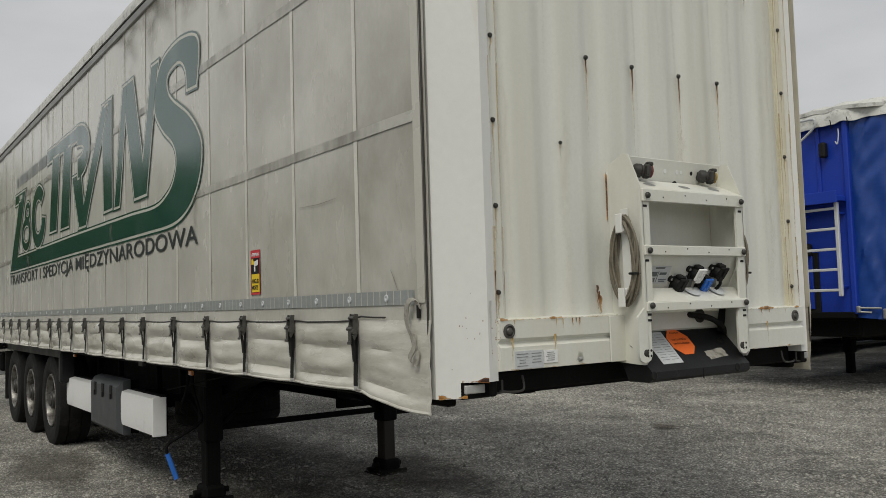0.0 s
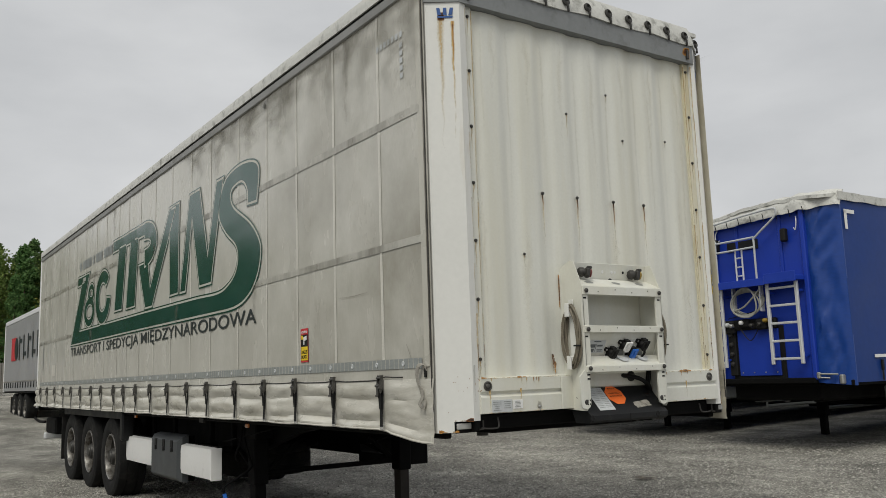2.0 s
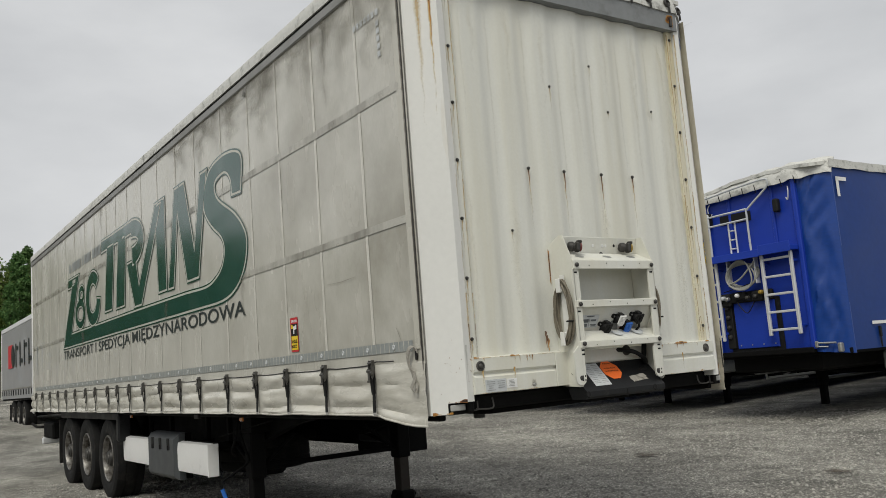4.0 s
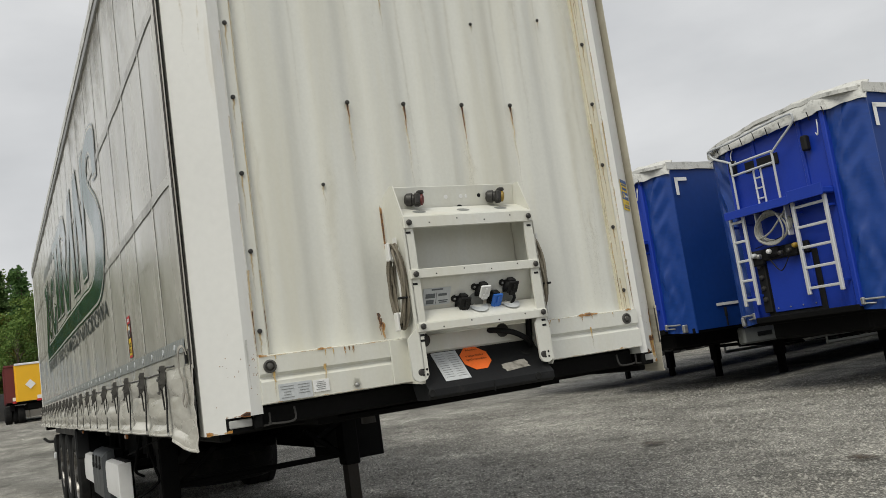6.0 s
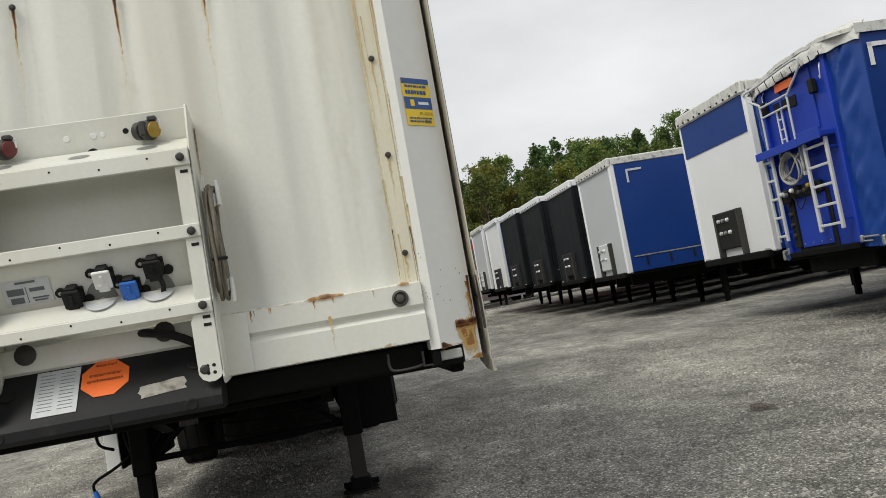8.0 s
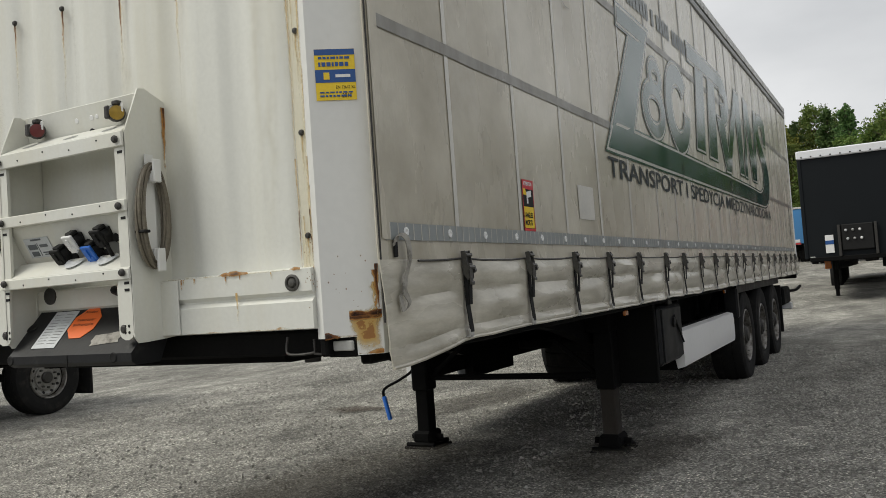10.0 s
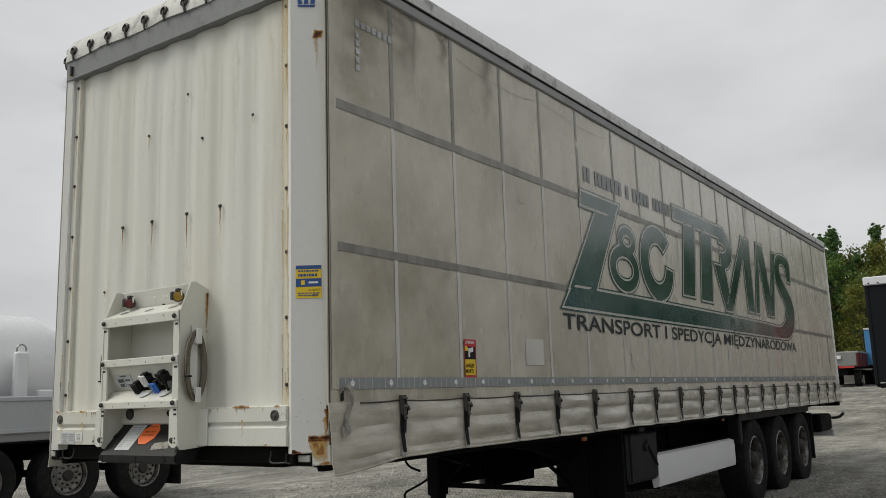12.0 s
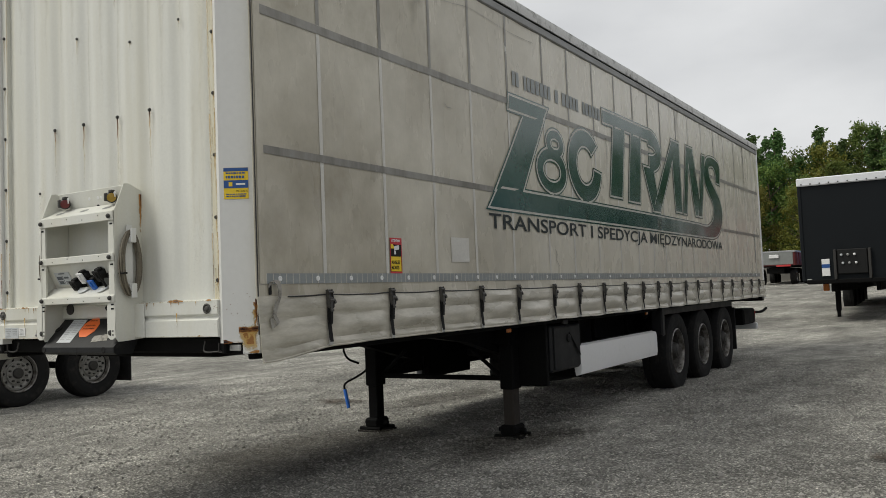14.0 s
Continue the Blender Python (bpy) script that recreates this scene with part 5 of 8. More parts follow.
g = Geo().sheet(lambda y, t: (hem_x(y) + 0.006 - 0.04 * t * t + 0.006 * noise.noise((y * 3, t, 0)), y, 3.893 + 0.145 * t - 0.016 * abs(math.sin(y * 4.74 * 3.14 / 3.1)) * (1 - t)), [-1.28 + 2.56 * i / 96 for i in range(97)], [0, 0.2, 0.5, 0.8, 1.0], (-0.012, 0, 0))
hem = part("roof_hem", g, TARP_WHITE, trailer, "dirty white tarpaulin hem hooked to the header")
for i in range(13):
    y = -1.20 + 2.40 * i / 12
    x = hem_x(y)
    g = Geo().lathe([(0.032, 0), (0.032, 0.010), (0.020, 0.016), (0.014, 0.004)], (x + 0.004, y, 3.945), (0.98, 0, 0.15), 12)
    g.tube([(x + 0.014, y, 3.94), (x + 0.018, y + 0.008, 3.905), (x + 0.014, y + 0.016, 3.87)], 0.008, 6)
    part("tarp_hook", g, STEEL_DARK, hem)

# ---- connector console on the front wall ----
CY0, CY1 = -0.328, 0.385
con = part("connector_console", Geo().box((0.03, 0.028, 1.80), (0.012, 0.69, 0.60)), WHITE, trailer, "white steel console with couplings, sockets and cable loops", at=pose(-0.035, 0.002, 0))
for y in (CY0 + 0.003, CY1 - 0.003):
    outl = [(-0.03, 1.235), (0.17, 1.222), (0.205, 1.222), (0.222, 1.245), (0.222, 1.985), (0.150, 2.155), (0.12, 2.16), (-0.03, 2.10)]
    g = Geo().prism(outl, 0.006, Matrix(((1, 0, 0, 0), (0, 0, 1, y - 0.003), (0, 1, 0, 0), (0, 0, 0, 1))))
    part("side_plate", g, WHITE, con)
for y, s, lo, hi in ((-0.312, 1, -0.073, 0.008), (0.357, -1, -0.050, 0.026)):
    pl = part("front_upright", Geo().prism([(-0.0275, 1.99), (-0.0275, 1.47), (lo, 1.43), (lo, 1.262), (lo + 0.010, 1.244), (lo + 0.028, 1.235), (hi - 0.028, 1.235), (hi - 0.010, 1.244), (hi, 1.262), (hi, 1.43), (0.0275, 1.47), (0.0275, 1.99)], 0.012, face(0.210, y, 0)), WHITE, con)
    for z in (1.960, 1.718, 1.478):
        part("bolt", Geo().lathe([(0.014, 0), (0.014, 0.006), (0.009, 0.012), (0.003, 0.013)], (0.236, y + s * 0.004, z), (1, 0, 0), 10), STEEL_DARK, pl)
    for dz, dy in ((1.285, 0.000), (1.285, -0.020), (1.262, 0.000), (1.262, -0.020)):
        part("hole", Geo().lathe([(0.006, 0), (0.005, 0.001), (0.001, 0.001)], (0.2222, y + dy, dz), (1, 0, 0), 8), SIGN_BLACK, pl)
    for z in (1.915, 1.675, 1.440, 1.415):
        part("slot", Geo().box((0.2225, y, z), (0.003, 0.024, 0.010), 0.001), SIGN_BLACK, pl)
    part("slot", Geo().lathe([(0.016, 0), (0.010, 0.004), (0.003, 0.004)], (0.222, y - 0.030, 1.275), (1, 0, 0), 10), STEEL_DARK, pl)
for z, h, dep in ((1.962, 0.056, 0.15), (1.720, 0.044, 0.03), (1.473, 0.040, 0.15)):
    g = Geo().box((0.226, 0.024, z), (0.012, 0.712, h), 0.003)
    sh = part("cross_rail", g, WHITE, con)
    if dep > 0.1:
        part("shelf", Geo().prism([(0.226, z + h / 2 - 0.004), (0.226, z + h / 2 + 0.002), (0.10 if z > 1.8 else 0.15, z + h / 2 + 0.062), (0.10 if z > 1.8 else 0.15, z + h / 2 + 0.056)], 0.70, Matrix(((1, 0, 0, 0), (0, 0, 1, -0.322), (0, 1, 0, 0), (0, 0, 0, 1)))), WHITE, con)
    for k in range(4):
        part("hole", Geo().lathe([(0.004, 0), (0.003, 0.002), (0.001, 0.002)], (0.2315, -0.20 + 0.15 * k, z + (0.008 if k % 2 else -0.006)), (1, 0, 0), 8), SIGN_BLACK, sh)
# upper back plate with couplings, and three oval holes in the shelf before it
for y in (-0.21, 0.03, 0.245):
    part("shelf_hole", Geo().add([(0.165 + 0.022 * math.cos(a), y + 0.034 * math.sin(a), 2.0222 - 0.476 * 0.022 * math.cos(a)) for a in [2 * math.pi * i / 16 for i in range(16)]] + [(0.165, y, 2.0217)], [(i, (i + 1) % 16, 16) for i in range(16)]), FADED, con)
tilt = Matrix.Translation((0.085, 0.028, 2.075)) @ pose(0, 0, 0, 0, 10, 0)
bp_ = part("back_plate", Geo().box((0, 0, 0), (0.008, 0.70, 0.17), 0.002, tilt), WHITE, con)
for k, (y, z, r) in enumerate(((0.0, 0.03, 0.011), (0.085, 0.03, 0.011), (0.115, 0.03, 0.009), (0.19, 0.032, 0.010), (0.075, -0.03, 0.020))):
    c0 = tilt @ Vector((0.0045, y - 0.045, z))
    part("hole", Geo().lathe([(r, 0), (r * 0.85, 0.0012), (0.001, 0.0012)], c0, tilt.to_3x3() @ Vector((1, 0, 0)), 12), SIGN_BLACK if k in (3, 4) else LABEL_WHITE, bp_)
for y, mat in ((-0.20, MAROON), (0.255, MUSTARD)):
    ax = Vector((0.55, 0.80, -0.15))
    c0 = Vector((0.125, y - 0.02, 2.09))
    g = Geo().lathe([(0.020, -0.035), (0.030, -0.025), (0.032, 0.0), (0.026, 0.004), (0.026, 0.012), (0.034, 0.016), (0.034, 0.034), (0.028, 0.044), (0.012, 0.048)], c0, ax, 16)
    g.tube([(0.085, y - 0.03, 2.09), tuple(c0)], 0.016, 8)
    g.box(tuple(c0 + ax * 0.022 + Vector((0.028, -0.012, 0.0))), (0.022, 0.024, 0.05), 0.006)
    g.box(tuple(c0 + ax * 0.03 + Vector((0.006, 0.012, 0.034))), (0.03, 0.03, 0.018), 0.005)
    c = part("air_coupling", g, STEEL_DARK, con, "dull metal air coupling")
    part("coupling_cap", Geo().lathe([(0.027, 0.044), (0.027, 0.052), (0.014, 0.058), (0.002, 0.058)], c0, ax, 14), mat, c)
    part("coupling_tag", Geo().box(tuple(c0 + ax * 0.05 + Vector((-0.012, 0.012, 0.02))), (0.008, 0.014, 0.034), 0.003), LABEL_WHITE, c)
# lower sloping socket plate
tilt = Matrix.Translation((0.148, 0.028, 1.595)) @ pose(0, 0, 0, 0, 28, 0)
sp = part("socket_plate", Geo().box((0, 0, 0), (0.008, 0.675, 0.24), 0.002, tilt), WHITE, con)


def plate_pt(y, z, out=0.0):
    return tilt @ Vector((0.004 + out, y - 0.028, z - 1.595))


nrm = tilt.to_3x3() @ Vector((1, 0, 0))
r3 = tilt.to_3x3()
on_plate = tilt.to_3x3().to_4x4()
for y in (0.033, 0.213):
    half = [2 * math.pi * i / 24 for i in range(24)]
    part("cable_hole", Geo().add([tuple(plate_pt(y + 0.05 * math.cos(a), 1.535 + 0.085 * max(0.0, math.sin(a)) ** 0.8, 0.0012)) for a in half[:13]] + [tuple(plate_pt(y, 1.56, 0.0008))], [(i, i + 1, 13) for i in range(12)]), FADED, sp, "wide grey cable cut-out")
    part("cable_hole", Geo().add([(0.165 + 0.045 * max(0.0, math.sin(a)), y + 0.05 * math.cos(a), 1.5645 - 0.7895 * (0.015 + 0.045 * max(0.0, math.sin(a)))) for a in half[:13]] + [(0.18, y, 1.5405)], [(i, i + 1, 13) for i in range(12)]), PAPER, con)
for y, z, cap in ((-0.047, 1.582, SIGN_BLACK), (0.057, 1.632, LABEL_WHITE), (0.130, 1.582, BLUE_GRIP), (0.214, 1.640, SIGN_BLACK)):
    # diamond flange with two screw ears, round body, sprung lid on a hinge
    base_ = Matrix.Translation(plate_pt(y, z)) @ on_plate
    g = Geo().box((0.006, 0, 0), (0.012, 0.062, 0.062), 0.004, base_)
    for s_ in (-1, 1):
        g.lathe([(0.016, 0), (0.016, 0.010), (0.006, 0.012)], base_ @ Vector((0, s_ * 0.040, -s_ * 0.018)), nrm, 10)
    g.lathe([(0.031, 0.010), (0.031, 0.034), (0.028, 0.040)], plate_pt(y, z), nrm, 16)
    g.box((0.024, 0, 0.036), (0.036, 0.036, 0.016), 0.004, base_)
    s = part("socket", g, SIGN_BLACK, con, "black plug socket with a hinged lid")
    ml = base_ @ pose(0.046, 0, 0.006, 0, 10, 0)
    part("socket_lid", Geo().box((0, 0, 0.0), (0.012, 0.054, 0.064), 0.010, ml).box((0.004, 0, -0.026), (0.012, 0.034, 0.030), 0.006, ml).box((0.009, 0, 0.0), (0.006, 0.010, 0.040), 0.002, ml), cap, s)
    part("screw", Geo().lathe([(0.007, 0), (0.005, 0.004)], base_ @ Vector((0.011, -0.040, 0.018)), nrm, 8), STEEL, s)
part("cable", Geo().tube(smooth_path([plate_pt(0.222, 1.62, 0.03), plate_pt(0.234, 1.585, 0.04), plate_pt(0.222, 1.54, 0.02), plate_pt(0.217, 1.52, -0.02)], 5), 0.008, 8), SIGN_BLACK, con)
lab = part("instruction_label", Geo().box((0, 0, 0), (0.002, 0.145, 0.085), 0, Matrix.Translation(plate_pt(-0.182, 1.620, 0.003)) @ tilt.to_3x3().to_4x4()), PAPER, sp, "grey instruction label")
for y, z, w, h in ((-0.165, 1.66, 0.06, 0.007), (-0.20, 1.63, 0.05, 0.022), (-0.135, 1.632, 0.045, 0.012), (-0.20, 1.60, 0.04, 0.02), (-0.13, 1.603, 0.05, 0.005), (-0.13, 1.594, 0.04, 0.005), (-0.168, 1.617, 0.002, 0.055)):
    part("label_bar", Geo().box((0, 0, 0), (0.0015, w, h), 0, Matrix.Translation(plate_pt(y - 0.017, z - 0.005, 0.005)) @ tilt.to_3x3().to_4x4()), LABEL_INK, lab)
# wound cables hung on both sides of the console
for s, y in ((-1, CY0 - 0.012), (1, CY1 + 0.012)):
    rb = random.Random(7 + s)
    cb = part("cable_hanger", Geo().box((0.134, y + s * 0.002, 1.68), (0.05, 0.006, 0.36), 0.002).box((0.128, y + s * 0.002, 1.885), (0.040, 0.005, 0.05), 0.002), WHITE_POST, con, "white hanger with a coiled taupe wire rope")
    for k in range(10):
        g = Geo()
        a, b = 0.054 + 0.006 * (k % 4) + rb.uniform(-0.003, 0.003), 0.172 + 0.008 * (k % 4) + rb.uniform(-0.008, 0.008)
        yy = y + s * (0.006 + 0.006 * (k // 2))
        pts = [(0.134 + a * math.cos(t) * (1 + 0.12 * math.sin(2 * t + k)), yy + 0.004 * math.sin(3 * t + k), 1.68 + b * math.sin(t)) for t in [2 * math.pi * i / 30 for i in range(30)]]
        part("rope_turn", g.tube(pts, 0.0058, 6, True), CABLE, cb)
    for z, q in ((1.825, 1), (1.535, -1)):
        part("cable_horn", Geo().box((0.134, y + s * 0.018, z), (0.034, 0.040, 0.050), 0.010).box((0.134, y + s * 0.046, z + q * 0.018), (0.036, 0.012, 0.085), 0.006), WHITE_POST, cb)
    part("cable_tie", Geo().box((0.196, y + s * 0.026, 1.62), (0.03, 0.050, 0.010), 0.004), SIGN_BLACK, cb)
wear_patch([(-0.006, 1.86), (0.004, 1.84), (0.008, 1.97), (0.008, 2.10), (-0.006, 2.10)], "rust_patch", RUST_STAIN, wall, face(-0.0010, CY0 - 0.02, 0), 33, 0.9)
streak(con, face(0.04, CY1 + 0.004, 2.10, "+y"), 0.05, 0.30, RUST_STAIN, 36)
# side stay plates beside the console, down to the lower edge
for y in (CY0 - 0.040, CY1 + 0.035):
    part("stay_plate", Geo().box((0.052, y, 1.337), (0.008, 0.10, 0.20), 0.003), WHITE, beam)

# ---- black front bumper cover ----
outl = [(0.05, 1.375), (0.06, 1.375), (0.22, 1.205), (0.235, 1.190), (0.235, 1.160), (0.215, 1.145), (0.10, 1.145), (0.05, 1.25)]
g = Geo().prism(outl, 0.685, Matrix(((1, 0, 0, 0), (0, 0, 1, -0.322), (0, 1, 0, 0), (0, 0, 0, 1))))
cover = part("bumper_cover", g, PLASTIC, trailer, "black plastic cover with orange and white stickers", at=pose(-0.042, 0.006, 0))
slope = math.atan2(0.17, 0.16)
sm = Matrix.Translation((0.06, 0, 1.375)) @ Matrix.Rotation(slope, 4, "Y") @ Matrix(((0, -1, 0, 0), (1, 0, 0, 0), (0, 0, 1, 0), (0, 0, 0, 1)))
part("white_plate", Geo().box((-0.15, -0.125, 0.002), (0.135, 0.185, 0.002), 0, sm), PAPER, cover, "pale instruction sheet")
for k in range(11):
    for q in (-0.182, -0.12):
        part("sheet_bar", Geo().box((q, -0.05 - 0.0145 * k, 0.004), (0.045, 0.0016, 0.001), 0, sm), FADED, cover)
oc = [(-0.002 + 0.080 * math.cos(radians(22.5 + 45 * k)), -0.100 + 0.080 * math.sin(radians(22.5 + 45 * k))) for k in range(8)]
og = part("orange_label", Geo().prism(oc, 0.002, sm @ pose(0, 0, 0.001)), ORANGE, cover, "orange octagonal notice")
for text, size, y, w in (("Attention!", 0.017, -0.058, 0.066), ("tractor-trailer", 0.020, -0.098, 0.100), ("synchronization", 0.020, -0.122, 0.112)):
    part("notice_text", lettering(text, size, SIGN_BLACK, "notice_text", w), None, og, at=sm @ pose(-0.002 - w / 2, y + 0.008, 0.0045))
wear_patch([(0.105, -0.165), (0.25, -0.15), (0.25, -0.20), (0.115, -0.215)], "worn_tape", TAPE, cover, sm @ pose(0, 0, 0.002), 51)
for y in (-0.31, 0.27):
    part("cover_hole", Geo().lathe([(0.02, 0), (0.016, 0.003), (0.002, 0.001)], (0.2355, y, 1.175), (1, 0, 0), 12), SIGN_BLACK, cover)
for y, z, x in ((-0.305, 1.30, 0.13), (0.285, 1.30, 0.13)):
    part("cover_hole", Geo().lathe([(0.03, 0), (0.024, 0.003), (0.002, 0.001)], (x, y, z), (0.6, 0, 0.8), 14), SIGN_BLACK, cover)
part("seam_line", Geo().box((0.2355, 0.02, 1.165), (0.003, 0.005, 0.05)), SIGN_BLACK, cover)
part("air_hose", Geo().tube(smooth_path([(0.06, 0.10, 1.43), (0.12, 0.16, 1.42), (0.14, 0.23, 1.40), (0.14, 0.30, 1.36), (0.12, 0.335, 1.33)], 6), 0.014, 8), SIGN_BLACK, cover)
part("air_hose", Geo().tube(smooth_path([(0.07, 0.335, 1.60), (0.11, 0.345, 1.5), (0.11, 0.34, 1.42), (0.10, 0.335, 1.34)], 6), 0.016, 8), SIGN_BLACK, cover)
for y in (-0.24, 0.20):
    part("beam_plug", Geo().lathe([(0.034, 0), (0.034, 0.008), (0.012, 0.014)], (0.046, y, 1.42), (1, 0, 0), 14), STEEL_DARK, beam)

# ---- underframe ----
part("headboard_sill", Geo().box((-0.14, 0.0, 1.185), (0.20, 2.12, 0.09), 0.01), BLACK, trailer)
for y in (-1.17, 1.17):
    part("side_rave", Geo().box((TAIL / 2, y, 1.16), (13.4, 0.05, 0.12), 0.008), BLACK, trailer)
for y in (-0.65, 0.65):
    g = Geo().prism([(-0.25, 1.15), (-0.25, 1.10), (-2.6, 1.07), (-3.3, 0.98), (-4.3, 0.74), (-13.3, 0.74), (-13.3, 1.15)], 0.10, Matrix(((1, 0, 0, 0), (0, 0, 1, y - 0.05), (0, 1, 0, 0), (0, 0, 0, 1))))
    part("chassis_beam", g, BLACK, trailer)
for i in range(15):
    part("cross_member", Geo().box((-0.5 - 0.9 * i, 0, 1.14), (0.07, 2.3, 0.07), 0.006), BLACK, trailer)
part("floor_deck", Geo().box((TAIL / 2, 0, 1.205), (13.45, 2.46, 0.04)), BLACK, trailer)
part("kingpin_plate", Geo().box((-1.3, 0, 1.105), (1.9, 1.3, 0.03), 0.006), BLACK, trailer)
part("kingpin", Geo().lathe([(0.045, 0), (0.045, 0.05), (0.036, 0.06), (0.036, 0.09), (0.05, 0.10)], (-1.35, 0, 0.995), (0, 0, 1), 16), STEEL_DARK, trailer)
for y in (-0.80, 0.81):
    leg = part("landing_leg", Geo().box((-3.92, y, 0.80), (0.17, 0.15, 0.62), 0.012).box((-3.92, y * 0.98, 1.02), (0.3, 0.2, 0.2), 0.01), BLACK, trailer, "black telescopic landing leg on a plate foot")
    part("inner_leg", Geo().box((-3.92, y, 0.36), (0.125, 0.115, 0.56), 0.008), LEG_RUST if y > 0 else BLACK, leg, "worn inner leg tube")
    g = Geo().box((-3.92, y, 0.022), (0.30, 0.30, 0.03), 0.008).box((-3.92, y, 0.105), (0.22, 0.17, 0.10), 0.02)
    g.tube([(-3.92, y - 0.14, 0.10), (-3.92, y + 0.14, 0.10)], 0.024, 10)
    for dx in (-0.12, 0.12):
        g.tube([(-3.92 + dx, y - 0.13, 0.05), (-3.92 + dx, y + 0.13, 0.05)], 0.02, 8)
    part("foot", g, BLACK, leg)
part("leg_brace", Geo().tube([(-3.92, -0.76, 0.59), (-3.92, 0.76, 0.59)], 0.026, 10), BLACK, trailer)
part("leg_brace", Geo().tube([(-3.92, 0.72, 0.60), (-3.92, 0.40, 0.86)], 0.02, 8), BLACK, trailer)
part("leg_brace", Geo().tube([(-3.92, -0.72, 0.60), (-3.92, -0.40, 0.86)], 0.02, 8), BLACK, trailer)
part("leg_brace", Geo().tube([(-4.02, -0.80, 0.60), (-5.0, -0.66, 0.86)], 0.02, 8), BLACK, trailer)
part("leg_brace", Geo().tube([(-4.02, 0.80, 0.60), (-5.0, 0.66, 0.86)], 0.02, 8), BLACK, trailer)
crank = part("crank", Geo().tube(smooth_path([(-3.94, -0.93, 1.05), (-3.94, -0.93, 0.92), (-3.90, -0.90, 0.76), (-3.88, -0.885, 0.66), (-3.87, -1.00, 0.585), (-3.86, -1.13, 0.525), (-3.852, -1.168, 0.487), (-3.848, -1.162, 0.43)], 6), 0.012, 8), BLACK, trailer)
part("crank_grip", Geo().tube([(-3.848, -1.162, 0.442), (-3.826, -1.10, 0.25)], 0.019, 10), BLUE_GRIP, crank, "bright blue grip")


def tyre_meshes():
    R = 0.53
    t = Geo().lathe([(0.30, -0.16), (0.40, -0.185), (0.48, -0.182), (0.515, -0.165), (0.528, -0.13), (R, -0.075), (R - 0.012, -0.072), (R - 0.012, -0.060), (R, -0.057), (R, 0.0), (R, 0.057), (R - 0.012, 0.060), (R - 0.012, 0.072), (R, 0.075), (0.528, 0.13), (0.515, 0.165), (0.48, 0.182), (0.46, 0.186), (0.44, 0.183), (0.40, 0.187), (0.34, 0.178), (0.305, 0.160), (0.295, 0.15), (0.285, 0.10), (0.285, -0.12), (0.30, -0.16)], (0, 0, 0), (0, 1, 0), 48, False)
    r = Geo().lathe([(0.304, 0.150), (0.302, 0.172), (0.292, 0.178), (0.282, 0.170), (0.276, 0.150), (0.270, 0.11), (0.280, 0.10), (0.296, 0.15), (0.304, 0.150)], (0, 0, 0), (0, 1, 0), 40, False)
    c = Geo().lathe([(0.276, 0.12), (0.268, 0.09), (0.260, 0.04), (0.254, -0.04), (0.235, -0.035), (0.19, 0.005), (0.175, 0.020), (0.11, 0.025), (0.002, 0.025)], (0, 0, 0), (0, 1, 0), 32, False)
    h = Geo().lathe([(0.135, 0.02), (0.132, 0.05), (0.118, 0.06), (0.112, 0.13), (0.098, 0.165), (0.075, 0.172), (0.068, 0.185), (0.002, 0.188)], (0, 0, 0), (0, 1, 0), 20)
    k_ = Geo()
    for k in range(10):
        a = 2 * math.pi * k / 10
        k_.tube([(0.168 * math.cos(a), 0.010, 0.168 * math.sin(a)), (0.168 * math.cos(a), 0.085, 0.168 * math.sin(a))], 0.017, 6)
    d = Geo()
    for k in range(10):
        a = 2 * math.pi * (k + 0.5) / 10
        d.lathe([(0.024, 0.0), (0.022, 0.003), (0.002, 0.003)], (0.214 * math.cos(a), -0.013, 0.214 * math.sin(a)), (0.65 * math.cos(a), 0.75, 0.65 * math.sin(a)), 10)
    return t.mesh("tyre", RUBBER), r.mesh("rim", RIM), h.mesh("hub", STEEL_DARK), d.mesh("rim_holes", SIGN_BLACK), c.mesh("disc", DISC), k_.mesh("wheel_nuts", STEEL_DARK)


TYRE, RIM_ME, HUB, HOLES, DISC_ME, NUTS = tyre_meshes()


def steel_disc():
    """A shallow pressed steel disc with round hand holes and a nut ring, for trucks."""
    c = Geo().lathe([(0.272, 0.08), (0.262, 0.10), (0.235, 0.105), (0.195, 0.085), (0.18, 0.09), (0.175, 0.11), (0.10, 0.115), (0.002, 0.115)], (0, 0, 0), (0, 1, 0), 32)
    d = Geo()
    for k in range(10):
        a = 2 * math.pi * (k + 0.5) / 10
        d.lathe([(0.023, 0.0), (0.021, 0.002), (0.002, 0.002)], (0.216 * math.cos(a), 0.0965, 0.216 * math.sin(a)), (-0.42 * math.cos(a), 0.9, -0.42 * math.sin(a)), 10)
    h = Geo().lathe([(0.085, 0.115), (0.083, 0.15), (0.07, 0.165), (0.002, 0.168)], (0, 0, 0), (0, 1, 0), 18)
    for k in range(10):
        a = 2 * math.pi * k / 10
        h.tube([(0.142 * math.cos(a), 0.11, 0.142 * math.sin(a)), (0.142 * math.cos(a), 0.15, 0.142 * math.sin(a))], 0.016, 6)
    return c.mesh("disc", STEEL_DISC), d.mesh("rim_holes", SIGN_BLACK), h.mesh("hub", STEEL_DARK)


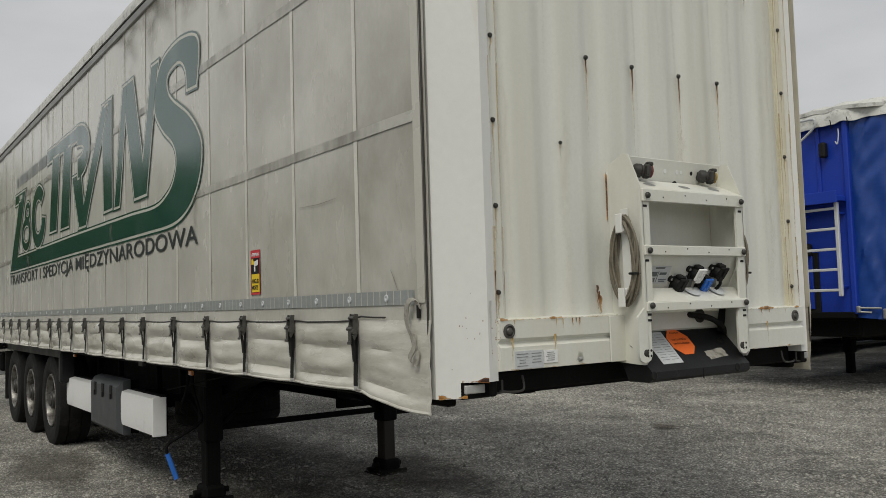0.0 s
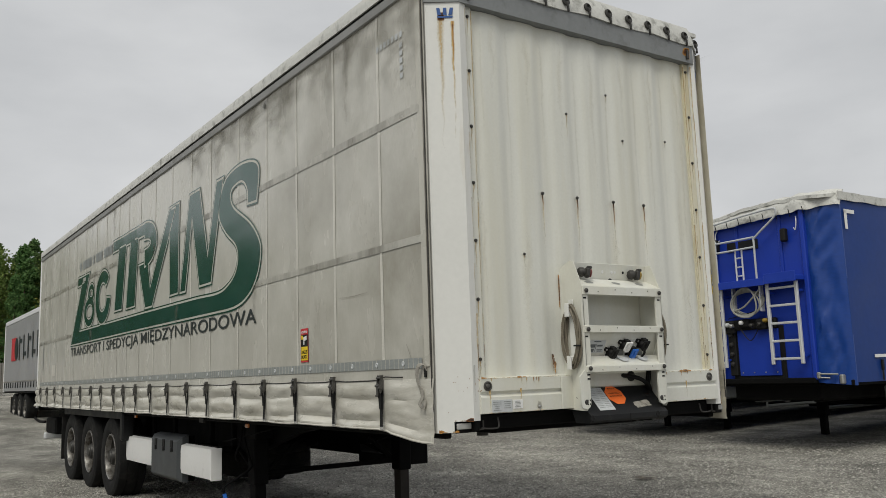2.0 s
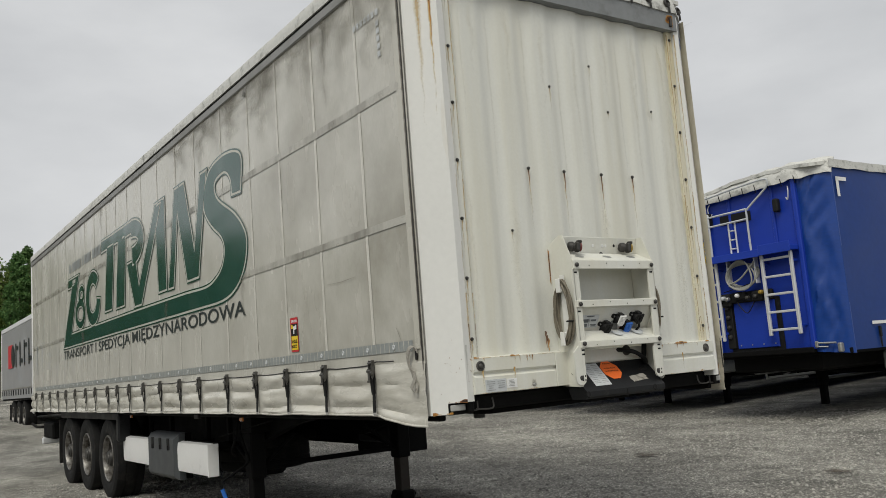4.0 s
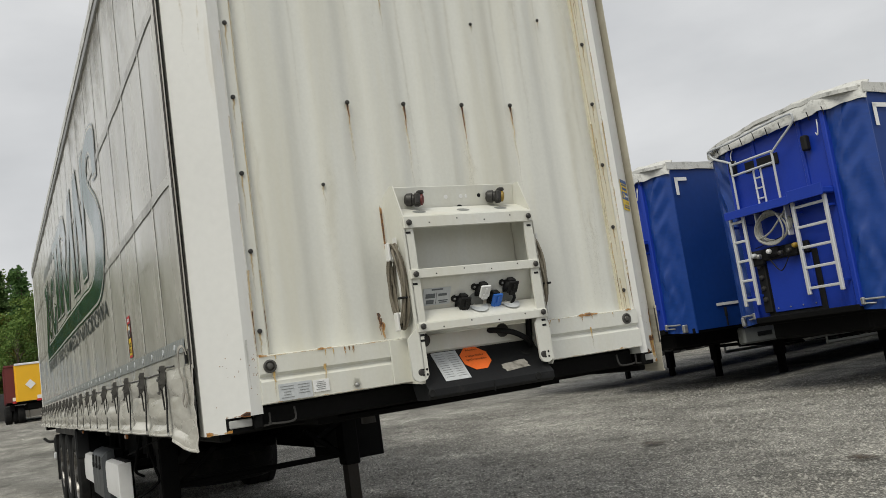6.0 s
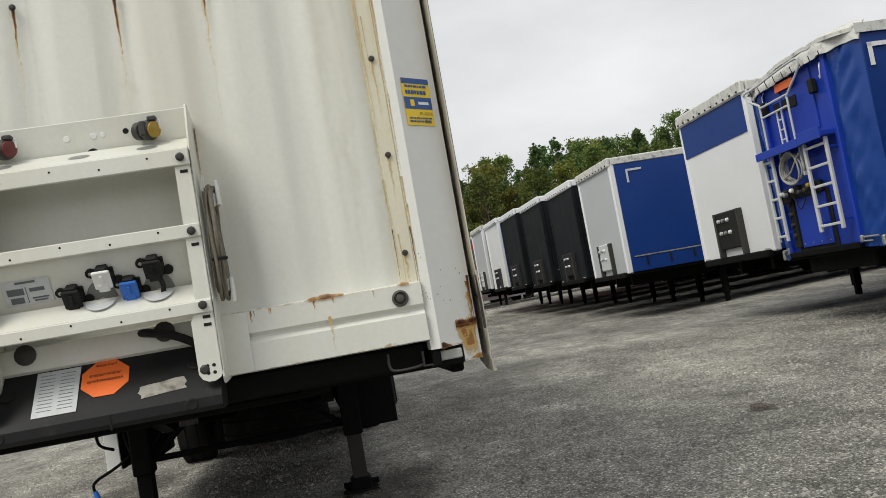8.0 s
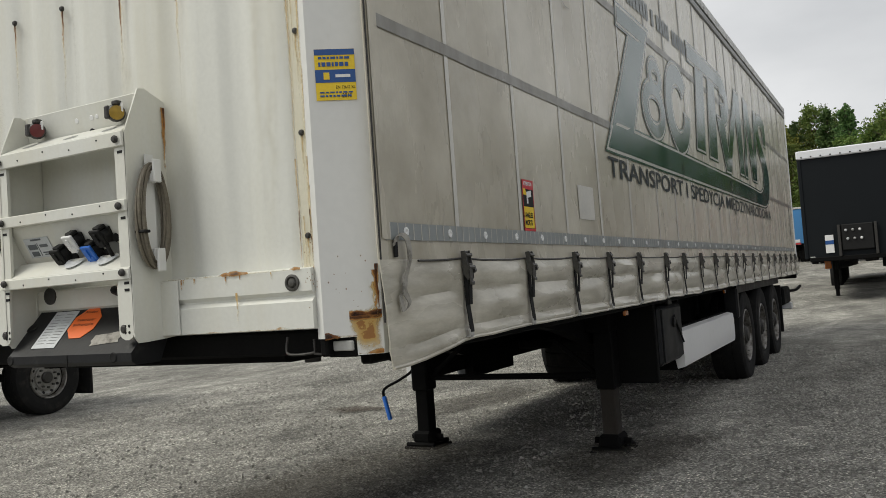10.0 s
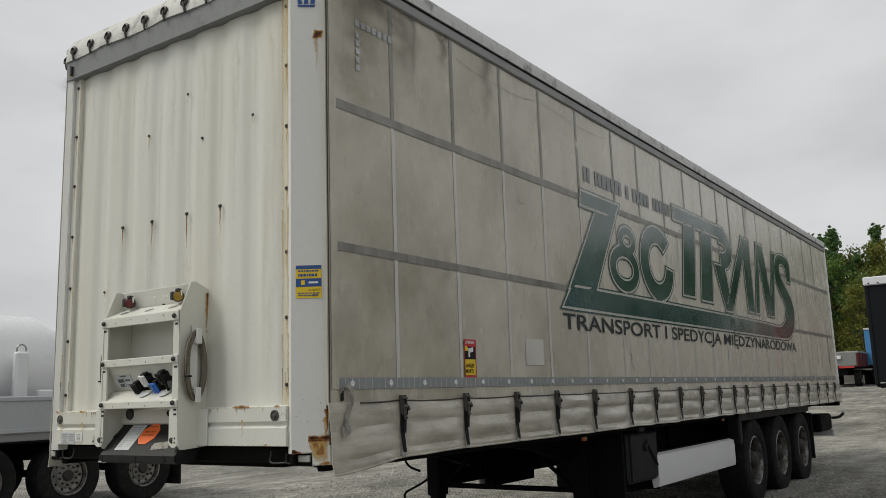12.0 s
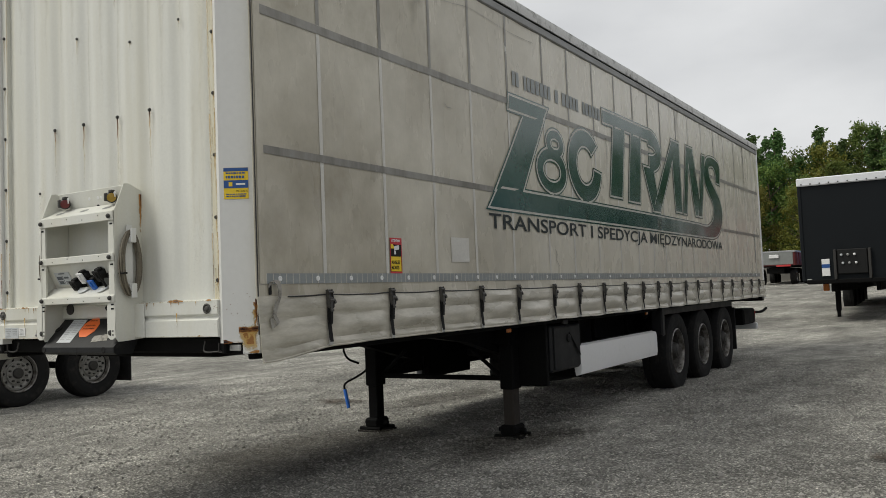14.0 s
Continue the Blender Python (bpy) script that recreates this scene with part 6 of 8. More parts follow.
def wheel(parent, x, y, z, side, name="wheel", scale=1.0, steel=None):
    m = pose(x, y, z, 0, 23 * x, 0 if side > 0 else 180) @ Matrix.Scale(scale, 4)
    w = part(name, TYRE, None, parent, at=m)
    w["label"] = "black truck tyre on a dirty alloy rim"
    part("rim", RIM_ME, None, w)
    if steel:
        for nm, me in zip(("disc", "rim_holes", "hub"), steel):
            part(nm, me, None, w)
        return w
    part("hub", HUB, None, w)
    part("disc", DISC_ME, None, w)
    part("wheel_nuts", NUTS, None, w)
    part("rim_holes", HOLES, None, w)
    return w


for x in (-8.12, -9.43, -10.74):
    for s in (-1, 1):
        wheel(trailer, x, s * 1.03, 0.53 + 0.001 * s, s)
    part("axle", Geo().tube([(x, -0.95, 0.53), (x, 0.95, 0.53)], 0.065, 12), BLACK, trailer)
    for s in (-1, 1):
        part("air_bag", Geo().lathe([(0.10, 0), (0.14, 0.05), (0.12, 0.10), (0.14, 0.15), (0.10, 0.22)], (x - 0.35, s * 0.6, 0.50), (0, 0, 1), 14), RUBBER, trailer)
for s in (-1, 1):
    y = s * 1.16
    part("mudguard", Geo().box((-9.28, s * 1.10, 1.10), (3.78, 0.26, 0.035), 0.01).box((-9.28, s * 1.225, 1.085), (3.78, 0.02, 0.085), 0.006).box((-7.43, s * 1.16, 0.94), (0.12, 0.16, 0.34), 0.02), PLASTIC, trailer, "dusty dark plastic mudguard rail")
    part("mudflap", Geo().box((-11.33, s * 1.03, 0.66), (0.03, 0.42, 0.70), 0.008), RUBBER, trailer)
    part("side_lamp", Geo().box((-6.9, s * 1.19, 1.085), (0.07, 0.02, 0.035), 0.005), LAMP_AMBER, trailer)
    part("side_lamp", Geo().box((-3.2, s * 1.19, 1.085), (0.07, 0.02, 0.035), 0.005), LAMP_AMBER, trailer)
    part("rave_bracket", Geo().box((-4.4, s * 1.19, 1.10), (0.12, 0.03, 0.04), 0.004), STEEL_DARK, trailer)
# off-side: toolbox and a long white side guard
tb = part("toolbox", Geo().box((-4.40, 0.98, 0.855), (0.72, 0.44, 0.45), 0.02), PLASTIC, trailer, "black plastic toolbox with a recessed door")
part("toolbox_door", Geo().box((-4.40, 1.205, 0.855), (0.62, 0.014, 0.40), 0.012).tube([(-4.45, 1.215, 0.99), (-4.68, 1.225, 0.76)], 0.008, 6), PLASTIC, tb)
part("toolbox_latch", Geo().lathe([(0.04, 0), (0.04, 0.015), (0.02, 0.02)], (-4.42, 1.212, 0.94), (0, 1, 0), 12), SIGN_BLACK, tb)
for x in (-3.99, -4.79):
    part("toolbox_bracket", Geo().box((x, 0.98, 0.83), (0.05, 0.40, 0.62), 0.006), BLACK, tb)


def guard_panel(x0, x1, s, name="side_guard"):
    prof_ = [(1.15, 0.535), (1.205, 0.55), (1.213, 0.60), (1.213, 0.78), (1.205, 0.84), (1.15, 0.855)]
    inset, dz = (0.057, -0.02) if s < 0 else (0.0, 0.0)
    g = Geo().ring([[(x, s * (p[0] - inset), p[1] + dz) for p in prof_ + [(1.12, 0.70)]] for x in (x0, x1)])
    pan = part(name, g, WHITE_CLEAN, trailer, "white painted side guard panel")
    part("guard_back", Geo().box(((x0 + x1) / 2, s * (1.105 - inset), 0.70 + dz), (x1 - x0 - 0.03, 0.05, 0.315), 0.006), BLACK, pan, "black backing on the inner side")
    return pan


guard_panel(-7.20, -4.72, 1)
guard_panel(-7.47, -6.31, -1)
guard_panel(-5.20, -4.26, -1)
part("guard_end", Geo().box((-4.250, -1.100, 0.675), (0.02, 0.112, 0.31), 0.004), WHITE_CLEAN, trailer)
g = Geo().ring([[(-5.75 + k * dx, -1.115 + yy, 0.68 + zz) for dx, yy, zz in ((-0.53, 0.05, -0.26), (0.53, 0.05, -0.26), (0.53, 0.05, 0.24), (-0.53, 0.05, 0.24))] for k in (1.0,)] + [[(-5.75 + dx, -1.133 + yy, 0.68 + zz) for dx, yy, zz in ((-0.53, 0.0, -0.25), (0.53, 0.0, -0.25), (0.53, 0.0, 0.22), (-0.53, 0.0, 0.22))], [(-5.75 + dx, -1.178, 0.68 + zz) for dx, zz in ((-0.48, -0.21), (0.48, -0.21), (0.48, 0.17), (-0.48, 0.17))]])
pb = part("pallet_box_cover", g, TOOLBOX, trailer, "slate grey moulded plastic cover with three slots")
part("cover_back", Geo().box((-5.75, -1.02, 0.67), (1.00, 0.07, 0.48), 0.006), BLACK, pb)
for k in (-0.30, 0.0, 0.30):
    part("cover_slot", Geo().box((-5.75 + k, -1.179, 0.80), (0.085, 0.012, 0.12), 0.02), SIGN_BLACK, pb)
    part("cover_clip", Geo().box((-5.75 + k, -1.188, 0.76), (0.03, 0.012, 0.05), 0.006), PLASTIC, pb)
for x in (-7.3, -6.4, -5.1, -4.45):
    part("guard_bracket", Geo().box((x, -0.95, 0.80), (0.05, 0.32, 0.06), 0.006).box((x, -0.85, 0.95), (0.05, 0.05, 0.34), 0.006), BLACK, trailer)
for x in (-7.1, -6.0):
    part("guard_bracket", Geo().box((x, 1.0, 0.82), (0.05, 0.34, 0.06), 0.006).box((x, 0.85, 0.95), (0.05, 0.05, 0.34), 0.006), BLACK, trailer)
part("spare_carrier", Geo().box((-6.3, 0, 0.72), (1.6, 1.2, 0.10), 0.02), BLACK, trailer)
sw = part("spare_wheel", TYRE, None, trailer, at=pose(-5.9, 0.1, 0.56, 90, 0, 0))
sw["label"] = "spare tyre slung under the frame"
part("air_tank", Geo().lathe([(0.02, -0.5), (0.11, -0.47), (0.14, -0.4), (0.14, 0.4), (0.11, 0.47), (0.02, 0.5)], (-7.2, 0.0, 0.86), (0, 1, 0), 16), BLACK, trailer)
part("air_line", Geo().tube(smooth_path([(-3.75, -1.02, 1.05), (-3.72, -1.06, 0.9), (-3.80, -1.07, 0.78), (-3.9, -1.0, 0.72)], 5), 0.012, 6), BLACK, trailer)
part("side_wire", Geo().tube([(-4.1, -1.08, 0.90), (-3.2, -0.9, 1.05)], 0.006, 6), BLACK, trailer)
# tail
for y in (-1.26, 1.26):
    part("rear_post", Geo().box((TAIL + 0.0, y, 2.53), (0.10, 0.06, 2.85), 0.01), WHITE_CLEAN, trailer)
for y in (-0.62, 0.62):
    dr = part("rear_door", Geo().box((TAIL - 0.02, y, 2.53), (0.05, 1.21, 2.72), 0.01), WHITE_CLEAN, trailer)
    for dy in (-0.3, 0.3):
        part("lock_bar", Geo().tube([(TAIL - 0.06, y + dy, 1.2), (TAIL - 0.06, y + dy, 3.85)], 0.016, 8), STEEL, dr)
part("rear_header", Geo().box((TAIL, 0, 3.92), (0.10, 2.56, 0.08), 0.01), WHITE_CLEAN, trailer)
part("rear_sill", Geo().box((TAIL + 0.02, 0, 1.13), (0.16, 2.52, 0.14), 0.01), BLACK, trailer)
part("rear_bumper", Geo().box((-13.35, 0, 0.60), (0.10, 2.36, 0.12), 0.02), ALU, trailer)
for s in (-1, 1):
    part("bumper_arm", Geo().box((-13.1, s * 0.7, 0.80), (0.5, 0.07, 0.36), 0.01), BLACK, trailer)
    part("tail_lamp", Geo().box((-13.42, s * 0.95, 0.82), (0.05, 0.36, 0.13), 0.02), LAMP_RED, trailer)
    part("outline_lamp", Geo().tube(smooth_path([(-13.4, s * 1.15, 0.85), (-13.5, s * 1.24, 0.86), (-13.62, s * 1.30, 0.92)], 4), 0.025, 8), RUBBER, trailer)
    part("tail_box", Geo().box((-12.75, s * 0.95, 0.80), (0.9, 0.45, 0.28), 0.03), BLACK, trailer)


# ---- blue walking-floor trailers: front towards -y, built about the middle of the front edge on the ground ----
def blue_trailer(at):
    t = thing("bulk_trailer", at, "blue bulk trailer with aluminium ladders and a white tarp roof", "trailer", "row of parked trailers")
    part("front_wall", Geo().box((0, 0.03, 2.26), (1.62, 0.06, 2.50), 0.006), BLUE, t)
    for x in (-0.36, 0.40):
        part("wall_rib", Geo().box((x, -0.008, 3.06), (0.05, 0.03, 0.86), 0.008), BLUE, t)
    for s in (-1, 1):
        def wing(u, v, s=s):
            k = noise.noise((u * 2.2, v * 5.5 + u * 2.6 * s, 4 + s)) + 0.8 * noise.noise((u * 2.5 + v * 2, v * 15 - u * 6, 2 + s))
            return (s * (0.80 + 0.475 * u), 0.0 + 0.17 * u * u - 0.050 * k * math.sin(math.pi * min(1, u + 0.05)), 1.00 + (2.56 + 0.05 * s) * v - 0.05 * u * (1 - v))
        g = Geo().sheet(wing, [i / 16 for i in range(17)], [i / 70 for i in range(71)], (0, 0.02, 0))
        part("front_wing", g, BLUE_TARP, t, "creased blue tarpaulin wing")
        part("wing_post", Geo().box((s * 0.79, -0.015, 2.28), (0.07, 0.09, 2.48), 0.012), BLUE, t)
        g = Geo().sheet(lambda y, z, s=s: (s * (1.275 + 0.012 * noise.noise((y * 1.2, z * 1.2, s)) + (0.012 * noise.noise((y * 5, z * 9, s)) if z < 1.3 else 0)), y, z), [0.17 + 13.15 * i / 50 for i in range(51)], [0.99 + (0.264 + 0.005 * s) * i for i in range(11)], (-s * 0.02, 0, 0))
        cu = part("side_curtain", g, BLUE_TARP if s < 0 else NAVY_TARP, t, "deep blue side curtain")
        part("white_stripe", Geo().box((s * 1.297, 6.9, 1.35), (0.006, 12.5, 0.045)), LABEL_WHITE, cu)
        for k in range(18):
            bk = part("curtain_buckle", Geo().box((s * 1.302, 0.82 + 0.68 * k, 1.22), (0.03, 0.045, 0.15), 0.006), SIGN_BLACK, cu)
            part("buckle_strap", Geo().box((s * 1.300, 0.82 + 0.68 * k, 1.08), (0.012, 0.03, 0.16), 0.003), SIGN_BLACK, bk)
        part("corner_mark", Geo().box((s * 1.293, 0.37, 3.42), (0.006, 0.26, 0.055)).box((s * 1.293, 0.27, 3.30), (0.006, 0.06, 0.28)), LABEL_WHITE, cu)
        lt = part("lower_latch", Geo().tube([(s * 0.84, -0.05, 1.12), (s * 1.10, 0.01, 1.11)], 0.013, 8).tube([(s * 0.84, -0.05, 1.07), (s * 0.98, 0.0, 1.06)], 0.010, 8), STEEL, t, "dull steel roll-bar latch")
        part("latch_block", Geo().box((s * 0.84, -0.045, 1.10), (0.05, 0.05, 0.09), 0.012).box((s * 1.13, 0.06, 1.04), (0.06, 0.09, 0.13), 0.02), STEEL, lt)
        part("roof_lamp", Geo().box((s * 0.50 if s > 0 else -0.72, -0.06, 3.17), (0.09, 0.10, 0.20), 0.02), SIGN_BLACK, t)
        part("rail_hook", Geo().tube(smooth_path([(s * 0.70, -0.03, 3.42), (s * 0.72, -0.06, 3.34), (s * 0.70, -0.06, 3.22), (s * 0.66, -0.04, 3.26)], 4), 0.008, 6), ALU, t)
        leg = part("landing_leg", Geo().box((s * 0.75, 2.5, 0.75), (0.15, 0.15, 0.75), 0.01).box((s * 0.75, 2.5, 0.2), (0.11, 0.11, 0.4), 0.01), BLACK, t)
        part("foot", Geo().box((s * 0.75, 2.5, 0.02), (0.26, 0.3, 0.05), 0.01), BLACK, leg)
        part("chassis_beam", Geo().box((s * 0.55, 6.8, 0.86), (0.10, 13.0, 0.30), 0.01), BLACK, t)
        tb_ = part("side_box", Geo().box((s * 1.13, 1.75, 0.79), (0.16, 1.05, 0.28), 0.03), FADED, t, "grey side box with a recessed grip")
        part("box_grip", Geo().box((s * 1.212, 1.70, 0.79), (0.012, 0.34, 0.07), 0.012), PLASTIC, tb_)
        for y in (8.6, 9.95, 11.3):
            wheel(t, s * 1.0, y, 0.53, 1, "wheel").matrix_basis = pose(s * 1.0, y, 0.53, 0, 0, -90 * s)
        part("guard_frame", Geo().tube([(s * 1.18, 3.2, 0.46), (s * 1.18, 3.2, 0.86), (s * 1.18, 5.8, 0.86), (s * 1.18, 5.8, 0.46)], 0.03, 6, True), FADED, t)
    # two black blocks added to close off light and darken the space underneath
    part("belly_shade_block", Geo().box((0, 5.1, 0.74), (2.1, 3.4, 0.44), 0.03), BLACK, t)
    part("front_shade_block", Geo().box((0, 0.9, 0.86), (1.5, 1.5, 0.24), 0.03), BLACK, t)
    part("leg_brace", Geo().tube([(-0.72, 2.5, 0.62), (0.72, 2.5, 0.62)], 0.03, 8), BLACK, t)
    part("floor_sill", Geo().box((0, 6.78, 0.99), (2.5, 13.3, 0.08), 0.01), BLACK, t)
    part("rear_wall", Geo().box((0, 13.4, 2.28), (2.5, 0.08, 2.56), 0.01), BLUE, t)
    # roof tarpaulin, sagging, with a rumpled front hem
    g = Geo().sheet(lambda x, y: (x * (1.30 if y > 0.3 else 1.10 + 0.66 * y), y - 0.07, 3.60 + 0.07 * x + 0.17 * (1 - abs(x) ** 2.2) * min(1, 0.55 + y * 0.5) + 0.035 * noise.noise((x * 3, y * 2, 8)) + 0.018 * noise.noise((x * 9, y * 6, 3))), [-1 + i / 14 for i in range(29)], [0.0, 0.15, 0.3, 0.6] + [0.9 + 0.315 * i for i in range(40)], (0, 0, -0.05))
    rf = part("roof_tarp", g, TARP_WHITE, t, "greyish white tarpaulin roof, slightly crumpled")
    for s in (-1, 1):
        g = Geo().sheet(lambda y, v, s=s: (s * (1.305 + 0.012 * noise.noise((y * 2, v, s))), y, 3.63 + 0.07 * s - 0.12 * v + 0.015 * noise.noise((y * 3, v * 2, 4 + s))), [0.12 + 12.9 * i / 60 for i in range(61)], [0, 0.5, 1.0], (-s * 0.015, 0, 0))
        part("tarp_side_flap", g, TARP_WHITE, rf)
    def apron(u, v):
        xx = max(-1.30, min(1.30, u))
        yy = -0.10 + 0.24 * max(0.0, (abs(u) - 0.85) / 0.46) - 0.03 * math.sin(math.pi * v) + 0.022 * noise.noise((u * 5, v * 2, 2))
        arch = 0.07 * (1 - min(1.0, abs(u) / 1.31) ** 2.2) + 0.03 * u
        return (xx, yy + 0.10 * v, 3.45 + 0.05 * u + 0.015 * noise.noise((u * 4, 0, 5)) + (0.19 + arch) * v + 0.024 * noise.noise((u * 7, v * 3, 1)))
    part("tarp_apron", Geo().sheet(apron, [-1.31 + 2.62 * i / 70 for i in range(71)], [i / 7 for i in range(8)], (0, 0.02, 0)), TARP_WHITE, rf)
    for i in range(9):
        x = -0.88 + 0.22 * i
        part("tarp_tie", Geo().tube([(x, -0.14, 3.53), (x + 0.01, -0.145, 3.50), (x, -0.11, 3.42)], 0.006, 6), SIGN_BLACK, rf)
    # upper rails: two uprights bent out and joined over the tarpaulin's hem
    g = Geo().tube(smooth_path([(-0.66, -0.16, 2.52), (-0.66, -0.16, 3.16), (-0.69, -0.16, 3.24), (-0.94, -0.15, 3.36), (-1.02, -0.15, 3.45)], 3), 0.016, 8)
    g.tube(smooth_path([(0.05, -0.16, 2.52), (0.05, -0.16, 3.10), (0.08, -0.16, 3.20), (0.42, -0.16, 3.44), (0.47, -0.17, 3.54), (0.40, -0.18, 3.58), (-0.10, -0.18, 3.55), (-0.60, -0.18, 3.50), (-0.98, -0.17, 3.49), (-1.02, -0.15, 3.45)], 3), 0.016, 8)
    g.tube([(-0.66, -0.16, 3.19), (0.05, -0.16, 3.20)], 0.016, 8)
    g.tube([(-0.66, -0.16, 3.04), (0.05, -0.16, 3.05)], 0.016, 8)
    part("guard_rail", g, PAPER, t, "grey tubular guard rail")
    part("window", Geo().box((-0.27, -0.008, 3.12), (0.56, 0.02, 0.15), 0.004), SIGN_BLACK, t)
    g = Geo().tube([(-0.33, -0.12, 3.04), (-0.33, -0.12, 2.55)], 0.014, 6).tube([(-0.21, -0.12, 3.05), (-0.21, -0.12, 2.55)], 0.014, 6)
    for z in (2.64, 2.78, 2.92):
        g.tube([(-0.33, -0.12, z), (-0.21, -0.12, z)], 0.012, 6)
    part("small_ladder", g, ALU, t)
    part("platform", Geo().box((-0.04, -0.13, 2.51), (1.60, 0.26, 0.07), 0.008).box((-0.30, -0.265, 2.50), (1.08, 0.02, 0.11), 0.004).box((0.50, -0.265, 2.53), (0.52, 0.02, 0.15), 0.004), BLUE, t, "blue walk platform")
    for x0, x1, z0, z1, n, w in ((0.21, 0.69, 1.27, 2.47, 5, 0.05), (-0.84, -0.62, 1.24, 2.48, 5, 0.045)):
        g = Geo()
        for x in (x0, x1):
            g.box((x, -0.16, (z0 + z1) / 2), (w, 0.045, z1 - z0), 0.008)
        la = part("ladder", g, ALU, t, "aluminium ladder")
        for k in range(n):
            z = z0 + 0.08 + (z1 - z0 - 0.16) * k / (n - 1)
            part("rung", Geo().box(((x0 + x1) / 2, -0.16, z), (x1 - x0, 0.035, 0.035), 0.006), ALU, la)
        for z in (z0 + 0.12, z1 - 0.14):
            for x in (x0, x1):
                part("ladder_stay", Geo().box((x, -0.075, z), (0.035, 0.15, 0.03), 0.004), BLUE, la)
    # hose coil and connector bracket
    coil = part("hose_hanger", Geo().box((-0.43, -0.10, 2.27), (0.022, 0.10, 0.40), 0.008).box((0.06, -0.10, 2.27), (0.022, 0.10, 0.40), 0.008), ALU, t, "pale hanger with a coiled grey hose")
    for k in range(5):
        part("hose_turn", Geo().tube([(-0.19 + (0.28 - 0.014 * k) * math.cos(a) + 0.03 * math.sin(2 * a + k), -0.09 - 0.024 * k, 2.22 + (0.17 + 0.014 * k) * math.sin(a)) for a in [2 * math.pi * i / 26 for i in range(26)]], 0.013, 6, True), HOSE, coil)
    part("hose_turn", Geo().tube(smooth_path([(-0.42, -0.16, 2.10), (-0.2, -0.18, 2.16), (0.0, -0.18, 2.32), (0.06, -0.15, 2.40)], 5), 0.013, 6), HOSE, coil)
    br = part("connector_bracket", Geo().box((-0.22, -0.05, 1.89), (0.94, 0.08, 0.16), 0.02).box((-0.56, -0.08, 1.86), (0.18, 0.10, 0.20), 0.03).box((-0.28, -0.09, 1.91), (0.20, 0.10, 0.13), 0.03).box((0.02, -0.09, 1.88), (0.18, 0.10, 0.16), 0.03), SIGN_BLACK, t)
    for x, z, m in ((-0.56, 1.90, PAPER), (-0.48, 1.88, STEEL), (-0.30, 1.92, LABEL_WHITE), (0.12, 1.93, MUSTARD), (0.02, 1.88, STEEL_DARK), (-0.12, 1.87, STEEL_DARK)):
        part("coupling", Geo().lathe([(0.034, 0), (0.030, 0.05), (0.016, 0.062)], (x, -0.13, z), (0, -1, 0), 10), m, br)
    up = part("black_upright", Geo().box((-0.57, -0.03, 1.48), (0.13, 0.06, 0.72), 0.008), SIGN_BLACK, t)
    for k in range(4):
        part("valve", Geo().lathe([(0.036, 0), (0.030, 0.03), (0.012, 0.04)], (-0.57, -0.06, 1.30 + 0.15 * k), (0, -1, 0), 10), STEEL_DARK, up)
    part("black_surround", Geo().box((-0.14, -0.006, 1.45), (0.92, 0.02, 0.80), 0.004), SIGN_BLACK, t)
    lp = part("lower_panel", Geo().box((-0.12, -0.02, 1.46), (0.72, 0.03, 0.70), 0.006), BLUE, t)
    for x in (-0.42, -0.22, -0.02, 0.18):
        part("bolt", Geo().lathe([(0.012, 0), (0.009, 0.008)], (x, -0.036, 1.16), (0, -1, 0), 8), STEEL, lp)
    part("bottom_rail", Geo().box((0.0, -0.03, 1.03), (1.60, 0.10, 0.08), 0.01), BLACK, t)
    part("hanging_wire", Geo().tube(smooth_path([(-0.34, -0.12, 1.82), (-0.16, -0.15, 1.64), (-0.02, -0.12, 1.82)], 5), 0.008, 6).tube(smooth_path([(-0.60, -0.06, 2.0), (-0.3, -0.10, 2.04), (0.0, -0.10, 2.10)], 5), 0.006, 6), SIGN_BLACK, t)
    return t


B1, B2 = (-3.88, 7.27), (-7.57, 7.50)
blue = blue_trailer(pose(B1[0], B1[1], level(*B1)))
blue2 = copy_thing(blue, pose(B2[0], B2[1], level(*B2)))
blue2["label"] = "blue bulk trailer with aluminium ladders and an orange badge up front"
part("badge", Geo().box((-0.15, -0.05, 3.37), (0.46, 0.012, 0.11), 0.003), ORANGE, blue2, "orange maker badge")


# ---- other parked trailers, front towards -y ----
HEM_HOOK = Geo().lathe([(0.02, 0), (0.016, 0.02), (0.004, 0.02)], (0, 0, 0), (0, -1, 0), 8).mesh("hem_hook", SIGN_BLACK)


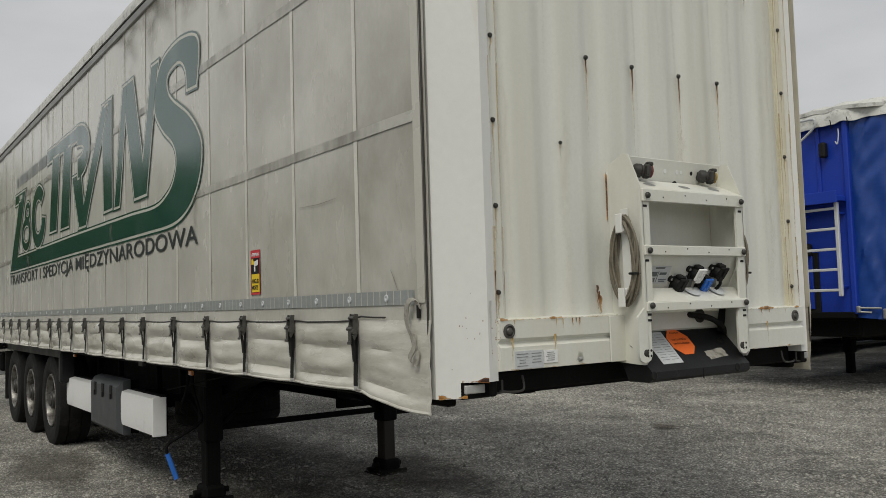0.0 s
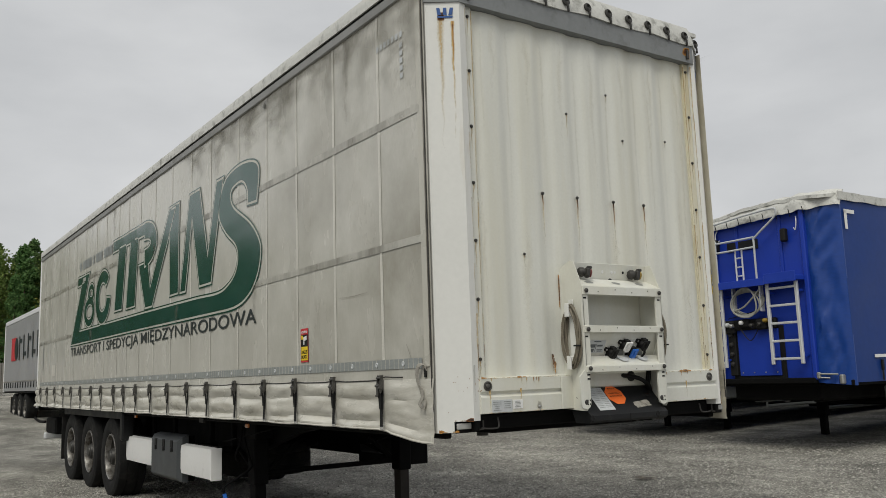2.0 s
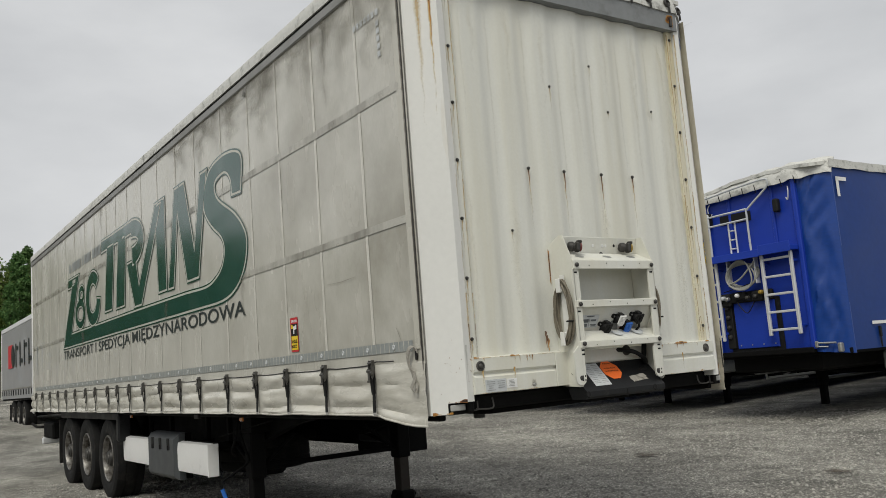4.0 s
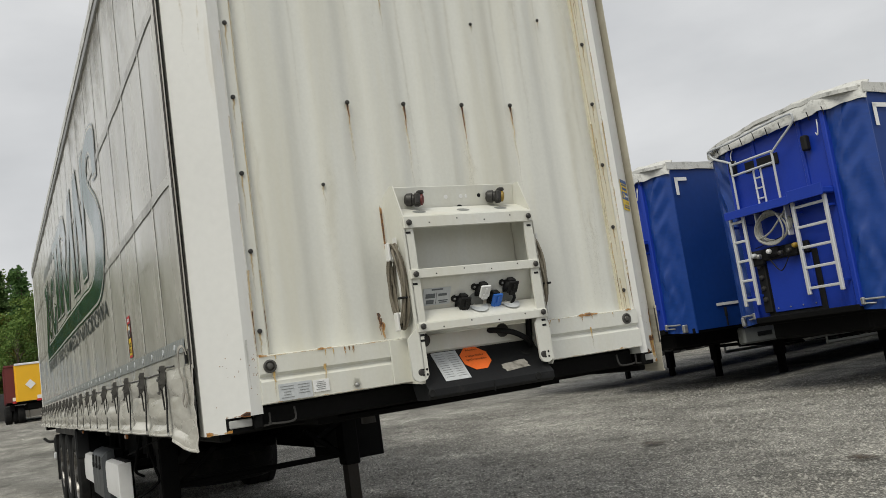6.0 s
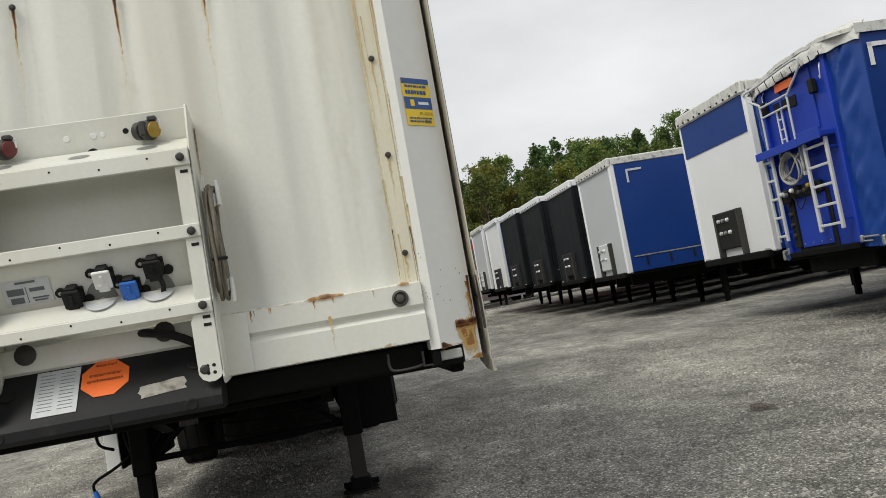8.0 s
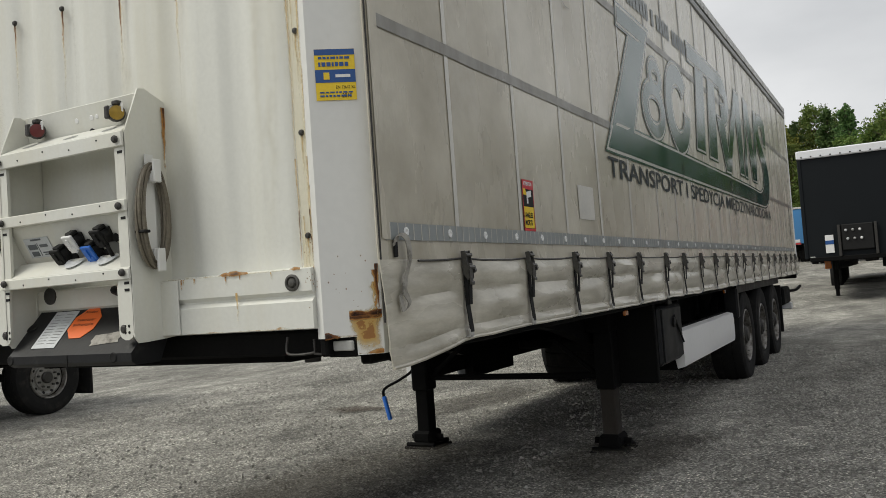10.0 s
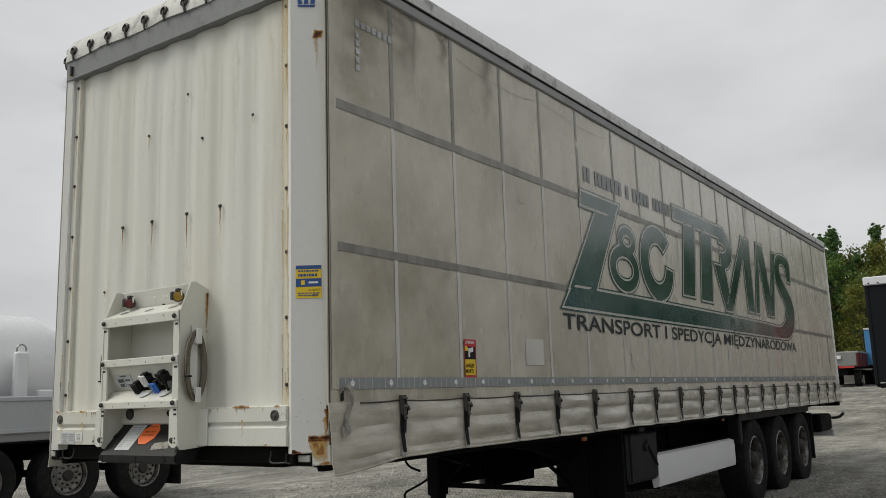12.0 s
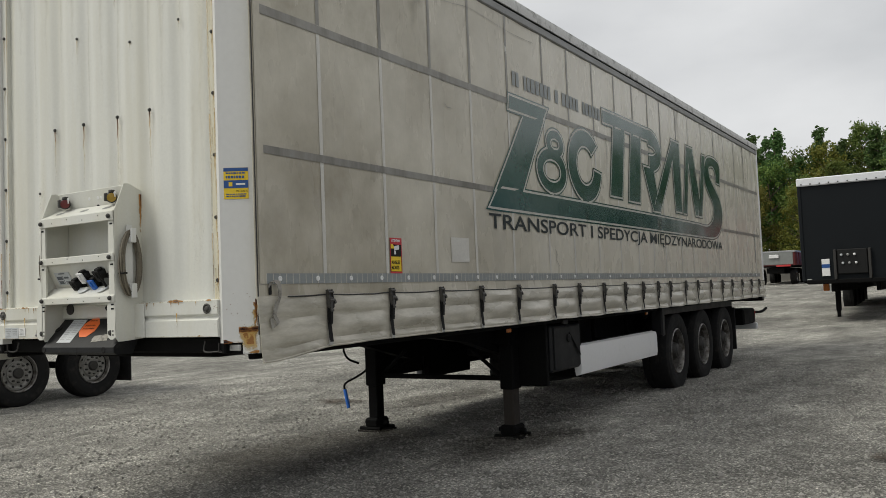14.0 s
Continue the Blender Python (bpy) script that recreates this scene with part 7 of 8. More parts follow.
def parked_trailer(at, front, skin, roof, label, band=None, post=None, low=None, marks=None, stripe=None):
    t = thing("box_trailer", at, label, "trailer", "row of parked trailers")
    fw = part("front_wall", Geo().box((0, 0.03, 2.45), (2.46, 0.06, 2.62), 0.01), front, t)
    if band:
        part("front_band", Geo().box((0, -0.006, 3.42), (2.44, 0.02, 0.62), 0.006), band, fw)
    for s in (-1, 1):
        part("front_post", Geo().box((s * 1.22, 0.05, 2.45), (0.10, 0.14, 2.66), 0.02), post or front, t)
        g = Geo().sheet(lambda y, z, s=s: (s * (1.275 + 0.010 * noise.noise((y * 1.1, z, s))), y, z), [0.12 + 13.3 * i / 44 for i in range(45)], [1.14 + 0.29 * i for i in range(10)], (-s * 0.03, 0, 0))
        cu = part("side_curtain", g, skin, t)
        for k in range(22):
            part("curtain_buckle", Geo().box((s * 1.295, 0.5 + 0.6 * k, 1.36), (0.025, 0.04, 0.20), 0.005), SIGN_BLACK, cu)
        part("skirt_line", Geo().box((s * 1.288, 6.8, 1.50), (0.006, 13.2, 0.03)), stripe or BAND, cu)
        part("corner_mark", Geo().box((s * 1.289, 0.58, 3.58), (0.006, 0.40, 0.05)).box((s * 1.289, 0.40, 3.42), (0.006, 0.05, 0.28)), PAPER, cu)
        part("rear_post", Geo().box((s * 1.25, 13.5, 2.45), (0.07, 0.12, 2.66), 0.01), WHITE_CLEAN, t)
        part("roof_edge", Geo().box((s * 1.265, 6.75, 3.84), (0.05, 13.4, 0.16), 0.02), roof, t)
        leg = part("landing_leg", Geo().box((s * 0.72, 2.6, 0.68), (0.14, 0.14, 0.9), 0.01).box((s * 0.72, 2.6, 0.16), (0.10, 0.10, 0.3), 0.01), BLACK, t)
        part("foot", Geo().box((s * 0.72, 2.6, 0.02), (0.26, 0.28, 0.05), 0.01), BLACK, leg)
        part("chassis_beam", Geo().box((s * 0.55, 6.8, 0.98), (0.10, 13.0, 0.32), 0.01), BLACK, t)
        part("mudflap", Geo().box((s * 1.0, 11.75, 0.62), (0.42, 0.03, 0.6), 0.006), RUBBER, t)
        for y in (8.3, 9.65, 11.0):
            wheel(t, s * 1.02, y, 0.53, 1).matrix_basis = pose(s * 1.02, y, 0.53, 0, 0, -90 * s)
    part("roof", Geo().box((0, 6.75, 3.87), (2.5, 13.5, 0.14), 0.04), roof, t)
    hem = part("roof_hem", Geo().box((0, -0.01, 3.83), (2.56, 0.10, 0.22), 0.03), roof, t)
    for k in range(11):
        part("hem_hook", HEM_HOOK, None, hem, at=pose(-1.15 + 0.23 * k, -0.06, 3.77))
    part("floor_sill", Geo().box((0, 6.75, 1.12), (2.48, 13.4, 0.10), 0.01), BLACK, t)
    part("rear_wall", Geo().box((0, 13.5, 2.45), (2.42, 0.08, 2.6), 0.01), WHITE_CLEAN, t)
    con_ = part("connector_panel", Geo().box((0.0, -0.03, 1.62), (0.74, 0.10, 0.66), 0.02), SIGN_BLACK if front in (BLACK_TARP, WHITE_SKIN) or low else low or PAPER, t)
    for k in range(6):
        part("coupling", Geo().lathe([(0.035, 0), (0.03, 0.04), (0.012, 0.05)], (-0.26 + 0.16 * (k % 3) + 0.03 * (k // 3), -0.08, 1.80 - 0.22 * (k // 3)), (0, -1, 0), 10), (PAPER, STEEL, LABEL_WHITE)[k % 3], con_)
    for x in (-0.42, 0.42):
        part("panel_stay", Geo().box((x, -0.03, 1.55), (0.07, 0.14, 0.80), 0.01), STEEL_DARK, con_)
    part("front_bumper", Geo().box((0, -0.02, 1.10), (2.3, 0.12, 0.12), 0.02), BLACK, t)
    part("headboard_lamp", Geo().box((-1.08, -0.03, 1.16), (0.12, 0.03, 0.05), 0.006), LAMP_CLEAR, t)
    part("headboard_lamp", Geo().box((1.08, -0.03, 1.16), (0.12, 0.03, 0.05), 0.006), LAMP_CLEAR, t)
    return t


ROW = (((-10.9, 7.95), WHITE_SKIN, NAVY_TARP, TARP_WHITE, "white-fronted trailer with a blue top band and blue curtains", NAVY_TARP),
       ((-17.6, 8.0), GREY_SKIN, NAVY_TARP, TARP_WHITE, "pale grey fronted trailer with deep blue curtains, parked in a row", None),
       ((-21.1, 8.1), BLACK_TARP, BLACK_TARP, WHITE_SKIN, "black trailer with a white roof hem, parked in a row", None),
       ((-24.6, 8.1), BLACK_TARP, BLACK_TARP, WHITE_SKIN, "black trailer with a white roof hem, parked in a row", None),
       ((-28.0, 8.1), BLACK_TARP, BLACK_TARP, WHITE_SKIN, "black trailer with a white roof hem, parked in a row", None),
       ((-31.2, 8.1), WHITE_SKIN, NAVY_TARP, WHITE_SKIN, "white-fronted trailer with blue curtains, parked in a row", None),
       ((-34.5, 8.1), GREY_SKIN, GREY_CURTAIN, TARP_WHITE, "pale grey trailer with grey curtains, parked in a row", None),
       ((-42.5, 7.9), RED_SKIN, RED_SKIN, TARP_WHITE, "dark red trailer with a dirty white roof, parked in a row", None))
for (x, y), front, skin, roof, label, band in ROW:
    parked_trailer(pose(x, y, level(x, y)), front, skin, roof, label, band, post=WHITE_SKIN if front == GREY_SKIN else None)

# the dark-fronted trailer behind, with grey sides
bx, by = -21.5, 2.02
box = parked_trailer(pose(bx, by, level(bx, by), 0, 0, 90), BLACK_TARP, GREY_CURTAIN, WHITE_SKIN, "black-fronted box trailer with a white roof and grey curtain sides")
box["group"] = ""
part("white_notice", Geo().box((-0.66, -0.02, 1.48), (0.20, 0.02, 0.46), 0.003), LABEL_WHITE, box, "white notice with a blue band")
part("notice_band", Geo().box((-0.66, -0.033, 1.52), (0.20, 0.006, 0.10)), NAVY, box)
for x in (-0.80, 0.80):
    part("amber_lamp", Geo().box((x, 0.9, 0.95), (0.16, 0.06, 0.22), 0.02), LAMP_AMBER, box)
for s in (-1, 1):
    part("red_block", Geo().box((s * 1.292, 10.85, 2.72), (0.006, 1.15, 0.87)), RED, box)
    part("grey_half", Geo().lathe([(0.42, 0), (0.41, 0.003), (0.01, 0.003)], (s * 1.294, 10.20, 2.72), (s, 0, 0), 20), INK, box)
    for k in range(5):
        part("name_bar", Geo().box((s * 1.293, 9.45 - 1.0 * k, 2.72), (0.006, 0.17, 0.87)), INK, box)
        part("name_bar", Geo().box((s * 1.293, 9.10 - 1.0 * k, 2.72 + 0.25 * (-1) ** k), (0.006, 0.42, 0.14)), INK, box)

# ---- flatbed truck with a white tank, beside the trailer ----
TRUCK_DISC = steel_disc()
FX, FY = -1.72, -7.5
fz = level(FX, FY)
bed = thing("flatbed_truck", pose(FX, FY, fz), "grey drop-side flatbed truck with twin rear axles", "truck")
part("deck", Geo().box((0, -1.25, 1.09), (9.4, 2.5, 0.12), 0.01), GREY_CURTAIN, bed)
for y in (0.0, -2.5):
    for k in range(4):
        sb = part("side_board", Geo().box((-3.5 + 2.34 * k, y, 1.40), (2.30, 0.05, 0.52), 0.012), GREY_SKIN, bed, "pale grey drop-side board")
        part("board_rib", Geo().box((-3.5 + 2.34 * k, y + (0.03 if y == 0 else -0.03), 1.62), (2.28, 0.03, 0.06), 0.006), GREY_SKIN, sb)
        part("board_rib", Geo().box((-3.5 + 2.34 * k, y + (0.03 if y == 0 else -0.03), 1.18), (2.28, 0.03, 0.06), 0.006), GREY_SKIN, sb)
        part("board_post", Geo().box((-4.66 + 2.34 * k, y + (0.03 if y == 0 else -0.03), 1.38), (0.08, 0.05, 0.56), 0.008), ALU, sb)
for y in (-0.75, -1.75):
    part("chassis_beam", Geo().box((0, y, 0.88), (9.2, 0.10, 0.30), 0.01), BLACK, bed)
for x in (-3.66, -2.38, -1.10, 0.18):
    for y, s in ((-0.20, 1), (-2.3, -1)):
        wheel(bed, x, y, 0.50, s, scale=0.95, steel=TRUCK_DISC)
    part("axle", Geo().tube([(x, -0.3, 0.5), (x, -2.2, 0.5)], 0.06, 10), BLACK, bed)
part("mudflap", Geo().box((-4.32, -0.22, 0.55), (0.03, 0.46, 0.72), 0.006), RUBBER, bed)
part("mudguard", Geo().box((-1.8, -0.2, 1.02), (5.0, 0.5, 0.03), 0.01), BLACK, bed)
part("headboard", Geo().box((4.72, -1.25, 1.75), (0.08, 2.5, 1.2), 0.02), GREY_SKIN, bed)
tank = thing("liquid_tank", pose(FX + 0.67, FY - 1.25, fz + 1.15), "glossy white cylindrical tank standing on the flatbed", "tank")
part("shell", Geo().lathe([(0.05, -3.45), (0.45, -3.40), (0.74, -3.22), (0.86, -2.95), (0.86, 2.5), (0.74, 2.8), (0.45, 2.95), (0.05, 3.0)], (0, 0, 0.90), (1, 0, 0), 40), TANK_WHITE, tank)
for x in (-2.3, 0.0, 2.0):
    part("saddle", Geo().box((x, 0, 0.12), (0.16, 1.3, 0.24), 0.02), GREY_SKIN, tank)
part("manifold", Geo().box((-2.35, 1.0, 0.75), (0.20, 0.12, 0.80), 0.03).box((-2.72, 1.0, 0.52), (0.22, 0.12, 0.16), 0.02), TANK_WHITE, tank)
part("lifting_eye", Geo().tube([(-2.35 + 0.07 * math.cos(a), 1.0, 1.18 + 0.07 * math.sin(a)) for a in [2 * math.pi * i / 16 for i in range(16)]], 0.014, 6, True), STEEL, tank)
part("manhole", Geo().lathe([(0.3, 0), (0.3, 0.1), (0.24, 0.13), (0.02, 0.14)], (0.3, 0, 1.74), (0, 0, 1), 20), TANK_WHITE, tank)

# ---- vans and far vehicles ----
def delivery_van(at, label, high=0.0):
    v = thing("delivery_van", at, label, "van")
    side_ = [(-0.05, 0.35), (-0.10, 0.75), (0.02, 0.98), (0.75, 1.22), (1.45, 2.02 + high * 0.3), (1.75, 2.16 + high), (5.3, 2.22 + high), (5.38, 0.45), (5.3, 0.35)]
    g = Geo().ring([[(x, y * (0.94 if z > 1.6 else 1.0), z) for y, z in side_] for x in (-0.98, -0.90, 0.90, 0.98)])
    part("body", g, WHITE_SKIN, v)
    part("windscreen", Geo().add([(-0.80, 0.70, 1.24), (0.80, 0.70, 1.24), (0.72, 1.36, 1.98), (-0.72, 1.36, 1.98), (-0.80, 0.78, 1.24), (0.80, 0.78, 1.24), (0.72, 1.44, 1.98), (-0.72, 1.44, 1.98)], [(0, 1, 2, 3), (4, 7, 6, 5), (0, 4, 5, 1), (1, 5, 6, 2), (2, 6, 7, 3), (3, 7, 4, 0)]), GLASS, v)
    for s in (-1, 1):
        part("side_window", Geo().prism([(1.0, 1.30), (2.05, 1.30), (2.05, 1.88), (1.52, 1.88)], 0.02, Matrix(((0, 0, s, s * 0.975), (1, 0, 0, 0), (0, 1, 0, 0), (0, 0, 0, 1)))), GLASS, v)
        part("headlamp", Geo().box((s * 0.72, -0.05, 0.84), (0.30, 0.16, 0.22), 0.05), LAMP_CLEAR, v)
        part("mirror", Geo().box((s * 1.10, 0.95, 1.45), (0.18, 0.12, 0.30), 0.03), SIGN_BLACK, v)
        part("sill_trim", Geo().box((s * 0.985, 2.9, 0.62), (0.03, 2.4, 0.16), 0.01), PLASTIC, v)
        for y in (0.75, 4.3):
            w = part("wheel", TYRE, None, v, at=pose(s * 0.86, y, 0.33, 0, 0, -90 * s) @ Matrix.Scale(0.62, 4))
            part("rim", RIM_ME, None, w)
            part("disc", DISC_ME, None, w)
            part("hub", HUB, None, w)
    part("bumper", Geo().box((0, -0.12, 0.48), (1.9, 0.20, 0.30), 0.06), PLASTIC, v)
    part("grille", Geo().box((0, -0.09, 0.80), (0.9, 0.06, 0.16), 0.02), SIGN_BLACK, v)
    return v


x, y = -57.0, 5.4
cv = delivery_van(pose(x, y, level(x, y), 0, 0, 78), "white box van with a high body and dark windscreen")
part("box_body", Geo().box((0, 3.6, 1.75), (2.12, 4.0, 2.3), 0.06), WHITE_SKIN, cv)
part("luton_front", Geo().box((0, 1.55, 2.55), (2.0, 0.9, 0.65), 0.15), WHITE_SKIN, cv)
for x, y in ((-45.5, 8.3), (-48.6, 7.6)):
    delivery_van(pose(x, y, level(x, y), 0, 0, 12), "white delivery van parked behind the trailers")


def tipper(at, mat, rim, label, h, w=2.5, ln=7.0):
    t = thing("tipper_trailer", at, label, "trailer")
    for s in (-1, 1):
        part("side_panel", Geo().box((s * w / 2, ln / 2, 1.25 + h / 2), (0.07, ln, h), 0.015), mat, t)
        for k in range(7):
            part("panel_rib", Geo().box((s * (w / 2 + 0.05), 0.3 + k * (ln - 0.6) / 6, 1.25 + h / 2), (0.06, 0.10, h - 0.04), 0.01), mat, t)
        for y in (ln - 0.9, ln - 2.2):
            wheel(t, s * 0.4 * w, y, 0.53, 1).matrix_basis = pose(s * 0.4 * w, y, 0.53, 0, 0, -90 * s)
        wheel(t, s * 0.4 * w, 1.0, 0.53, 1).matrix_basis = pose(s * 0.4 * w, 1.0, 0.53, 0, 0, -90 * s)
    part("end_panel", Geo().box((0, 0.0, 1.25 + h / 2), (w, 0.07, h), 0.015), mat, t)
    part("end_panel", Geo().box((0, ln, 1.25 + h / 2), (w, 0.07, h), 0.015), mat, t)
    part("top_rim", Geo().box((0, -0.02, 1.25 + h), (w + 0.1, 0.12, 0.12), 0.02).box((w / 2, ln / 2, 1.25 + h), (0.12, ln, 0.12), 0.02).box((-w / 2, ln / 2, 1.25 + h), (0.12, ln, 0.12), 0.02), rim, t)
    part("bed_floor", Geo().box((0, ln / 2, 1.25), (w - 0.02, ln, 0.10), 0.01), BLACK, t)
    part("chassis", Geo().box((0, ln / 2, 0.95), (0.44 * w, ln - 0.4, 0.36), 0.02), BLACK, t)
    part("end_plate", Geo().box((0.22 * w, -0.05, 1.42), (0.32 * w, 0.03, 0.20), 0.004), LABEL_WHITE, t)
    part("end_plate", Geo().box((0.22 * w, -0.05, 1.24), (0.36 * w, 0.03, 0.12), 0.004), LAMP_RED, t)
    return t


for (x, y), mat, rim, label, h, w_ in (((-58.4, -3.57), CYAN_SKIN, TARP_WHITE, "faded blue tipper trailer with a pale rim", 2.35, 2.5),
                                   ((-55.0, -6.1), MAROON, GREY_CURTAIN, "maroon and grey low trailer", 0.9, 2.5),
                                   ((-52.2, -1.2), MAROON, MAROON, "dark red tall skip body", 2.1, 0.56),
                                   ((-51.8, 0.0), YELLOW_SKIN, WHITE_SKIN, "yellow box body with a white top rim", 2.15, 1.85),
                                   ((-50.2, 1.67), MAROON, RED, "small dark red body with a bright red rim", 0.62, 0.40)):
    tt = tipper(pose(x, y, level(x, y), 0, 0, 90), mat, rim, label, h, w_)
    if mat == YELLOW_SKIN:
        for xx in (-0.2,):
            part("diamond_plate", Geo().prism([(-0.28, 0), (0, -0.28), (0.28, 0), (0, 0.28)], 0.02, Matrix(((1, 0, 0, xx), (0, 0, 1, -0.075), (0, 1, 0, 2.2), (0, 0, 0, 1)))), LABEL_WHITE, tt)
    if mat == MAROON and w_ > 2:
        part("grey_end", Geo().box((0, -0.05, 1.72), (2.3, 0.04, 0.8), 0.01), FADED, tt)
        part("end_box", Geo().box((0, -0.12, 1.85), (0.6, 0.1, 0.22), 0.02), LABEL_WHITE, tt)

# ---- retaining wall at the wood's edge ----
g = Geo()
wall_pts = [(-58, 24), (-61, 14), (-63, 4), (-63.5, -6), (-62, -20)]
for (x0, y0), (x1, y1) in zip(wall_pts, wall_pts[1:]):
    n = 5
    for k in range(n):
        xa, ya = x0 + (x1 - x0) * (k + 0.5) / n, y0 + (y1 - y0) * (k + 0.5) / n
        ln = math.hypot(x1 - x0, y1 - y0) / n
        g.box((0, 0, 0), (ln - 0.03, 0.3, 2.0), 0.03, pose(xa, ya, level(xa, ya) + 0.8, 0, 0, math.degrees(math.atan2(y1 - y0, x1 - x0))))
wl_ = part("retaining_wall", g, CONCRETE)
tagged(wl_, "long low wall of pale concrete panels at the wood's edge", "wall", kind="structure")


# ---- trees ----
def leaf_cloud(centres, radii, per, size, rng, flat_=0.6):
    """Small leaf quads scattered in clumps."""
    n = len(centres) * per
    c = np.repeat(np.array(centres), per, 0)
    r = np.repeat(np.array(radii), per)[:, None]
    d = rng.normal(size=(n, 3))
    d /= np.linalg.norm(d, axis=1)[:, None]
    p = c + d * r * rng.random((n, 1)) ** 0.5 * np.array([1, 1, flat_])
    u = rng.normal(size=(n, 3))
    u /= np.linalg.norm(u, axis=1)[:, None]
    w = np.cross(u, rng.normal(size=(n, 3)))
    w /= np.linalg.norm(w, axis=1)[:, None]
    s = size * (0.6 + 0.8 * rng.random((n, 1)))
    v = np.stack([p - u * s, p - w * s * 0.55, p + u * s, p + w * s * 0.55], 1).reshape(-1, 3)
    f = np.arange(n * 4).reshape(-1, 4)
    return v, f


def mesh_np(name, v, f, mat):
    me = bpy.data.meshes.new(name)
    me.from_pydata(v.tolist(), [], f.tolist())
    me.materials.append(mat)
    return me


def pine_tree(seed, h, spread=1.0):
    rng, rnd = np.random.default_rng(seed), random.Random(seed)
    bend = [(0.25 * math.sin(k * 0.7 + seed), 0.25 * math.cos(k * 0.9 + seed), h * k / 8) for k in range(9)]
    tr = Geo().tube(bend, 0.17, 7, r1=0.03)
    cs, rs = [], []
    for b in range(110):
        k = rnd.random() ** 0.9
        z = h * (0.12 + 0.86 * k)
        a = rnd.uniform(0, 2 * math.pi)
        L = spread * (0.30 + 2.3 * (1 - k) ** 0.6) * rnd.uniform(0.3, 1.1)
        rise = L * rnd.uniform(0.0, 0.6)
        tr.tube([(0, 0, z), (L * 0.6 * math.cos(a), L * 0.6 * math.sin(a), z + rise * 0.3), (L * math.cos(a), L * math.sin(a), z + rise)], 0.03, 4, r1=0.008)
        for q in range(3):
            f = rnd.uniform(0.4, 1.05)
            cs.append((L * f * math.cos(a) + rnd.uniform(-0.3, 0.3), L * f * math.sin(a) + rnd.uniform(-0.3, 0.3), z + rise * f + rnd.uniform(-0.25, 0.3)))
            rs.append(rnd.uniform(0.3, 0.7) * (1.1 - 0.6 * k))
    cs += [(0, 0, h * 0.95), (0.08, 0, h * 0.99), (0, 0.05, h * 1.02)]
    rs += [0.3, 0.2, 0.1]
    v, f = leaf_cloud(cs, rs, 24, 0.13, rng, 0.9)
    return tr.mesh("trunk", BARK), mesh_np("crown", v, f, PINE)


def broadleaf(seed, h, mat, wide=1.0):
    rng, rnd = np.random.default_rng(seed), random.Random(seed)
    lean = rnd.uniform(-0.5, 0.5)
    tr = Geo().tube([(lean * (k / 6) ** 2, 0.15 * math.sin(k), h * 0.8 * k / 6) for k in range(7)], 0.16, 7, r1=0.04)
    cs, rs = [], []
    for b in range(46):
        k = rnd.random()
        z = h * (0.08 + 0.9 * k)
        a = rnd.uniform(0, 2 * math.pi)
        prof_ = math.sin(math.pi * min(0.97, 0.12 + 0.86 * k)) ** 0.7
        L = wide * h * 0.25 * prof_ * rnd.uniform(0.55, 1.12) + 0.15
        end = (L * math.cos(a) + lean * k * k, L * math.sin(a), z)
        tr.tube([(lean * k * k * 0.6, 0, max(0.4, z - L * 0.8)), (end[0] * 0.5, end[1] * 0.5, z - L * 0.3), end], 0.045, 4, r1=0.01)
        for q in range(3):
            cs.append((end[0] * rnd.uniform(0.55, 1.05) + rnd.uniform(-0.4, 0.4), end[1] * rnd.uniform(0.55, 1.05) + rnd.uniform(-0.4, 0.4), z + rnd.uniform(-0.5, 0.5)))
            rs.append(rnd.uniform(0.4, 0.85))
    v, f = leaf_cloud(cs, rs, 48, 0.12, rng, 0.8)
    return tr.mesh("trunk", BARK), mesh_np("crown", v, f, mat)


KINDS = [("pine_tree", "tall dark green pine with a ragged crown", [pine_tree(11, 11.5, 0.8), pine_tree(12, 12.5, 0.7), pine_tree(13, 11.0, 0.95), pine_tree(14, 12.0, 0.8), pine_tree(15, 12.0, 0.65)]),
         ("broadleaf_tree", "leafy green tree with a loose crown", [broadleaf(21, 10.5, LEAF), broadleaf(22, 9.5, LEAF, 1.2), broadleaf(23, 11.5, LEAF, 0.9)]),
         ("autumn_tree", "broadleaf tree with yellowing autumn leaves", [broadleaf(31, 10.0, GOLD), broadleaf(32, 9.0, GOLD, 1.1)])]
rnd = random.Random(77)


def plant(kind, x, y, s):
    name, label, forms = KINDS[kind]
    tr, cr = forms[rnd.randrange(len(forms))]
    t = thing(name, pose(x, y, level(x, y) - 0.1, rnd.uniform(-2, 2), rnd.uniform(-2, 2), rnd.uniform(0, 360)) @ Matrix.Scale(s, 4), label, "tree", "wood behind the yard")
    part("trunk", tr, None, t)
    part("crown", cr, None, t)


for row, (rad, gap) in enumerate(((67, 2.8), (70.5, 2.4), (75, 2.2), (80, 2.2), (86, 2.2))):
    a = 146.0
    while a < 216:
        r = rad + rnd.uniform(-2, 2) + (0 if a > 150 else 4)
        k = rnd.random()
        kind = (1 if k < 0.74 else 2 if k < 0.88 else 0) if row < 2 else (0 if k < 0.62 else 1 if k < 0.93 else 2)
        if 160 < a < 172 and row < 3 and k > 0.55:
            kind = 2
        s = (0.76, 0.94, 1.03, 1.05, 1.07)[row] * (0.84 if kind == 0 else 0.94) * rnd.uniform(0.90, 1.10)
        s *= 1.14 if a > 192 else 1.03
        plant(kind, r * math.cos(radians(a)), r * math.sin(radians(a)), s)
        a += math.degrees(gap / rad) * rnd.uniform(0.75, 1.3)
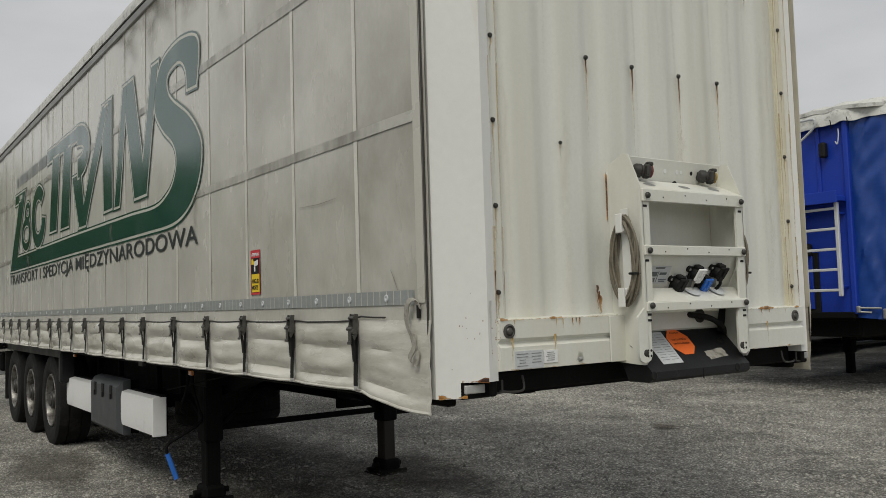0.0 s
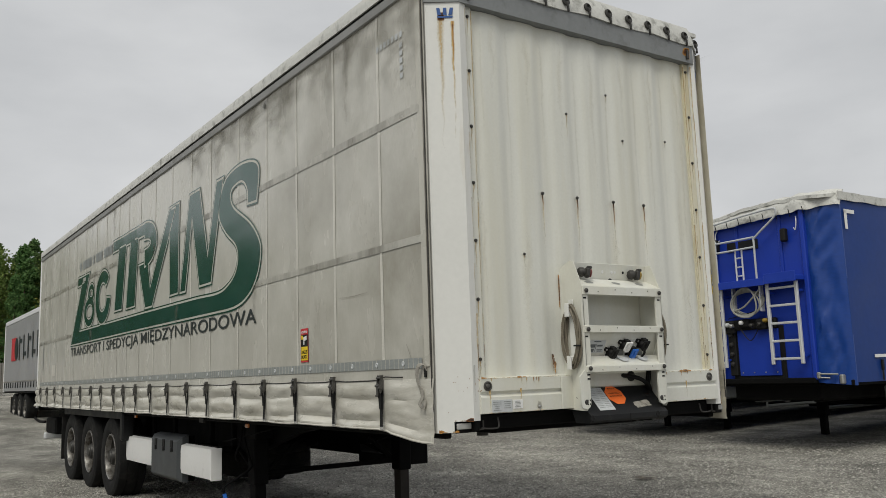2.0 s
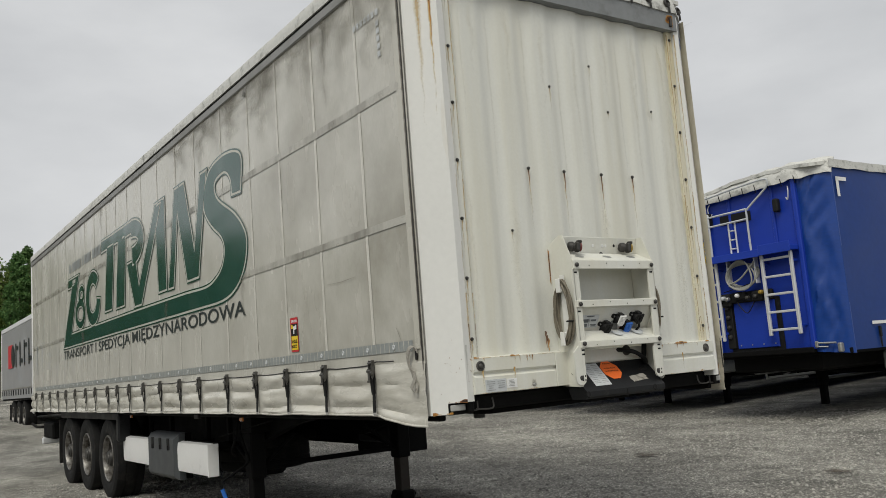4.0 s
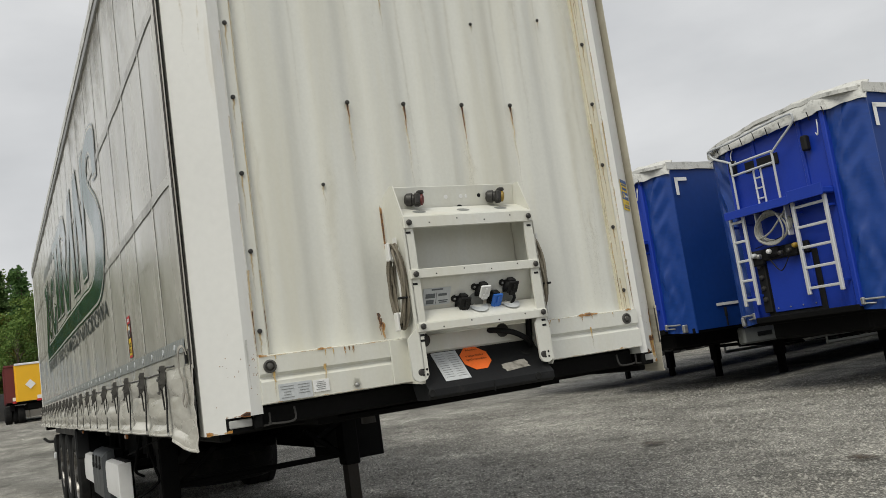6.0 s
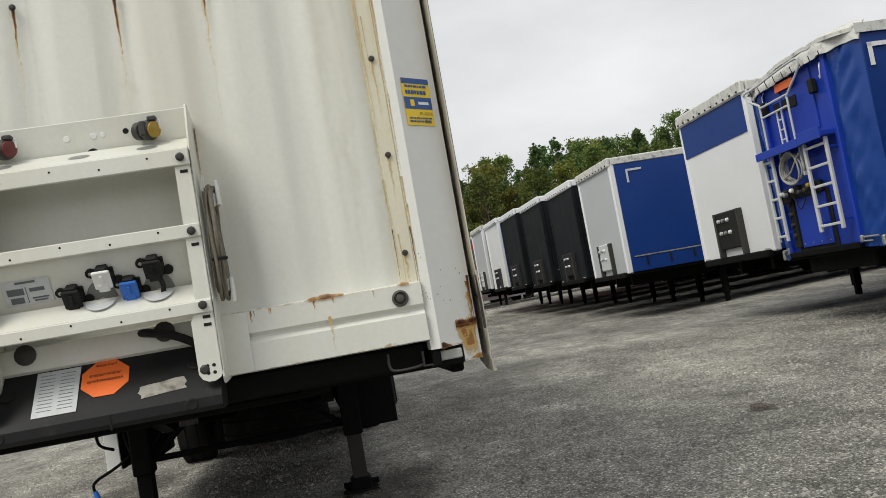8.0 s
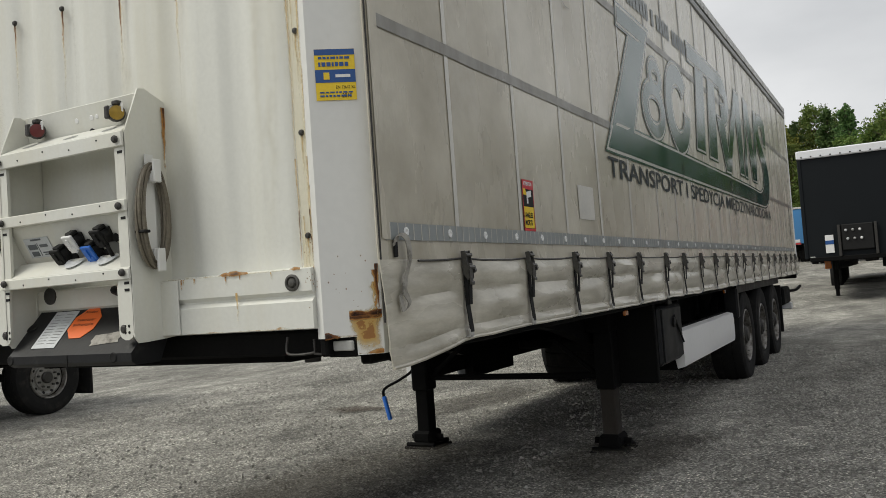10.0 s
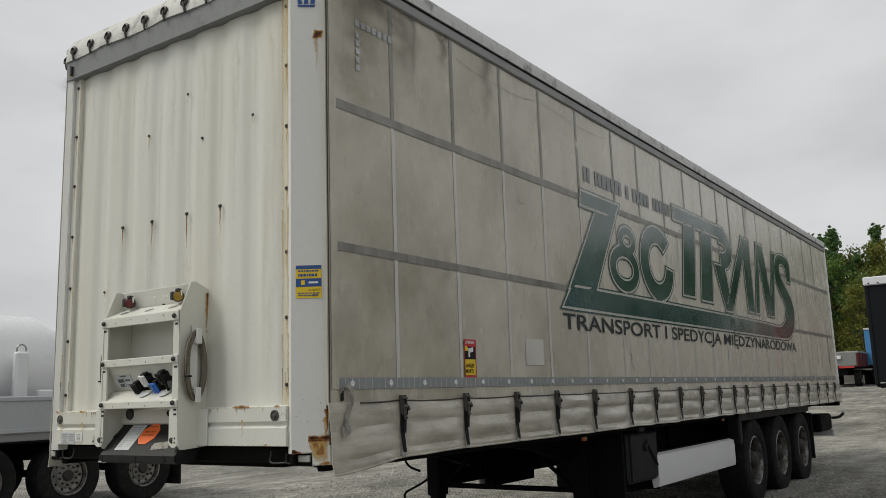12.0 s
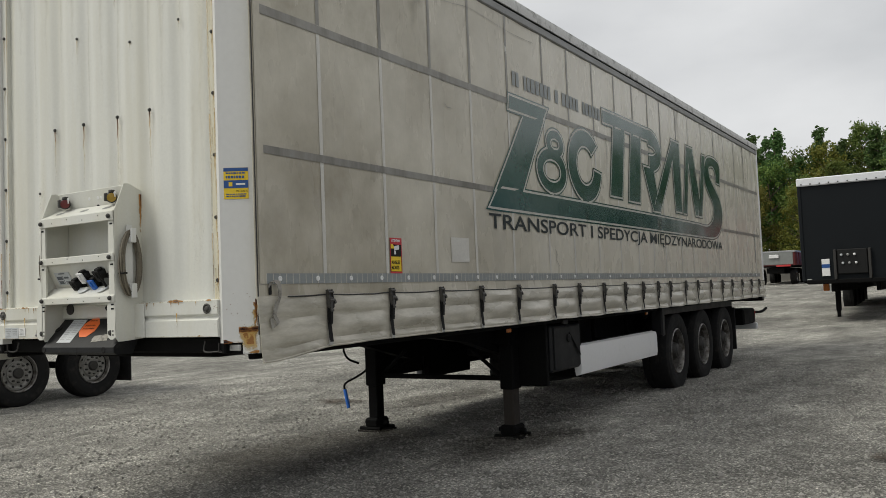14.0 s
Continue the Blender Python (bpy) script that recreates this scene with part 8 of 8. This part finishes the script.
for x, y, s in ((-24, -50, 0.55), (-26.5, -52, 0.6), (-20, -55, 0.5), (-31, -50, 0.55), (-16, -58, 0.6), (-38, -47, 0.7), (-46, -42, 0.75)):
    plant(0, x, y, s)

# ---- worn patches and loose stones ----
for k, (x, y, w, d) in enumerate(((-3.5, 4.03, 0.24, 0.18), (-0.85, 3.8, 0.2, 0.15), (-5.7, -2.7, 0.3, 0.5))):
    pts = [(w * math.cos(a) * (1 + 0.3 * math.sin(3 * a + k)), d * math.sin(a) * (1 + 0.25 * math.cos(2 * a + k))) for a in [2 * math.pi * i / 10 for i in range(10)]]
    p = wear_patch(pts, "oil_stain", OIL, None, pose(x, y, level(x, y) + 0.022), 90 + k, 0.05)
    tagged(p, "small brown stain soaked into the gravel", "stain")
# ragged brown soil around the legs, with the trailer's shade painted in
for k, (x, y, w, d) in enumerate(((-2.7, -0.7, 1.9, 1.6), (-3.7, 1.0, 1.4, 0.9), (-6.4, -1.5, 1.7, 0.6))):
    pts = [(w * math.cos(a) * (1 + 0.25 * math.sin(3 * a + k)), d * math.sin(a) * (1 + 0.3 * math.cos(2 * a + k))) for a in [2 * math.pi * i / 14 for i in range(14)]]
    p = wear_patch(pts, "soil_shade_patch", SOIL_SHADE, None, pose(x, y, level(x, y) + 0.020), 130 + k, 0.02)
    tagged(p, "dark soil below the trailer, deepened with painted shade", "stain", kind="stuff")
rng = np.random.default_rng(5)
pv, pf, base = [], [], [(1, 0, 0), (-0.4, 0.9, 0), (-0.6, -0.8, 0), (0.15, 0.1, 0.75), (0.1, 0.0, -0.5)]
faces_ = [(0, 1, 3), (1, 2, 3), (2, 0, 3), (1, 0, 4), (2, 1, 4), (0, 2, 4)]
COUNT = 60000
px, py = rng.uniform(-11, 3.5, COUNT), rng.uniform(-6.5, 9.0, COUNT)
sz, an = 0.006 + 0.018 * rng.random(COUNT) ** 2.5, rng.uniform(0, 6.28, COUNT)
for i in range(COUNT):
    x, y, s = float(px[i]), float(py[i]), float(sz[i])
    c, q = math.cos(an[i]) * s, math.sin(an[i]) * s
    o, z = len(pv), level(x, y) + 0.012 * noise.noise((x * 0.6, y * 0.6, 0)) + 0.1 * s
    pv += [(x + c * b[0] - q * b[1], y + q * b[0] + c * b[1], z + s * b[2]) for b in base]
    pf += [tuple(k + o for k in t) for t in faces_]
me = bpy.data.meshes.new("loose_stones")
me.from_pydata(pv, [], pf)
me.materials.append(STONE)
tagged(part("loose_stones", me, None), "scattered loose grey stones on the yard", "gravel", kind="stuff")
